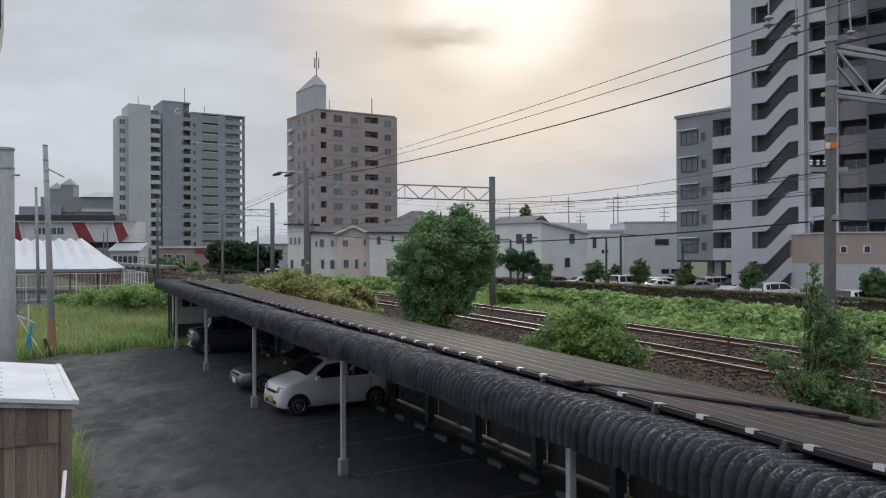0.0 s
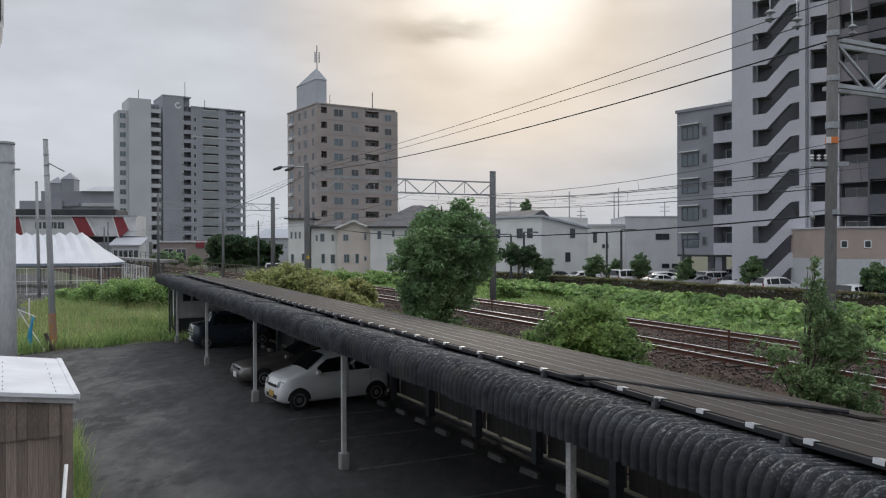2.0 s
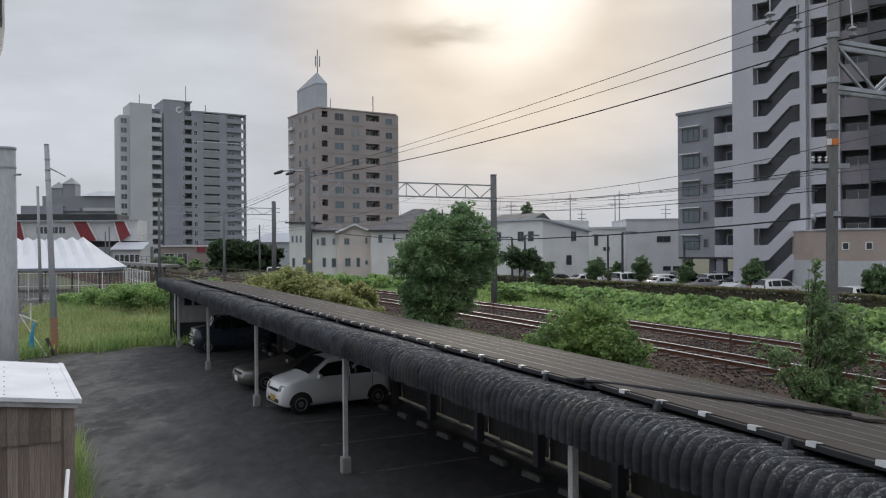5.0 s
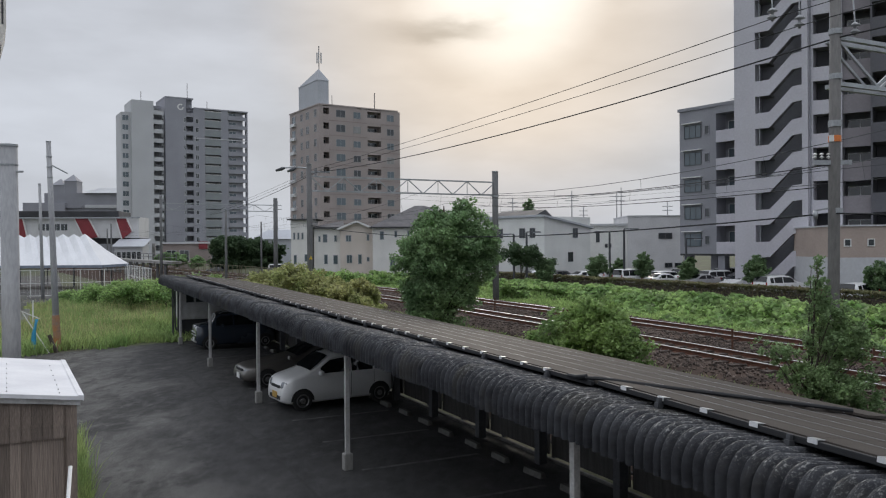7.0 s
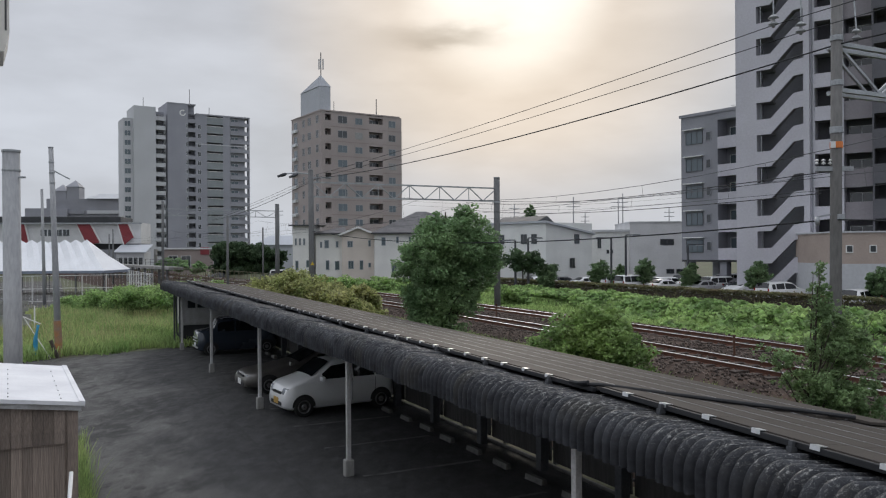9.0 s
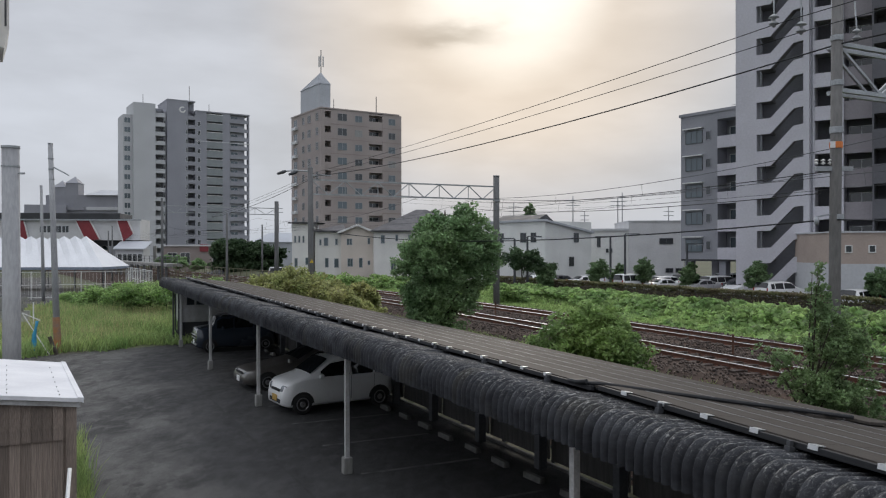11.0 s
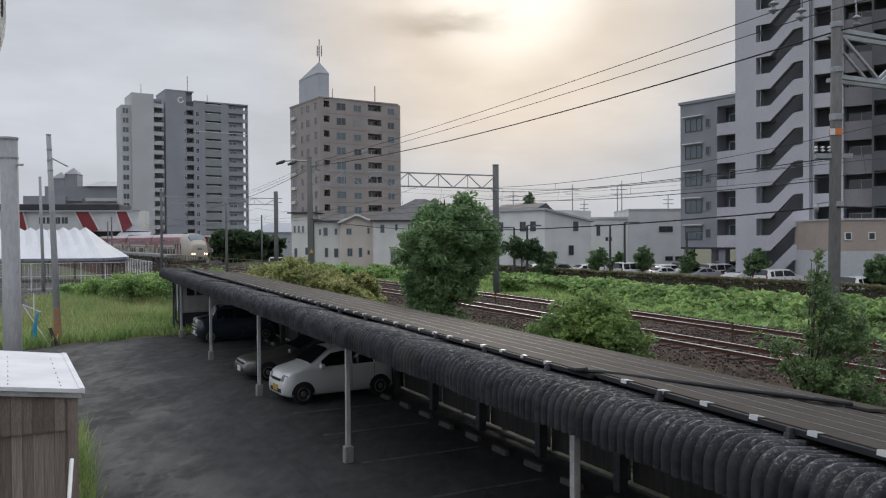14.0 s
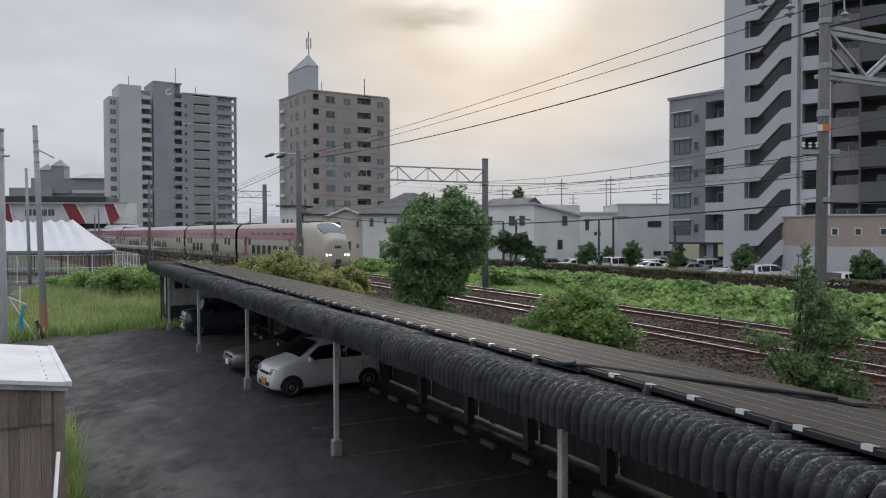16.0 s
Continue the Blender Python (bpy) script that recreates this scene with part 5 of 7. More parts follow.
part("foot_guard", Geo().tube([(0.02, -0.02, 0), (-0.05, -0.02, 1.5)], [0.16, 0.155], 14), material("orange_guard", (0.42, 0.19, 0.07), 0.7, 0, 0.3, 3, 20, 0.1, (0.25, 0.2, 0.17)), e, "faded orange plastic guard")
part("bracket", Geo().beam((-0.25, 0, 8.0), (0.5, 0, 7.6), 0.05), M_GALV, e)
pole("utility_pole", "slim distant concrete pole behind the fence", (-34.7, 68.0, 0), (-34.9, 68, 9.9), 0.15, 0.11)


def wire(name, label, a, b, sag, r, n=14, group="wires"):
    a, b = Vector(a), Vector(b)
    pts = [a.lerp(b, k / n) - Vector((0, 0, 4 * sag * (k / n) * (1 - k / n))) for k in range(n + 1)]
    return tagged(part(name, Geo().tube(pts, r, 5), M_BLACKMETAL), label, "wire", group)


LAST = P0 + (P0 - P1L) * 1.02
LAST.z = 0
for off, z1, z0, r, sag in ((-1.2, 8.68, 8.66, 0.009, 0.15), (-0.65, 8.50, 8.53, 0.009, 0.15), (0.0, 8.45, 8.28, 0.017, 0.35)):
    o = Vector((off, 0, 0))
    wire("power_line", "dark overhead power line", P1L + Vector((0.3, 0, z1)), P0 + o + Vector((0.1, 0, z0)), sag, r, group="power lines")
    wire("power_line", "dark overhead power line", P0 + o + Vector((0.1, 0, z0)), LAST + o + Vector((0, 0, z0 + 0.4)), sag, r, group="power lines")
    wire("power_line", "dark overhead power line", P1L + Vector((0.3, 0, z1)), P2L + Vector((4.2, 3.2, z1 - 0.6)), sag, r, group="power lines")
wire("telephone_line", "sagging black telephone cable", P1L + Vector((0, 0, 5.55)), P0 + Vector((0, 0, 4.95)), 0.55, 0.016, group="cables")
wire("telephone_line", "sagging black telephone cable", P0 + Vector((0, 0, 4.95)), LAST + Vector((0, 0, 4.9)), 0.5, 0.016, group="cables")
for a in (5.85, 5.45):
    wire("feeder_line", "thin dark feeder wire over the track", P0 + Vector((-0.2, 0, a)), P1R + Vector((-2, -4, a + 1.3)), 0.3, 0.010, group="cables")
for c in (0.0, -3.7):
    sp = [-45, -8, 25.5, 60, 95, 130]
    for s0, s1 in zip(sp, sp[1:]):
        n = 12
        mess = [track(s0 + (s1 - s0) * k / n, c, 7.35 - 3.2 * (k / n) * (1 - k / n)) for k in range(n + 1)]
        cont = [track(s0 + (s1 - s0) * k / n, c + 0.15 * math.cos(math.pi * k / n), 6.2) for k in range(n + 1)]
        ow = thing("overhead_wire", "thin overhead contact wire with its carrier and droppers", "wire", group="overhead wires")
        part("carrier", Geo().tube(mess, 0.009, 4), M_STEEL, ow)
        part("contact_wire", Geo().tube(cont, 0.008, 4), M_STEEL, ow)
        for k in range(1, n, 2):
            part("dropper", Geo().tube([mess[k], cont[k]], 0.005, 4), M_STEEL, ow)
for x, y, z, px in ((22.4, 140, 13.7, 1.2), (26.2, 150, 11.5, 0.8), (32.5, 150, 14.2, 1.4), (34.0, 153, 15.2, 1.0), (12.8, 150, 13.2, 1.0), (43.5, 155, 12.5, 1.0), (-34, 160, 13.5, 0.9)):
    e, d = pole("distant_pole", "distant utility pole with short cross-arms above the roofs", (x, y, 0), (x, y, z), 0.15, 0.09)
    for k in range(2):
        part("cross_arm", Geo().box(-px, px, -0.05, 0.05, z - 0.9 - 0.8 * k, z - 0.78 - 0.8 * k), M_GALV, e)
for z in (11.6, 12.4, 13.0):
    wire("distant_wire", "thin distant power wire", (-20, 165, z + 3.5), (22.4, 140, z), 0.6, 0.014, 10, "distant wires")
    wire("distant_wire", "thin distant power wire", (22.4, 140, z), (60, 118, z + 2.6), 0.6, 0.014, 10, "distant wires")


# ---------------------------------------------------------------- the yard's edge
def shed():
    e = thing("garden_shed", "weathered board shed with a white sheet-metal roof", "shed", PORT_M @ pose(0.235, 11.14, 0, 0, 0, 2.6))
    rise, W, D = 0.13, 3.6, 3.4
    board = Geo().box(0, 0.118, -0.012, 0.012, 0.05, 1.0).mesh("board", M_WOOD)
    upper = Geo().box(0, 0.118, -0.012, 0.012, 0.0, 1.0).mesh("board", M_WOOD)
    for i in range(29):
        x = -0.12 * (i + 1)
        top = 2.50 + rise * -x * 0.9
        out = 0.014 * (i % 2) + random.uniform(-0.004, 0.004)
        a = new("board", board)
        a.parent, a.matrix_basis = e, Matrix.Translation((x, -out, 0)) @ Matrix.Diagonal((1, 1, 2.04, 1))
        b = new("board", upper)
        b.parent, b.matrix_basis = e, Matrix.Translation((x, -0.028 - out, 2.0)) @ Matrix.Diagonal((1, 1, top - 2.02, 1))
    for i in range(28):
        a = new("board", board)
        a.parent, a.matrix_basis = e, Matrix.Translation((0.002 + 0.014 * (i % 2), 0.02 + 0.12 * i, 0)) @ Matrix.Rotation(radians(90), 4, "Z") @ Matrix.Diagonal((1, 1, 2.42, 1))
    part("inner_wall", Geo().box(-W, -0.03, 0.04, D, 0, 2.3), M_DARK, e)
    part("corner_trim", Geo().box(-0.09, 0.03, -0.06, -0.03, 0, 2.48), M_WOOD, e)

    def zr(x):
        return 2.53 - rise * x

    part("roof", Geo().loft([[(x, y, zr(x) + dz) for x in (0.1, -W)] + [(x, y, zr(x) + dz - 0.05) for x in (-W, 0.1)] for y, dz in ((-0.14, 0), (D + 0.1, 0))]), M_ROOFWHITE, e, "white painted sheet-metal roof")
    part("fascia", Geo().loft([[(x, -0.10, zr(x) - 0.052) for x in (0.07, -W)] + [(x, -0.10, zr(x) - 0.12) for x in (-W, 0.07)], [(x, -0.06, zr(x) - 0.052) for x in (0.07, -W)] + [(x, -0.06, zr(x) - 0.12) for x in (-W, 0.07)]]), M_POSTPAINT, e, "grey eaves strip")
    part("side_flashing", Geo().loft([[(0.11, y, zr(0.1) + 0.012), (0.04, y, zr(0.04) + 0.014), (0.04, y, zr(0.04) + 0.004), (0.104, y, zr(0.1) - 0.06)] for y in (-0.15, D + 0.11)]), M_ROOFWHITE, e)
    screw = Geo().tube([(0, 0, 0), (0, 0, 0.012)], [0.009, 0.006], 6).mesh("screw", M_STEEL)
    for x in (-0.16, -0.75, -1.35, -1.95):
        for j in range(7):
            s = new("screw", screw)
            s.parent, s.matrix_basis = e, pose(x, 0.05 + 0.28 * j ** 1.25, zr(x))
    b = thing("tool_shed", "small low shed with a flat beige roof behind the board shed", "shed", PORT_M @ pose(0.05, 14.9, 0))
    part("wall", Geo().box(-2.6, 0, 0, 1.3, 0, 2.25), M_CONCRETE, b)
    part("roof", Geo().box(-2.7, 0.12, -0.1, 1.4, 2.25, 2.31), material("beige_roof", (0.55, 0.50, 0.40), 0.7, 0, 0.2, 2, 20, 0.1), b, bevel=0.01)
    p = thing("drain_pipe", "white plastic pipe leaning beside the shed", "pipe")
    a = port(10.7, 0.2)
    part("pipe", Geo().tube([(a.x - 0.02, a.y, 1.72), (a.x + 0.45, a.y - 1.35, 0.0)], 0.024, 10), M_WHITE, p, smooth=True)


def clutter():
    e = thing("banner", "blue nylon banner tied to a leaning pole", "banner", pose(-16.8, 33.0, 0))
    g = Geo().loft([[(-0.16 + 0.14 * z + 0.03 * math.sin(z * 6), 0.02 * math.sin(z * 7), z), (0.0 + 0.14 * z + 0.02 * math.sin(z * 5), 0.05 * math.sin(z * 4), z), (0.0 + 0.14 * z + 0.02 * math.sin(z * 5), 0.05 * math.sin(z * 4) + 0.02, z), (-0.16 + 0.14 * z + 0.03 * math.sin(z * 6), 0.02 * math.sin(z * 7) + 0.02, z)] for z in (0.1, 0.35, 0.6, 0.85, 1.1, 1.3, 1.42)])
    part("cloth", g, material("blue_nylon", (0.05, 0.33, 0.55), 0.6, 0, 0.2, 3, 20, 0.2), e, smooth=True, m=pose(-0.45, 0, 0))
    part("stick", Geo().tube([(-1.0, 0.1, 1.75), (-0.2, 0, 1.45)], 0.02), M_WHITE, e)
    part("upright", Geo().tube([(0.2, 0, 0), (-1.0, 0.1, 1.75)], 0.02), M_WHITE, e)
    part("stake", Geo().beam((0.45, 0.1, 0), (0.15, 0.1, 0.75), 0.1, 0.12), M_BARK, e)
    w = thing("block_wall", "low grey concrete block wall at the plot's edge", "wall")
    for r in range(4):
        for c in range(10):
            part("concrete_block", Geo().box(0, 0.39, 0, 0.12, 0, 0.19), M_CONCRETE, w, m=pose(-27.4 + 0.4 * c + 0.2 * (r % 2), 43.6, 1.0 + 0.2 * r, 0, 0, 8))
    part("panel", Geo().box(-28.0, -23.3, 44.1, 44.2, 0, 1.0), M_POSTPAINT, w)
    d = thing("barrier", "white pipe barrier post beside the plot", "barrier", pose(-22.5, 43.0, 0))
    part("post", Geo().tube([(0, 0, 0), (0, 0, 1.55)], 0.04), M_WHITE, d)
    sheet("sand_patch", [(-28, 33.2), (-17.6, 33.8), (-22.6, 43.4), (-30, 43)], 0.02, material("dry_sandy_grass", (0.30, 0.25, 0.13), 0.95, 0, 0.3, 0.5, 10, 0.5), "patch of dry yellow ground")
    h = thing("electric_hut", "grey prefabricated switch hut with small windows and a cable riser", "hut", PORT_M @ pose(5.5, 39.6, 0))
    part("wall", Geo().box(0, 3.2, 0, 2.0, 0.9, 2.35), M_POSTPAINT, h, bevel=0.02)
    part("plinth", Geo().box(0.1, 3.1, 0.1, 1.9, 0, 0.9), M_DARK, h)
    for x in (0.3, 0.75, 1.8):
        w = part("window", Geo().box(x - 0.03, x + 0.33, -0.03, 0, 1.72, 2.16), M_STEEL, h)
        part("pane", Geo().box(x, x + 0.3, -0.04, -0.031, 1.75, 2.13), M_GLASS, w)
    part("riser", Geo().tube([(-0.15, -0.1, 0.4), (-0.25, -0.1, 0.6), (-0.25, -0.1, 2.3)], 0.04), M_STEEL, h)
    for x in (-0.35, -0.1):
        part("stanchion", Geo().box(x - 0.04, x + 0.04, -0.14, -0.06, 0, 2.6), M_STEEL, h)
    e = thing("shutter_box", "pale grey shutter box on the end of the outside wall", "fixture", pose(-1.66, 3.0, 0))
    part("casing", Geo().loft([[(-0.5 - dx, y, 5.17), (-0.02 - dx, y, 5.17), (0.0 - dx, y, 5.24), (0.0 - dx, y, 6.6), (-0.5 - dx, y, 6.6)] for y, dx in ((0.0, 0.0), (0.24, 0.14))]), M_WHITE, e)
    part("seam", Geo().box(-0.016, -0.010, -0.004, -0.001, 5.25, 6.6), M_STEEL, e)
    # the building from which the view is taken
    for name, g in (("wall_west", Geo().box(-2.3, -1.87, -0.5, 3.2, 0, 7.2)), ("wall_south", Geo().box(-2.3, 3.6, -0.9, -0.5, 0, 7.2))):
        tagged(part(name, g, M_HOUSE), "cream outside wall of the house by the yard", "wall", kind="structure")


def mesh_fence(name, label, pts, z0, z1, mat, step, bar, rails, group=""):
    e = thing(name, label, "fence", group=group)
    wires = Geo()
    for a, b in zip(pts, pts[1:]):
        a, b = Vector(a), Vector(b)
        n = max(1, round((b - a).length / 2.0))
        for k in range(n + 1):
            p = a.lerp(b, k / n)
            part("fence_post", Geo().tube([(p.x, p.y, 0), (p.x, p.y, z1 + 0.03)], 0.035, 8), mat, e)
        for z in rails:
            part("rail", Geo().beam(a + Vector((0, 0, z)), b + Vector((0, 0, z)), 0.04), mat, e)
        m = int((b - a).length / step)
        for k in range(m):
            p = a.lerp(b, (k + 0.5) / m)
            wires.beam((p.x, p.y, z0), (p.x, p.y, z1), bar)
    tagged(part("mesh", wires, mat, e), kind="stuff")


def tent(x0, x1, y, deep, label):
    """An event tent: white cloth on a steel frame, with a scalloped ridge."""
    e = thing("event_tent", label, "tent", group="event tents")
    zt, ze = 5.55, 2.55
    hip = 3.4
    # pleats: sharp at the ridge, dying out at the eaves
    n, rows = 30, []
    xr = x1 - hip
    for f in (0.0, 0.25, 0.5, 0.75, 1.0):
        up = 1 - abs(f - 0.5) * 2
        zz = ze + (zt - ze) * (up * 0.82 + 0.18 * up * up)
        rows.append([(x0 + (xr + (x1 - xr) * (1 - up) - x0) * k / n, y + deep * f, zz + 0.36 * (k % 2 == 0) * up ** 1.3) for k in range(n + 1)])
    c = part("canopy", Geo().loft(rows, closed=False, caps=False), M_TENT, e)
    part("hip_end", Geo().add([r[-1] for r in rows], [(0, 1, 2, 3, 4)]), M_TENT, c)
    part("valance", Geo().box(x0, x1, y - 0.03, y, ze - 0.28, ze).box(x1, x1 + 0.03, y, y + deep, ze - 0.28, ze), material("blue_grey_valance", (0.25, 0.29, 0.36), 0.7), e)
    for k in range(8):
        x = x0 + (x1 - x0) * k / 7
        for yy in (y + 0.1, y + deep - 0.1):
            part("tent_pole", Geo().tube([(x, yy, 0), (x, yy, ze)], 0.05, 8), M_STEEL, e)


shed()
clutter()
mesh_fence("mesh_fence", "white wire mesh fence round the event yard", [(-40, 67.5, 0), (-27.2, 73.0, 0), (-36.5, 90, 0)], 0.15, 2.45, M_WHITE, 0.30, 0.007, (0.2, 1.3, 2.43))
tent(-58, -36.3, 83.5, 7.0, "long white event tent on a dark steel frame")
mesh_fence("railing", "rust-stained steel railing along the track", [tuple(track(s, -6.8, 0)) for s in (43, 55, 67, 79, 91, 103, 115)], 1.15, 2.7, material("olive_steel", (0.20, 0.19, 0.12), 0.7, 0.3, 0.3, 2, 15, 0.1), 1.2, 0.05, (1.35, 1.9, 2.72))


# ---------------------------------------------------------------- buildings
def facade_window(parent, m, w, h, glass=None, mullions=1, frame_mat=None, cache={}):
    """A window: frame proud of the wall, with its panes and mullions."""
    key = (w, h, mullions, glass, frame_mat)
    if key not in cache:
        t = 0.07
        rings = [[(x, y, z) for x, z in ((a, a), (w - a, a), (w - a, h - a), (a, h - a))] for a, y in ((0, 0.02), (0, -0.06), (t, -0.06), (t, 0.02))]
        f = Geo().loft(rings + rings[:1], caps=False).mesh("window", frame_mat or M_FRAMEWHITE)
        bar = Geo().box(-0.03, 0.03, -0.05, -0.008, t, h - t).mesh("mullion", frame_mat or M_FRAMEWHITE)
        cache[key] = (f, Geo().box(t, w - t, -0.025, -0.01, t, h - t).mesh("pane", glass or M_GLASS), bar)
    a = new("window", cache[key][0])
    a.parent, a.matrix_basis = parent, m
    b = new("pane", cache[key][1])
    b.parent = a
    for k in range(mullions):
        c = new("mullion", cache[key][2])
        c.parent, c.matrix_basis = a, pose(w * (k + 1) / (mullions + 1), 0, 0)
    return a


def gallery(parent, x0, x1, z0, n, sh, deep, parapet, mat, slab_mat, back=M_DARK, rail=None, y=0.0, doors=True):
    """Recessed balconies, storey over storey: slabs, parapets and the wall behind."""
    part("back_wall", Geo().box(x0, x1, y + deep, y + deep + 0.1, z0, z0 + n * sh), back, parent)
    for k in range(n):
        z = z0 + k * sh
        part("balcony", Geo().box(x0, x1, y + 0.0, y + deep, z - 0.1, z + 0.1), slab_mat, parent)
        part("parapet", Geo().box(x0, x1, y - 0.08, y + 0.07, z - 0.15, z + parapet), mat, parent)
        if rail:
            part("handrail", Geo().box(x0 - 0.05, x1 + 0.05, y - 0.12, y + 0.1, z + parapet + 0.003, z + parapet + 0.13), rail, parent)
        if doors and x1 - x0 > 2:
            facade_window(parent, pose(x0 + 0.4, y + deep - 0.003, z + 0.12), round(min(2.4, x1 - x0 - 0.8), 2), 2.0, M_GLASSBLUE, 1)


def brown_tower():
    e = thing("apartment_tower", "brown-tiled eleven-storey apartment tower with a pale turret and mast", "apartment building", Matrix.Translation((-23.8, 150, 0)) @ Matrix.Rotation(radians(33), 4, "Z"))
    sh, n, top = 2.82, 11, 31.2
    rnd = random.Random(8)
    # the front is closed but for two rows of recessed balconies
    part("wall", Geo().box(0, 17.0, 1.5, 14.6, 0, top), M_TILEBROWN, e)
    for a, b in ((0, 0.9), (2.1, 10.3), (13.3, 17.6)):
        part("front_wall", Geo().box(a, b, 0, 1.5, 0, top), M_TILEBROWN, e)
    part("coping", Geo().box(-0.12, 17.1, -0.12, 14.7, top, top + 0.25), M_TILEBROWN, e)
    part("side_wing", Geo().box(17.0, 18.2, 1.5, 12, 0, top - 1.2), M_TILEBROWN, e)
    for k in range(n):
        z = 0.2 + sh * k
        for a, b in ((0.9, 2.1), (10.3, 13.3)):
            part("balcony", Geo().box(a, b, 0.05, 1.5, z - 0.12, z + 0.1), M_TILEBROWN, e)
            part("parapet", Geo().box(a, b, 0.02, 0.18, z + 0.1, z + 1.15), M_TILEBROWN, e)
            part("lintel", Geo().box(a, b, 0.02, 1.5, z + 2.35, z + sh - 0.121), M_TILEBROWN, e)
            facade_window(e, pose(a + 0.15, 1.497, z + 0.2), b - a - 0.3, 1.9, M_GLASS, 1)
        for x, w, h in ((3.5, 2.0, 1.45), (7.2, 1.6, 1.3), (14.6, 1.6, 1.35)):
            facade_window(e, pose(x, -0.003, z + 0.7), w, h, rnd.choice((M_GLASS, M_GLASSBLUE, M_CURTAIN, M_GLASSBLUE)), 1, M_WINGREY)
        part("string_course", Geo().box(2.12, 10.28, -0.04, -0.002, z - 0.08, z + 0.08), M_TILEBAND, e)
        part("string_course", Geo().box(13.32, 17.6, -0.04, -0.002, z - 0.08, z + 0.08), M_TILEBAND, e)
        left = Matrix.Rotation(radians(-90), 4, "Z")
        for y, w in ((13.2, 1.7), (8.9, 1.1), (6.2, 1.5), (2.3, 1.2)):
            facade_window(e, Matrix.Translation((-0.003, y, z + 0.65)) @ left, w, 1.5, M_GLASS if y < 12 else M_GLASSBLUE, 1, M_WINGREY)
        if k:
            part("corner_balcony", Geo().box(-0.5, -0.02, 11.2, 13.5, z + 0.05, z + 0.65), M_FRAMEWHITE, e)
    t = part("turret", Geo().box(0.1, 2.3, 0.6, 10.0, top + 0.25, top + 4.8), M_TURRET, e)
    part("turret_roof", Geo().add([(0.0, 0.5, top + 4.8), (2.4, 0.5, top + 4.8), (2.4, 10.1, top + 4.8), (0.0, 10.1, top + 4.8), (0.5, 1.2, top + 7.0), (0.9, 1.6, top + 7.0)], [(0, 1, 4), (1, 2, 5, 4), (2, 3, 5), (3, 0, 4, 5)]), M_TURRET, t)
    part("mast", Geo().tube([(0.7, 1.4, top + 6.0), (0.7, 1.4, top + 11.4)], 0.09), M_STEEL, e)
    for a in range(3):
        part("antenna", Geo().tube([(0.7 + 0.45 * math.cos(a * 2.1), 1.4 + 0.45 * math.sin(a * 2.1), top + 8.2), (0.7 + 0.45 * math.cos(a * 2.1), 1.4 + 0.45 * math.sin(a * 2.1), top + 10.2)], 0.12), M_GALV, e)
    part("aerial", Geo().tube([(5.5, 6, top), (5.5, 6, top + 3.2)], 0.06), M_STEEL, e)
    part("aerial", Geo().tube([(14, 4, top), (14, 4, top + 4.2)], 0.09), M_STEEL, e)
    part("roof_unit", Geo().box(12.8, 15.5, 4, 6, top + 0.25, top + 0.9), M_GALV, e)


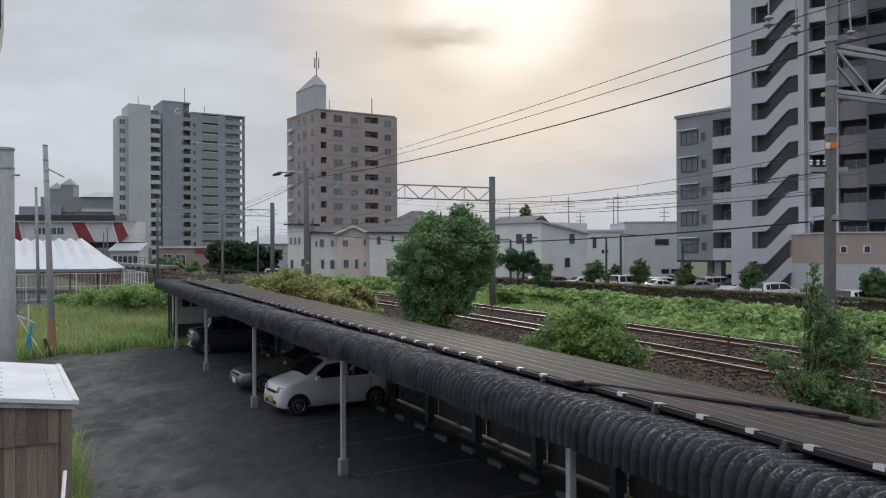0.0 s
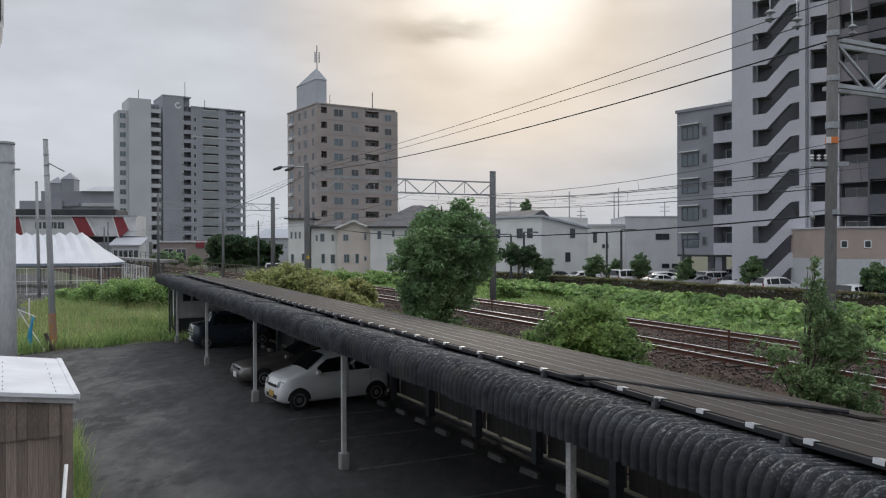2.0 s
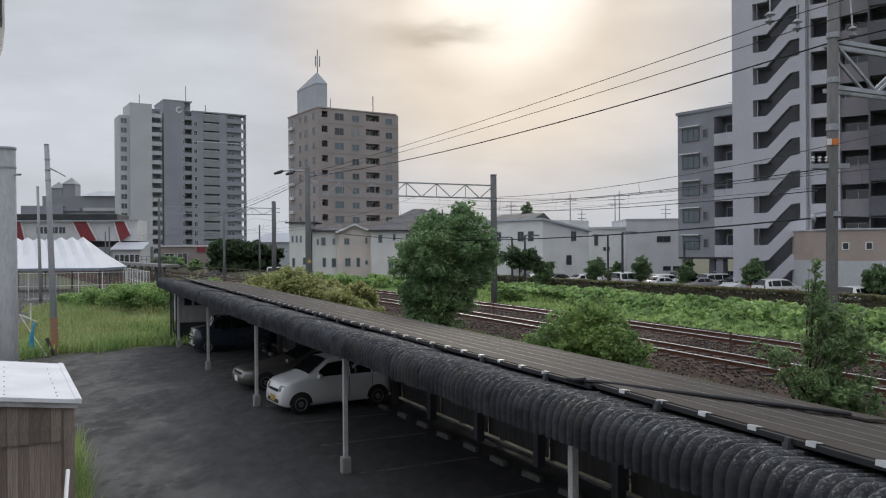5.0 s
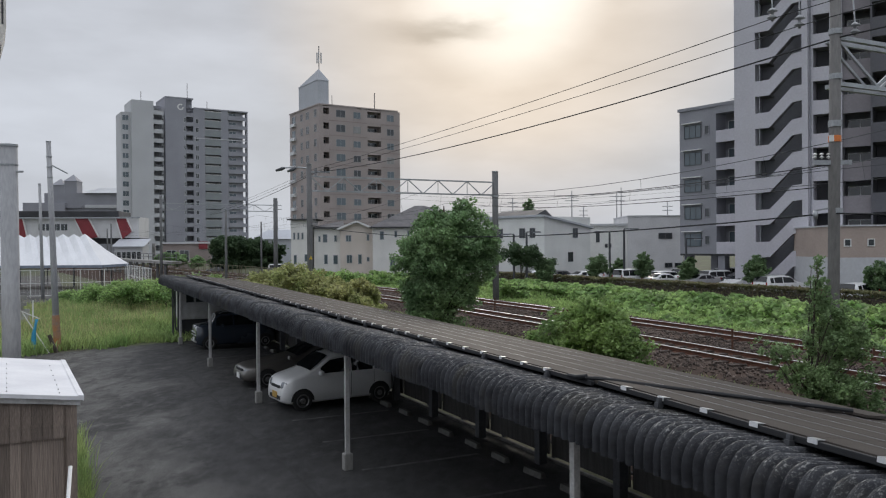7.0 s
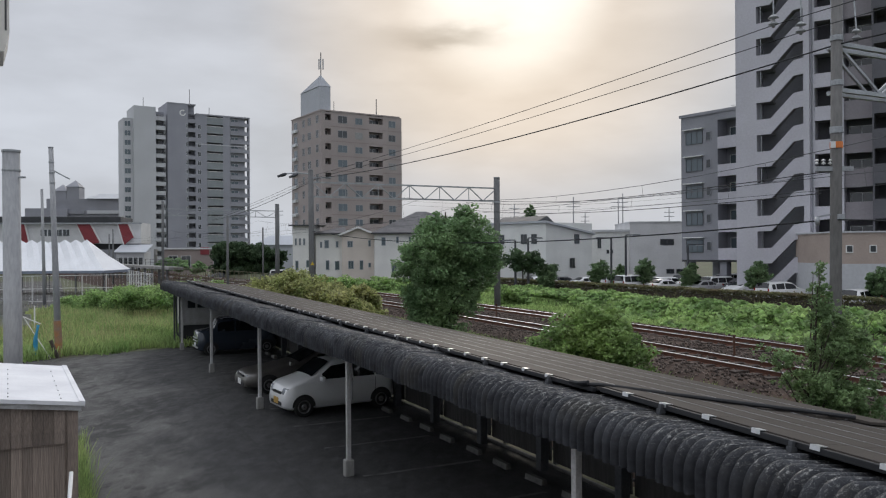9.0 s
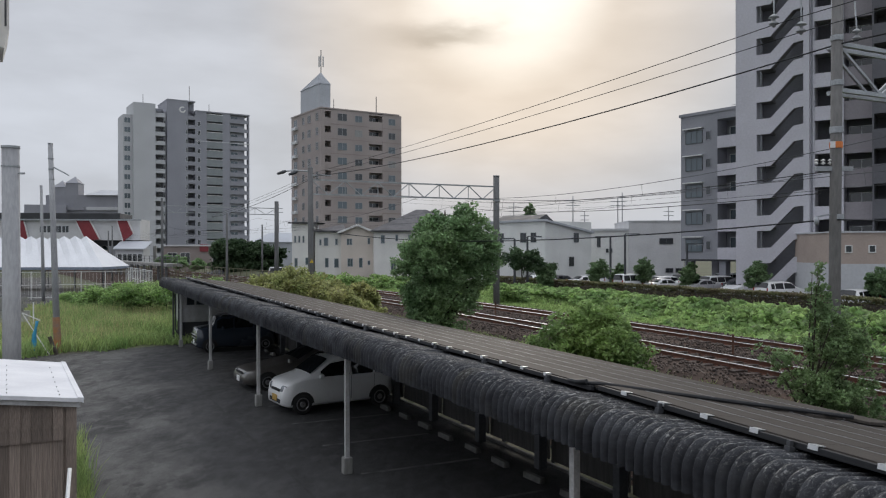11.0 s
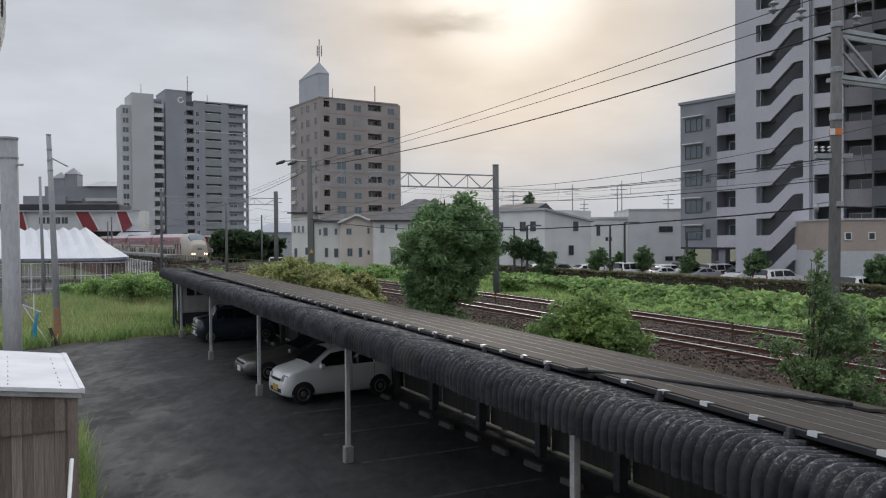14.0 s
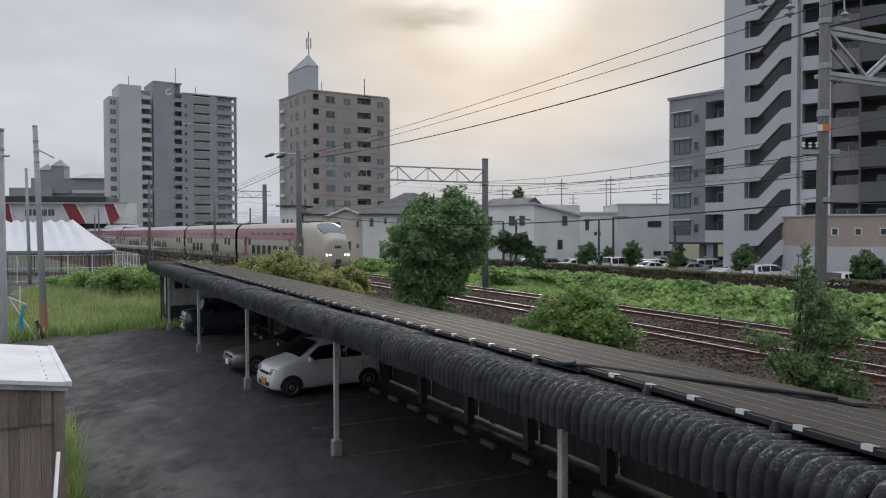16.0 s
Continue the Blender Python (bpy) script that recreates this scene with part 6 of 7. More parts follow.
def grey_tower():
    e = thing("apartment_tower", "tall dark grey apartment tower with a lighter wing", "apartment building", Matrix.Translation((-86.5, 245, 0)) @ Matrix.Rotation(radians(32), 4, "Z"))
    sh, n = 2.88, 16
    part("wall", Geo().box(8.5, 24.7, 1.6, 15, 0, 48.0), M_TILEGREY, e)
    part("core", Geo().box(0, 6.3, 0, 13, 0, 50.8), M_TILEGREY, e)
    part("core_side", Geo().box(6.3, 8.5, 1.6, 13, 0, 50.8), M_TILEGREY, e)
    part("core_cap", Geo().box(-0.08, 8.6, -0.08, 13.1, 50.8, 51.2), M_TILEGREY, e)
    for a, b in ((8.5, 12.2), (17.2, 19.6)):
        part("front_wall", Geo().box(a, b, 0, 1.6, 0, 48.0), M_TILEGREY, e)
    part("parapet_cap", Geo().box(8.7, 26.1, -0.1, 15.1, 48.0, 48.4), M_TILEGREY, e)
    part("band_course", Geo().box(8.6, 26.1, -0.12, -0.002, 38.6, 38.9), M_TILELIGHT, e)
    gallery(e, 12.2, 17.2, 2.2, 16, sh, 1.6, 2.05, M_BALUSTRADE, M_TILELIGHT, M_TILELIGHT, M_WHITE)
    gallery(e, 19.6, 24.6, 2.2, 16, sh, 0.8, 1.2, M_TILEGREY, M_TILELIGHT, M_TILEGREY)
    part("corner_pier", Geo().box(25.6, 26, 0, 1.6, 0, 48), M_TILEGREY, e)
    for k in range(16):
        part("corner_parapet", Geo().box(24.6, 25.6, -0.08, 0.07, 2.05 + k * sh, 3.2 + k * sh), M_TILEGREY, e)
    gallery(e, 6.3, 8.5, 2.2, 16, sh, 1.6, 1.1, M_TILEGREY, M_TILELIGHT, M_TILEGREY, doors=False)
    for k in range(15):
        z = 2.6 + sh * k
        facade_window(e, pose(5.6, -0.003, z + 0.6), 0.6, 1.4)
        facade_window(e, pose(9.2, -0.003, z + 0.5), 1.0, 1.5)
    lw = part("wing", Geo().box(-10.0, -3.6, -0.5, 11, 0, 49.2), M_TILELIGHT, e, "light grey rendered wing")
    part("wing_step", Geo().box(-12.7, -10.0, 1.2, 10, 0, 45.5), M_TILELIGHT, e)
    part("link", Geo().box(-3.6, 0, 2.2, 11, 0, 47.5), M_TILELIGHT, e)
    gallery(e, -3.6, -0.7, 2.2, 16, sh, 2.2, 1.1, M_TILELIGHT, M_TILELIGHT, M_MIDGREY, doors=False)
    for k in range(15):
        z = 2.6 + sh * k
        facade_window(e, pose(-12.4, 1.197, z), 1.8, 1.7, M_GLASSBLUE, 1)
        facade_window(e, pose(-0.65, 2.19, z), 0.5, 1.6)
    arc = [[(4.6 + r * math.cos(a), y, 48.2 + r * math.sin(a)) for r, y in ((1.0, -0.003), (1.0, -0.1), (0.6, -0.1), (0.6, -0.003))] for a in (radians(50 + 19 * k) for k in range(17))]
    part("emblem", Geo().loft(arc), M_WHITE, e, "pale round emblem")
    for x, z0, h in ((8.2, 51, 6), (14.5, 48.4, 3.2), (-6, 49, 4.0)):
        part("aerial", Geo().tube([(x, 6, z0), (x, 6, z0 + h)], 0.09), M_STEEL, e)


def stair_tower():
    e = thing("apartment_block", "high lilac-grey apartment block with an open zigzag staircase", "apartment building", Matrix.Translation((26.1, 71.4, 0)) @ Matrix.Rotation(radians(-34), 4, "Z"))
    sh, n, top = 2.85, 10, E_TOP
    part("wall", Geo().box(0, 6.1, 2.6, 14, 0, top), M_LILAC, e)
    part("stair_pier", Geo().box(0, 1.78, 0, 2.6, 0, top), M_LILAC, e)
    part("stair_pier", Geo().box(5.62, 6.1, 0, 2.6, 0, top), M_LILAC, e)
    zs = [21.55 - sh * k for k in range(-6, 8)]
    for z in zs:
        # solid strip below each opening: flat, rising flight, flat
        lo = [(1.78, z), (2.95, z + 0.03), (4.85, z + 2.05), (5.62, z + 2.15)]
        up = [(x, zz - 1.36) for x, zz in lo]
        if z + 2.2 > top:
            continue
        g = Geo().loft([[(x, y, zz) for x, zz in lo] + [(x, y, zz) for x, zz in reversed(up)] for y in (0.0, 0.2)])
        part("stair_parapet", g, M_LILAC, e)
        fl = Geo().loft([[(x, y, zz - 1.0) for x, zz in lo] + [(x, y, zz - 1.2) for x, zz in reversed(lo)] for y in (0.2, 1.35)])
        part("stair_flight", fl, M_CONCRETE, e)
        part("landing", Geo().box(1.78, 2.9, 1.35, 2.6, z - 1.2, z - 1.0), M_CONCRETE, e)
        part("rail_post", Geo().beam((2.15, 0.1, z), (2.15, 0.1, z + 1.45), 0.05), M_GALV, e)
    part("stair_back", Geo().box(1.78, 5.62, 2.55, 2.598, 0, top), M_MIDGREY, e)
    # the balcony front
    part("wall", Geo().box(6.1, 24, 2.2, 14, 0, top), M_DARKTILE, e)
    part("pier", Geo().box(6.1, 6.45, 0.3, 2.2, 0, top), M_LILAC, e)
    part("pier", Geo().box(7.75, 8.7, 0.3, 2.2, 0, top), M_LILAC, e)
    for k in range(0, 14):
        z = 1.35 + sh * k
        if z + 2.8 > top:
            continue
        part("parapet", Geo().box(6.45, 7.75, 0.35, 0.5, z - 0.25, z + 0.95), M_LILAC, e)
        part("slab", Geo().box(6.45, 7.75, 0.5, 2.2, z - 0.2, z), M_CONCRETE, e)
        part("parapet", Geo().box(8.7, 11.0, 0.6, 0.75, z - 0.35, z + 1.25), M_LILACDARK, e)
        part("slab", Geo().box(8.7, 11.0, 0.75, 2.2, z - 0.2, z), M_CONCRETE, e)
        part("dark_parapet", Geo().box(11.0, 24, -0.9, -0.75, z - 0.25, z + 1.35), M_DARKTILE, e, "dark tiled balcony front")
        part("slab", Geo().box(11.0, 24, -0.75, 2.2, z - 0.2, z), M_CONCRETE, e)
        facade_window(e, pose(8.9, 2.197, z + 0.03), 1.9, 2.1, M_GLASS, 1)
        for x in (12.0, 15.5, 19.0):
            facade_window(e, pose(x, 2.197, z + 0.03), 2.4, 2.1, M_GLASS, 1)
    part("divider", Geo().box(10.95, 11.08, -0.92, 2.2, 0, top), M_DARKTILE, e)
    part("coping", Geo().box(-0.1, 24.1, -0.1, 14.1, top, top + 0.3), M_LILAC, e)
    part("drain_pipe", Geo().tube([(6.28, 0.22, 0), (6.28, 0.22, top)], 0.06), M_MIDGREY, e)


def mid_block():
    e = thing("apartment_block", "six-storey blue-grey apartment block over a pillared car park", "apartment building", Matrix.Translation((24.9, 84, 0)) @ Matrix.Rotation(radians(-54), 4, "Z"))
    sh, top = 2.82, 18.25
    part("wall", Geo().box(0, 4.3, 0, 12, 3.3, top), M_MIDGREY, e)
    part("wall", Geo().box(4.3, 16, 1.5, 12, 3.3, top), M_MIDGREY, e)
    part("coping", Geo().box(-0.15, 16, -0.15, 12, top, top + 0.3), M_MIDGREY, e)
    part("roof_bar", Geo().beam((5.0, 1.6, top + 0.8), (9, 1.6, top + 0.8), 0.05), M_GALV, e)
    part("soffit", Geo().box(0, 16, 0, 12, 3.1, 3.297), M_DARK, e)
    for x in (0.2, 4.4, 8.6):
        for y in (0.3, 5, 9.5):
            part("pillar", Geo().box(x, x + 0.8, y, y + 0.8, 0, 3.1), M_MIDGREY, e)
    part("car_park_wall", Geo().box(0, 16, 11, 11.4, 0, 3.1), M_DARK, e)
    for k in range(5):
        z = 3.3 + sh * k
        facade_window(e, pose(0.6, -0.003, z + 0.75), 2.1, 1.35, M_GLASSBLUE, 2, M_WINDARK)
        part("awning", Geo().box(0.4, 2.85, -0.35, -0.003, z + 2.26, z + 2.36), M_WHITE, e)
        facade_window(e, pose(3.1, -0.003, z + 0.95), 0.6, 0.95, M_GLASS, 0, M_MIDGREY)
    gallery(e, 4.5, 9.0, 3.45, 5, sh, 1.5, 1.05, M_LILAC, M_CONCRETE, M_MIDGREY)
    part("pier", Geo().box(4.3, 4.5, -0.05, 1.5, 3.3, top), M_MIDGREY, e)
    part("top_beam", Geo().box(4.5, 16, -0.08, 1.5, top - 0.75, top), M_MIDGREY, e)


def house(name, label, at, deg, w, d, eave, ridge, wall, roof, wins, hip=True):
    e = thing(name, label, "house", Matrix.Translation((*at, 0)) @ Matrix.Rotation(radians(deg), 4, "Z"))
    part("wall", Geo().box(0, w, 0, d, 0, eave), wall, e)
    o = 0.5
    if hip:
        g = Geo().add([(-o, -o, eave), (w + o, -o, eave), (w + o, d + o, eave), (-o, d + o, eave), (d * .45, d / 2, ridge), (max(w - d * .45, d * .46), d / 2, ridge)], [(0, 1, 5, 4), (1, 2, 5), (2, 3, 4, 5), (3, 0, 4)])
    else:
        g = Geo().loft([[(-o, y, eave - 0.1), (w / 2, y, ridge), (w + o, y, eave - 0.1), (w + o, y, eave - 0.28), (w / 2, y, ridge - 0.2), (-o, y, eave - 0.28)] for y in (-o, d + o)])
        part("gable", Geo().loft([[(0, y, eave), (w, y, eave), (w / 2, y, ridge - 0.25)] for y in (0.0, d)]), wall, e)
    part("roof", g, roof, e)
    part("fascia", Geo().box(-o, w + o, -o, -o + 0.12, eave - 0.16, eave + 0.02) if hip else Geo().beam((-o, -o - 0.03, eave - 0.2), (w / 2, -o - 0.03, ridge - 0.1), 0.06, 0.25).beam((w / 2, -o - 0.03, ridge - 0.1), (w + o, -o - 0.03, eave - 0.2), 0.06, 0.25), M_WHITE if not hip else M_DARKROOF, e)
    for x, z, ww, hh in wins:
        facade_window(e, pose(x + ww * 0.19, -0.003, z + hh * 0.25), round(ww * 0.62, 2), round(hh * 0.62, 2), M_GLASSBLUE, 1 if ww > 1 else 0, M_GALV)
    return e


def houses():
    house("house", "white two-storey house with a flat parapet roof", (-20.7, 106), 4, 2.8, 9, 8.0, 8.05, M_HOUSE, M_DARKROOF, [(0.2, 4.9, 0.45, 1.5), (0.75, 4.9, 0.45, 1.5), (1.3, 4.9, 0.45, 1.5), (2.0, 4.9, 0.7, 1.5), (1.6, 1.9, 0.9, 1.6), (0.2, 1.4, 0.7, 2.1)])
    house("house", "white two-storey house with a low dark roof", (-17.8, 107), 4, 3.6, 8, 6.9, 7.9, M_HOUSE, M_TILEROOF, [(0.5, 4.6, 0.5, 1.3), (1.0, 4.4, 1.0, 1.8), (2.6, 4.6, 0.6, 1.4), (1.2, 1.4, 0.8, 2.1), (2.4, 1.4, 1.0, 2.0)])
    house("house", "beige two-storey house with a low gabled roof", (-14.1, 106), 6, 4.3, 9, 6.75, 7.75, M_HOUSEBEIGE, M_TILEROOF, [(0.5, 4.6, 1.2, 1.4), (3.4, 4.7, 0.6, 1.4), (0.6, 1.6, 1.2, 1.8), (2.2, 1.4, 0.8, 2.1), (3.4, 2.0, 0.6, 1.0)], hip=False)
    house("house", "white two-storey house with a grey hipped roof", (-9.55, 104.5), 8, 14.0, 14.0, 6.85, 10.0, M_HOUSE, M_TILEROOF, [(0.7, 4.7, 0.9, 1.8), (2.7, 5.1, 0.6, 1.4), (4.4, 5.1, 0.6, 1.4), (2.0, 1.0, 1.1, 2.1), (3.4, 2.9, 0.6, 0.8)])
    e = thing("workshop", "pale grey workshop with a shallow gabled roof", "building", Matrix.Translation((12.0, 96, 0)) @ Matrix.Rotation(radians(40), 4, "Z"))
    part("wall", Geo().box(0, 8.6, 0, 12, 0, 7.8), M_FACTORY, e)
    part("roof", Geo().add([(-0.3, -0.3, 8.0), (8.9, -0.3, 6.6), (8.9, 12.3, 6.6), (-0.3, 12.3, 8.0), (-0.3, -0.3, 7.75), (8.9, -0.3, 6.35), (8.9, 12.3, 6.35), (-0.3, 12.3, 7.75)], [(0, 1, 2, 3), (7, 6, 5, 4), (0, 4, 5, 1), (1, 5, 6, 2), (2, 6, 7, 3), (3, 7, 4, 0)]), M_TURRET, e)
    for x, z in ((5.2, 5.2), (4.3, 2.2)):
        facade_window(e, pose(x, -0.003, z), 0.9, 1.2, M_GLASS, 1, M_STEEL)
    left = Matrix.Rotation(radians(-90), 4, "Z")
    for y, z, w in ((8.8, 5.2, 1.6), (4.2, 5.2, 1.0), (2.4, 5.2, 0.9), (3.0, 2.6, 0.8)):
        facade_window(e, Matrix.Translation((-0.003, y, z)) @ left, w, 1.2, M_GLASS, 1, M_STEEL)
    part("porch_roof", Geo().box(-3.5, -0.02, 1.5, 5, 2.9, 3.05), M_DARKROOF, e)
    part("monitor", Geo().add([(1, 3, 7.8), (6, 3, 7.1), (6, 11, 7.1), (1, 11, 7.8), (3.5, 3, 8.8), (3.5, 11, 8.8)], [(0, 1, 4), (1, 2, 5, 4), (2, 3, 5), (3, 0, 4, 5)]), M_DARKROOF, e)
    f = thing("workshop", "blue-grey flat-roofed workshop beside the car park", "building", Matrix.Translation((18.6, 106, 0)) @ Matrix.Rotation(radians(-3), 4, "Z"))
    part("wall", Geo().box(0, 5.8, 0.5, 12, 0, 6.8), M_FACTORY, f)
    part("wall", Geo().box(5.8, 13.0, 0, 12, 0, 8.0), M_STATION, f)
    part("coping", Geo().box(-0.3, 5.8, 0.3, 12, 6.8, 7.1), M_TILELIGHT, f)
    part("coping", Geo().box(5.7, 13.1, -0.1, 12, 8.0, 8.15), M_TILELIGHT, f)
    for x, z, w, h, y in ((1.6, 4.6, 0.5, 1.5, .5), (2.8, 3.9, 0.35, 0.5, .5), (3.3, 3.9, 0.35, 0.5, .5), (9.8, 5.0, 1.8, 0.8, 0), (10.6, 1.2, 1.0, 0.6, 0), (11.9, 1.2, 1.0, 0.6, 0)):
        facade_window(f, pose(x, y - 0.003, z), w, h, M_GLASS, 1, M_STEEL)
    g = thing("shop_building", "low beige rendered building with small square windows", "building", Matrix.Translation((30.3, 61, 0)) @ Matrix.Rotation(radians(-4), 4, "Z"))
    part("wall", Geo().box(-0.5, 9, 0, 8, 3.2, 5.6), M_BEIGE, g)
    part("lower_wall", Geo().box(-0.5, 9, -0.03, 8, 0, 3.2), M_TILELIGHT, g)
    part("coping", Geo().box(-0.6, 9.1, -0.1, 8.1, 5.6, 5.72), M_TILELIGHT, g)
    for x in (0.35, 2.1, 4.0):
        facade_window(g, pose(x, -0.003, 4.05), 0.55, 0.6, M_GLASS, 0, M_WHITE)
    part("downpipe", Geo().tube([(3.4, -0.1, 0), (3.4, -0.1, 3.2)], 0.06), M_WHITE, g)
    far = thing("apartment_block", "distant grey apartment block with two hipped roof turrets", "apartment building", pose(-138, 258, 0, 0, 0, 8))
    part("wall", Geo().box(0, 13, 0, 14, 0, 19.2), M_TILEGREY, far)
    part("wall", Geo().box(6, 32, 2, 14, 0, 22.5), M_MIDGREY, far)
    for k in range(4):
        part("balcony", Geo().box(19, 32, 1.2, 2, 8.5 + 3.0 * k, 9.6 + 3.0 * k), M_TILELIGHT, far)
        part("balcony", Geo().box(6, 18, 1.2, 2, 8.5 + 3.0 * k, 9.6 + 3.0 * k), M_MIDGREY, far)
    for x, h in ((8.0, 27.6), (12.0, 29.0)):
        part("turret", Geo().box(x, x + 3.9, 3, 9, 22.5, h - 2.4), M_MIDGREY, far)
        part("turret_roof", Geo().add([(x - .2, 2.8, h - 2.4), (x + 4.1, 2.8, h - 2.4), (x + 4.1, 9.2, h - 2.4), (x - .2, 9.2, h - 2.4), (x + 2, 6, h)], [(0, 1, 4), (1, 2, 4), (2, 3, 4), (3, 0, 4)]), M_MIDGREY, far)
    part("flat_roof", Geo().add([(18.6, 1.0, 22.5), (32.4, 1.0, 22.5), (32.4, 14, 22.5), (18.6, 14, 22.5), (22, 6, 24.4), (29, 6, 24.4)], [(0, 1, 5, 4), (1, 2, 5), (2, 3, 4, 5), (3, 0, 4)]), M_TILELIGHT, far)


def station():
    e = thing("station", "white raised station hall with slanted dark red panels", "station", pose(-91.5, 166, 0, 0, 0, 8))
    part("hall", Geo().box(-4, 26, 0, 9, 6.4, 10.9), M_STATION, e)
    part("roof", Geo().box(-4.6, 22, -0.6, 9.6, 10.9, 12.2), M_DARKROOF, e, bevel=0.15)
    part("gutter", Geo().box(-4.6, 26.4, -0.8, -0.602, 10.55, 10.9), M_GALV, e)
    for x, lean, w in ((0.0, 0.9, 2.5), (13.0, 2.1, 2.6), (21.4, 1.3, 1.9)):
        g = Geo().loft([[(x, y, 10.8), (x + w, y, 10.8), (x + w + lean, y, 6.6 if x < 20 else 7.8), (x + lean, y, 6.2)] for y in (-0.5, -0.04)])
        part("red_panel", g, M_REDPANEL, e, "slanted dark red panel with a white edge")
        part("panel_edge", Geo().beam((x + w + 0.1, -0.3, 10.8), (x + w + lean + 0.1, -0.3, 6.6 if x < 20 else 7.8), 0.3), M_WHITE, e)
        part("panel_edge", Geo().beam((x - 0.15, -0.3, 10.8), (x + lean - 0.15, -0.3, 6.2), 0.3), M_WHITE, e)
    for k in range(4):
        facade_window(e, pose(5.6 + 1.5 * k, -0.003, 8.0), 1.4, 1.5, M_GLASS, 1)
    part("under_hall", Geo().box(-4, 26, 1, 9, 5.2, 6.4), M_DARK, e)
    for x in (-3, 4, 24, 28):
        part("column", Geo().box(x, x + 0.6, 3, 3.6, 0, 5.2), M_CONCRETE, e)
    part("stair_hall", Geo().box(22.5, 28, -6, 0, 1.0, 4.6), M_TILELIGHT, e)
    part("stair_roof", Geo().add([(22, -6.4, 4.6), (28.5, -6.4, 4.6), (28.5, 0, 6.2), (22, 0, 6.2), (22, -6.4, 4.4), (28.5, -6.4, 4.4), (28.5, 0, 6.0), (22, 0, 6.0)], [(0, 1, 2, 3), (7, 6, 5, 4), (0, 4, 5, 1), (1, 5, 6, 2), (2, 6, 7, 3), (3, 7, 4, 0)]), M_TURRET, e)
    for k in range(5):
        facade_window(e, pose(22.9 + 1.0 * k, -6.003, 1.9), 0.9, 1.6, M_GLASS, 0)
    s = thing("shop_building", "low grey-roofed shop near the station with a red sign", "building", pose(-53.8, 150, 0, 0, 0, 6))
    part("wall", Geo().box(0, 11.5, 0, 6, 0, 5.0), M_TILEBAND, s)
    part("roof", Geo().box(-0.3, 11.8, -0.3, 6.3, 5.0, 5.3), M_STATION, s)
    part("sign", Geo().box(6.8, 8.4, -0.2, -0.02, 4.0, 5.4), M_REDPANEL, s)
    for x in (0.8, 3.2, 9.2):
        facade_window(s, pose(x, -0.003, 1.6), 1.8, 2.2, M_GLASS, 1)
    m = thing("shop_building", "pale low house beyond the station road", "building", pose(-32, 132, 0, 0, 0, 6))
    part("wall", Geo().box(0, 9, 0, 6, 0, 5.6), M_TURRET, m)
    part("roof", Geo().add([(-.4, -.4, 5.6), (9.4, -.4, 5.6), (9.4, 6.4, 5.6), (-.4, 6.4, 5.6), (2, 3, 7.2), (7, 3, 7.2)], [(0, 1, 5, 4), (1, 2, 5), (2, 3, 4, 5), (3, 0, 4)]), M_TURRET, m)


def platform():
    """A narrow concrete way on posts beside the track, towards the station."""
    e = thing("platform", "long narrow concrete platform on posts beside the track", "platform")
    box = [[track(s, q, z) for q, z in ((-7.4, 2.45), (-5.7, 2.45), (-5.7, 2.75), (-7.4, 2.75))] for s in range(80, 176, 4)]
    part("slab", Geo().loft(box), M_CONCRETE, e, "weathered grey concrete slab")
    for s in range(82, 174, 4):
        p = track(s, -7.1)
        part("post", Geo().box(p.x - 0.12, p.x + 0.12, p.y - 0.12, p.y + 0.12, 0, 2.45), M_MAST, e)
    for s in range(82, 170, 3):
        p = track(s, -5.85)
        part("rail_post", Geo().box(p.x - 0.03, p.x + 0.03, p.y - 0.03, p.y + 0.03, 2.75, 3.55), M_MAST, e)
    for z in (3.15, 3.55):
        part("handrail", Geo().tube([track(s, -5.85, z) for s in range(82, 170, 4)], 0.03, 6), M_MAST, e)


def lamps():
    for x, y, h, arm in ((8.2, 80, 5.6, 0.9), (6.9, 80, 5.4, -0.7), (17.6, 78, 5.8, 0.9), (17.0, 82, 5.6, -1.0), (23.4, 77, 4.8, 1.0)):
        e = thing("street_lamp", "slim dark lamp post with a flat arm over the car park", "street lamp", pose(x, y, 0), "lamps of the far car park")
        part("post", Geo().tube([(0, 0, 0), (0, 0, h)], [0.13, 0.10], 8), M_STEEL, e)
        part("arm", Geo().box(min(0, arm * 1.6), max(0, arm * 1.6), -0.05, 0.05, h, h + 0.1), M_STEEL, e)
        part("head", Geo().box(arm * 1.2 - 0.4, arm * 1.2 + 0.4, -0.15, 0.15, h - 0.06, h + 0.003), M_GALV, e)


E_TOP = 41.0
brown_tower()
grey_tower()
stair_tower()
mid_block()
houses()
station()
platform()
lamps()


# ---------------------------------------------------------------- the train
M_CREAM = material("cream_train_paint", (0.45, 0.405, 0.34), 0.4, 0, 0.08, 0.6, 12, 0.0, coat=0.3)
M_MAROON = material("maroon_train_paint", (0.27, 0.075, 0.095), 0.4, 0, 0.08, 0.6, 12, 0.0, coat=0.3)
# the pale sky reflection on the roof is put into this colour
M_TRAINROOF = material("roof_paint_with_sky_sheen", (0.50, 0.43, 0.43), 0.45, 0, 0.12, 0.8, 12, 0.0)
M_TRAINLAMP = glow("train_headlamp", (1.0, 0.78, 0.45), 6.0)

SECTION = [(1.36, 0.62), (1.45, 0.95), (1.47, 1.5), (1.465, 2.5), (1.43, 3.25), (1.33, 3.62), (1.08, 3.92), (0.6, 4.07), (0.0, 4.11)]


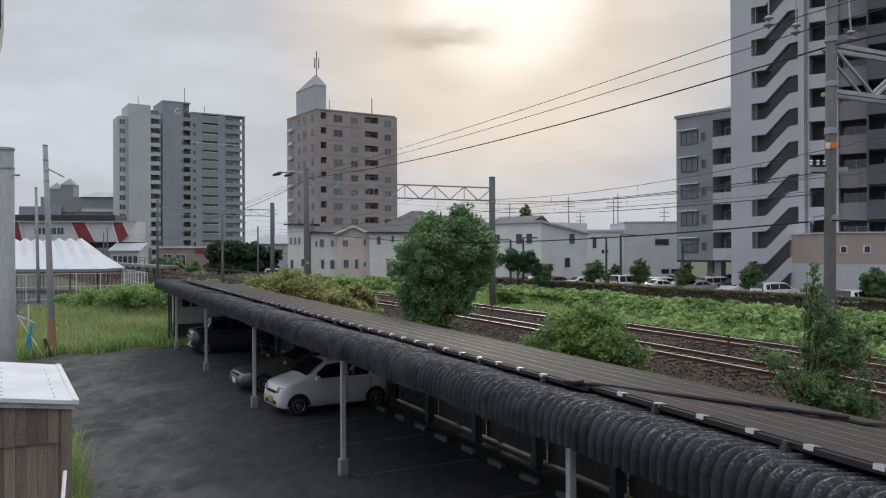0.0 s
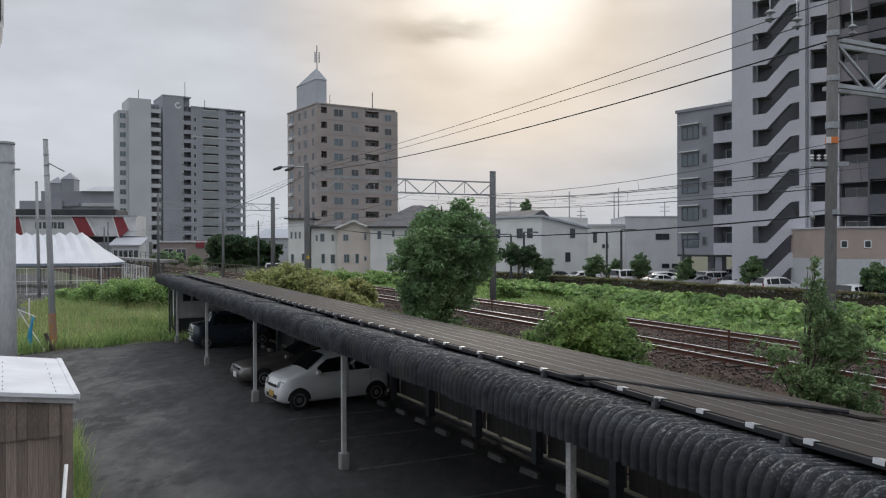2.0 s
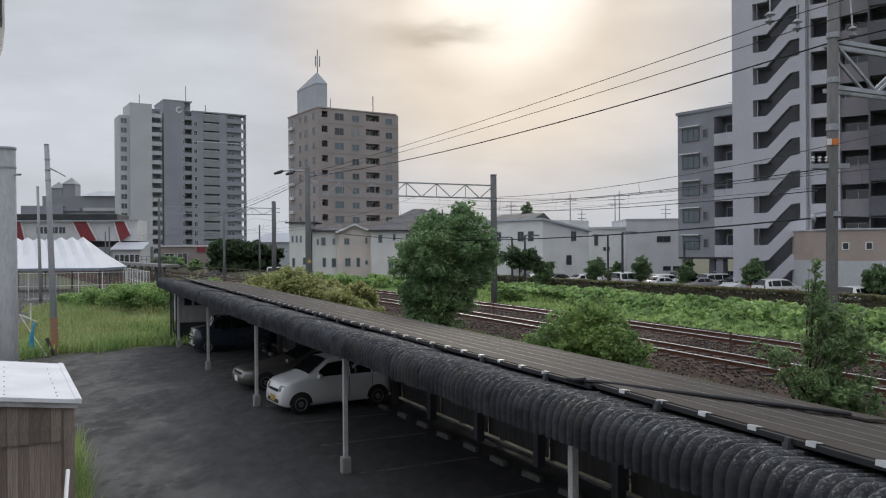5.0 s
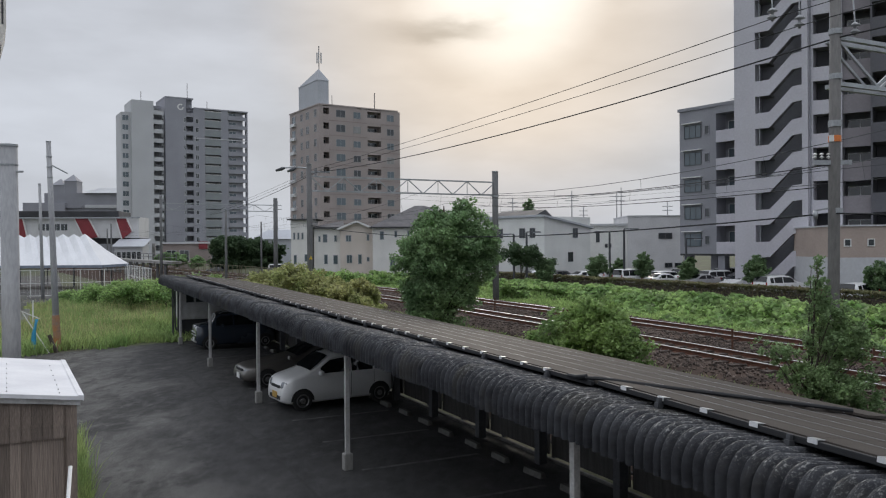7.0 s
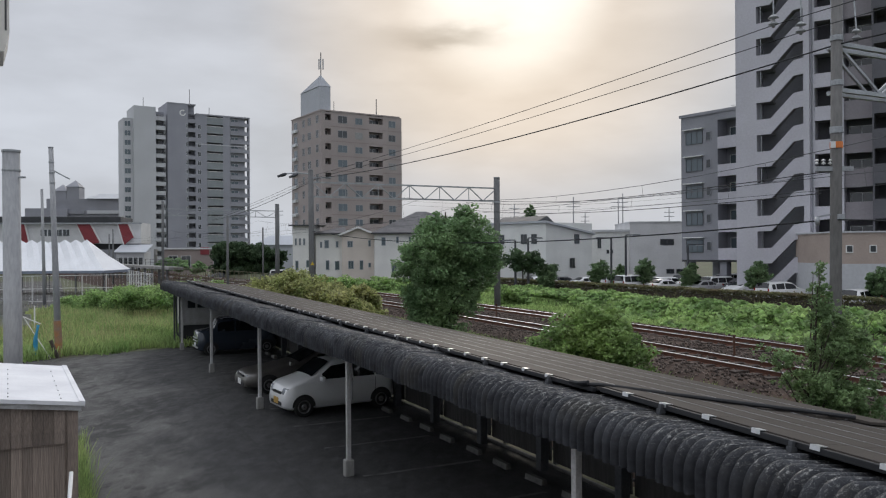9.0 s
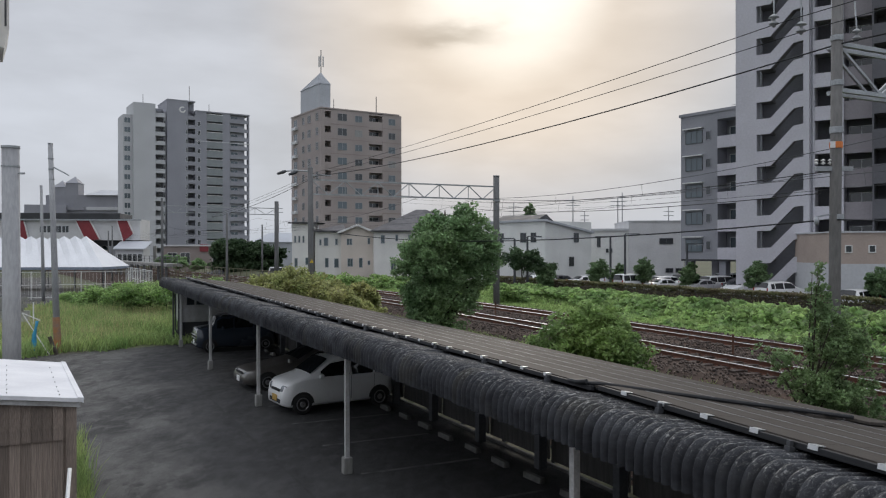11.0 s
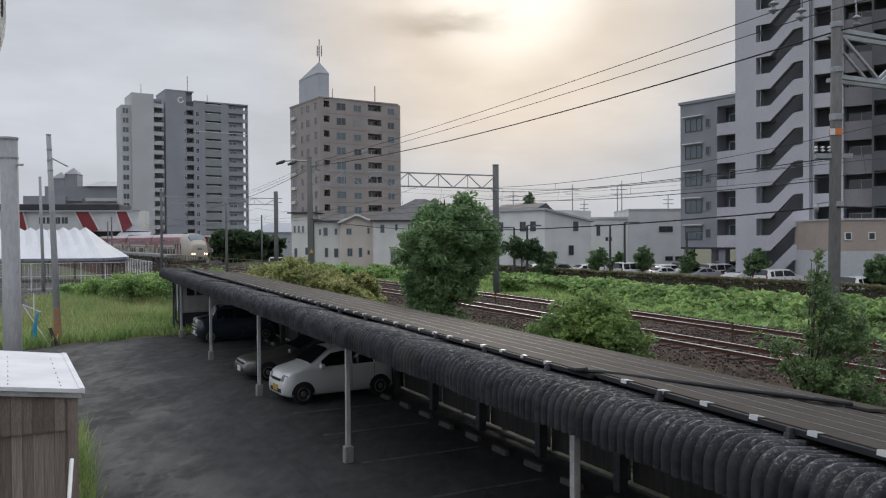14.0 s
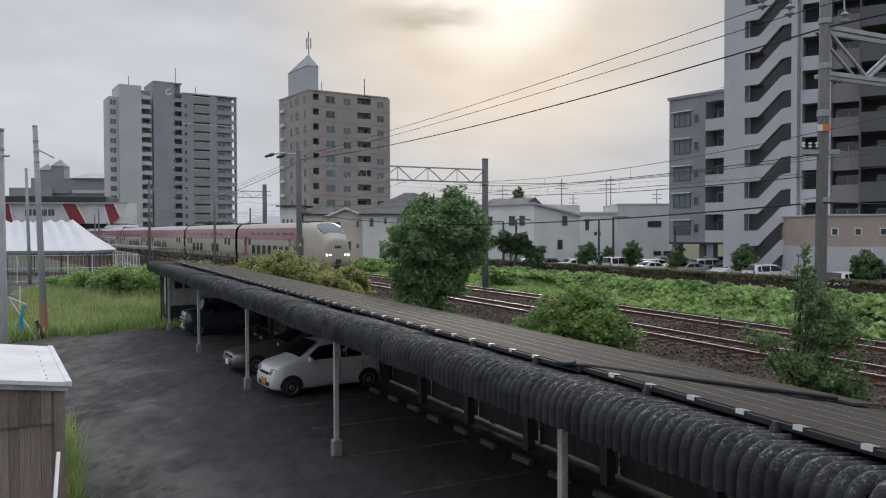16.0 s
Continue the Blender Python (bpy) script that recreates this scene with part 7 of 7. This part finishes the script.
def shell(xs, lo, hi, mat, name, parent, shape=None):
    """A strip of the car's skin on both sides between two points of the section."""
    for sgn in ((1, -1) if hi < 8 else (0,)):
        rings = []
        for x in xs:
            sec = [(y, z) for y, z in SECTION] if shape is None else shape(x)
            if sgn:
                rings.append([(x, sgn * y, z) for y, z in sec[lo:hi + 1]])
            else:
                rings.append([(x, y, z) for y, z in sec[lo:]] + [(x, -y, z) for y, z in reversed(sec[lo:-1])])
        part(name, Geo().loft(rings, closed=False, caps=False), mat, parent, smooth=True)


def train_car(lead, seed):
    L = 11.1 if lead else 9.85
    e = thing("train_car", "cream and maroon express train car with a rounded cab" if lead else "cream and maroon double-deck express train car", "train", group="cars of the train")
    back = -L
    end = L - 4.3 if lead else L
    xs = [back, back / 2, 0, end / 2, end]
    shell(xs, 0, 3, M_CREAM, "lower_side", e)
    shell(xs, 3, 5, M_MAROON, "upper_side", e)
    shell(xs, 5, 8, M_TRAINROOF, "roof", e)
    part("end_wall", Geo().add([(back, y, z) for y, z in SECTION] + [(back, -y, z) for y, z in reversed(SECTION[:-1])], [tuple(range(17))]), M_STEEL, e)
    if lead:
        def nose(x):
            u = (x - end) / 4.3
            f = 1 - 0.20 * max(0, u - 0.45) ** 1.6 / 0.55 ** 1.6
            top = 4.11 - (0 if u < 0.30 else 1.30 * ((u - 0.30) / 0.70) ** 2.4)
            return [(y * f * (1 if z < 3 else 1 - 0.12 * max(0, u - .4)), 0.45 + (z - 0.62) * (top - 0.45) / 3.49) for y, z in SECTION]
        nx = [end + 4.3 * k / 14 for k in range(15)]
        shell(nx, 0, 8, M_CREAM, "cab", e, nose)
        tip = nose(L)
        part("nose", Geo().loft([[(L + dx, y * g, 1.35 + (z - 1.35) * g) for y, z in tip] + [(L + dx, -y * g, 1.35 + (z - 1.35) * g) for y, z in reversed(tip[:-1])] for dx, g in ((0, 1), (0.10, 0.96), (0.2, 0.82), (0.26, 0.5))]), M_CREAM, e, smooth=True)
        # wide sloped windscreen
        rows = []
        for k in range(7):
            x = end + 4.3 * (0.56 + 0.34 * k / 6)
            sec = nose(x)
            pts = sec[6:]
            lift = 0.03
            half = [(y, z + lift) for y, z in pts]
            rows.append([(x, y, z) for y, z in half] + [(x, -y, z) for y, z in reversed(half[:-1])])
        part("windscreen", Geo().loft(rows, closed=False, caps=False), M_GLASSBLUE, e, smooth=True)
        for sgn in (-1, 1):
            rows = []
            for k in range(5):
                x = end + 4.3 * (0.46 + 0.44 * k / 4)
                sec = nose(x)
                h = min(1, k / 2)
                rows.append([(x, sgn * (sec[5][0] + 0.02), sec[5][1] - 0.1), (x, sgn * (sec[6][0] * (1 - h * .0) + 0.02), sec[5][1] + (sec[6][1] - sec[5][1]) * (0.4 + 0.6 * h) + 0.02)])
            part("cab_window", Geo().loft(rows, closed=False, caps=False), M_GLASSBLUE, e)
            for y in (0.95, 0.66):
                part("headlamp", Geo().tube([(L + 0.05, sgn * y, 1.35), (L + 0.27, sgn * y, 1.35)], [0.085, 0.07], 10), M_TRAINLAMP, e, "lit warm headlamp")
            part("cab_door", Geo().box(-0.32, 0.32, -0.01, 0.01, 0.95, 2.75), M_MAROON, e, m=pose(end + 0.4, sgn * 1.475, 0))
            part("door_window", Geo().box(-0.2, 0.2, -0.006, 0.006, 1.9, 2.6), M_GLASS, e, m=pose(end + 0.4, sgn * 1.494, 0))
        part("emblem", Geo().box(-0.02, 0.02, -0.28, 0.28, -0.11, 0.11), M_STEEL, e, m=pose(L + 0.24, 0, 2.0))
        part("coupler", Geo().box(L - 0.3, L + 0.5, -0.2, 0.2, 0.65, 1.0), M_STEEL, e)
        part("snow_plough", Geo().loft([[(L - 1.2, y, 0.55), (L - 0.1, y * .6, 0.55), (L - 0.1, y * .6, 0.12), (L - 1.2, y, 0.12)] for y in (-1.2, 0, 1.2)]), M_STEEL, e)
    for sgn in (-1, 1):
        lo = [-6.4 + 1.55 * k for k in range(7) if lead or k % 7 not in ((0, 1), (3, 4), (5, 6))[seed % 3]]
        for x in lo:
            part("window", Geo().box(-0.5, 0.5, -0.012, 0.012, 1.12, 1.98), M_GLASS, e, m=pose(x + 0.6, sgn * 1.475, 0))
        for x in (-6.0, -4.2, -2.4, -0.6, 1.2, 3.0, 4.6):
            part("upper_window", Geo().box(-0.5, 0.5, -0.012, 0.012, 3.0, 3.2), M_GLASS, e, m=pose(x, sgn * 1.452, 0))
        for x in (-8.3, 7.9 if not lead else 5.6):
            part("door", Geo().box(-0.45, 0.45, -0.01, 0.01, 0.9, 2.9), M_MAROON if lead else M_CREAM, e, m=pose(x, sgn * 1.48, 0))
            part("door_window", Geo().box(-0.25, 0.25, -0.008, 0.008, 1.9, 2.65), M_GLASS, e, m=pose(x, sgn * 1.493, 0))
            part("window", Geo().box(-0.35, 0.35, -0.012, 0.012, 1.95, 2.6), M_GLASS, e, m=pose(x + (1.3 if x < 0 else -1.3), sgn * 1.475, 0))
        part("skirt", Geo().box(back + 0.3, end, sgn * 1.3 - 0.03, sgn * 1.3 + 0.03, 0.38, 0.63), M_STEEL, e)
    for x in (-L + 3.2, L - (4.2 if lead else 3.2)):
        b = part("bogie", Geo().box(-1.5, 1.5, -1.0, 1.0, 0.35, 0.75), M_STEEL, e, m=pose(x, 0, 0))
        for dx in (-1.05, 1.05):
            for y in (-0.55, 0.55):
                part("wheel", Geo().tube([(dx, y - 0.06, 0.43), (dx, y + 0.06, 0.43)], 0.43, 16), M_RAILSIDE, b)
    part("underframe", Geo().box(-L + 0.2, L - 1.5, -1.2, 1.2, 0.5, 0.9), M_STEEL, e)
    for x in (-L + 1.0, L - (5.0 if lead else 1.0)):
        part("roof_unit", Geo().box(x - 0.7, x + 0.7, -0.7, 0.7, 4.0, 4.2), M_STEEL, e)
    if not lead:
        part("gangway", Geo().box(L, L + 0.2, -0.7, 0.7, 0.9, 3.6), M_TYRE, e)
    return e


CARS = [train_car(k == 0, k) for k in range(7)]
# where the front is on the track at the end, its speed there, and how it slows
FRONT, SPEED, GAIN = 47.2, 22.65, -0.42


def on_track(s):
    a, b = track(s - 7.0), track(s + 7.0)
    h = math.atan2(-(b.x - a.x), b.y - a.y)
    p = (a + b) / 2
    return Matrix.Translation((p.x, p.y, RAIL_Z)) @ Matrix.Rotation(h - math.pi / 2, 4, "Z")


def motions():
    """The train comes out of the station on the far track and passes."""
    times = [0.0, 2.0, 4.0, 6.0, 8.0, 9.0, 10.0, 10.5, 11.0] + [11.5 + 0.25 * k for k in range(19)]
    for k, car in enumerate(CARS):
        mid = 11.3 if k == 0 else 22.6 + 10.15 + 20.3 * (k - 1)
        walk(car, [(t, on_track(FRONT + SPEED * (16.0 - t) - GAIN * (16.0 - t) ** 2 + mid)) for t in times])


motions()
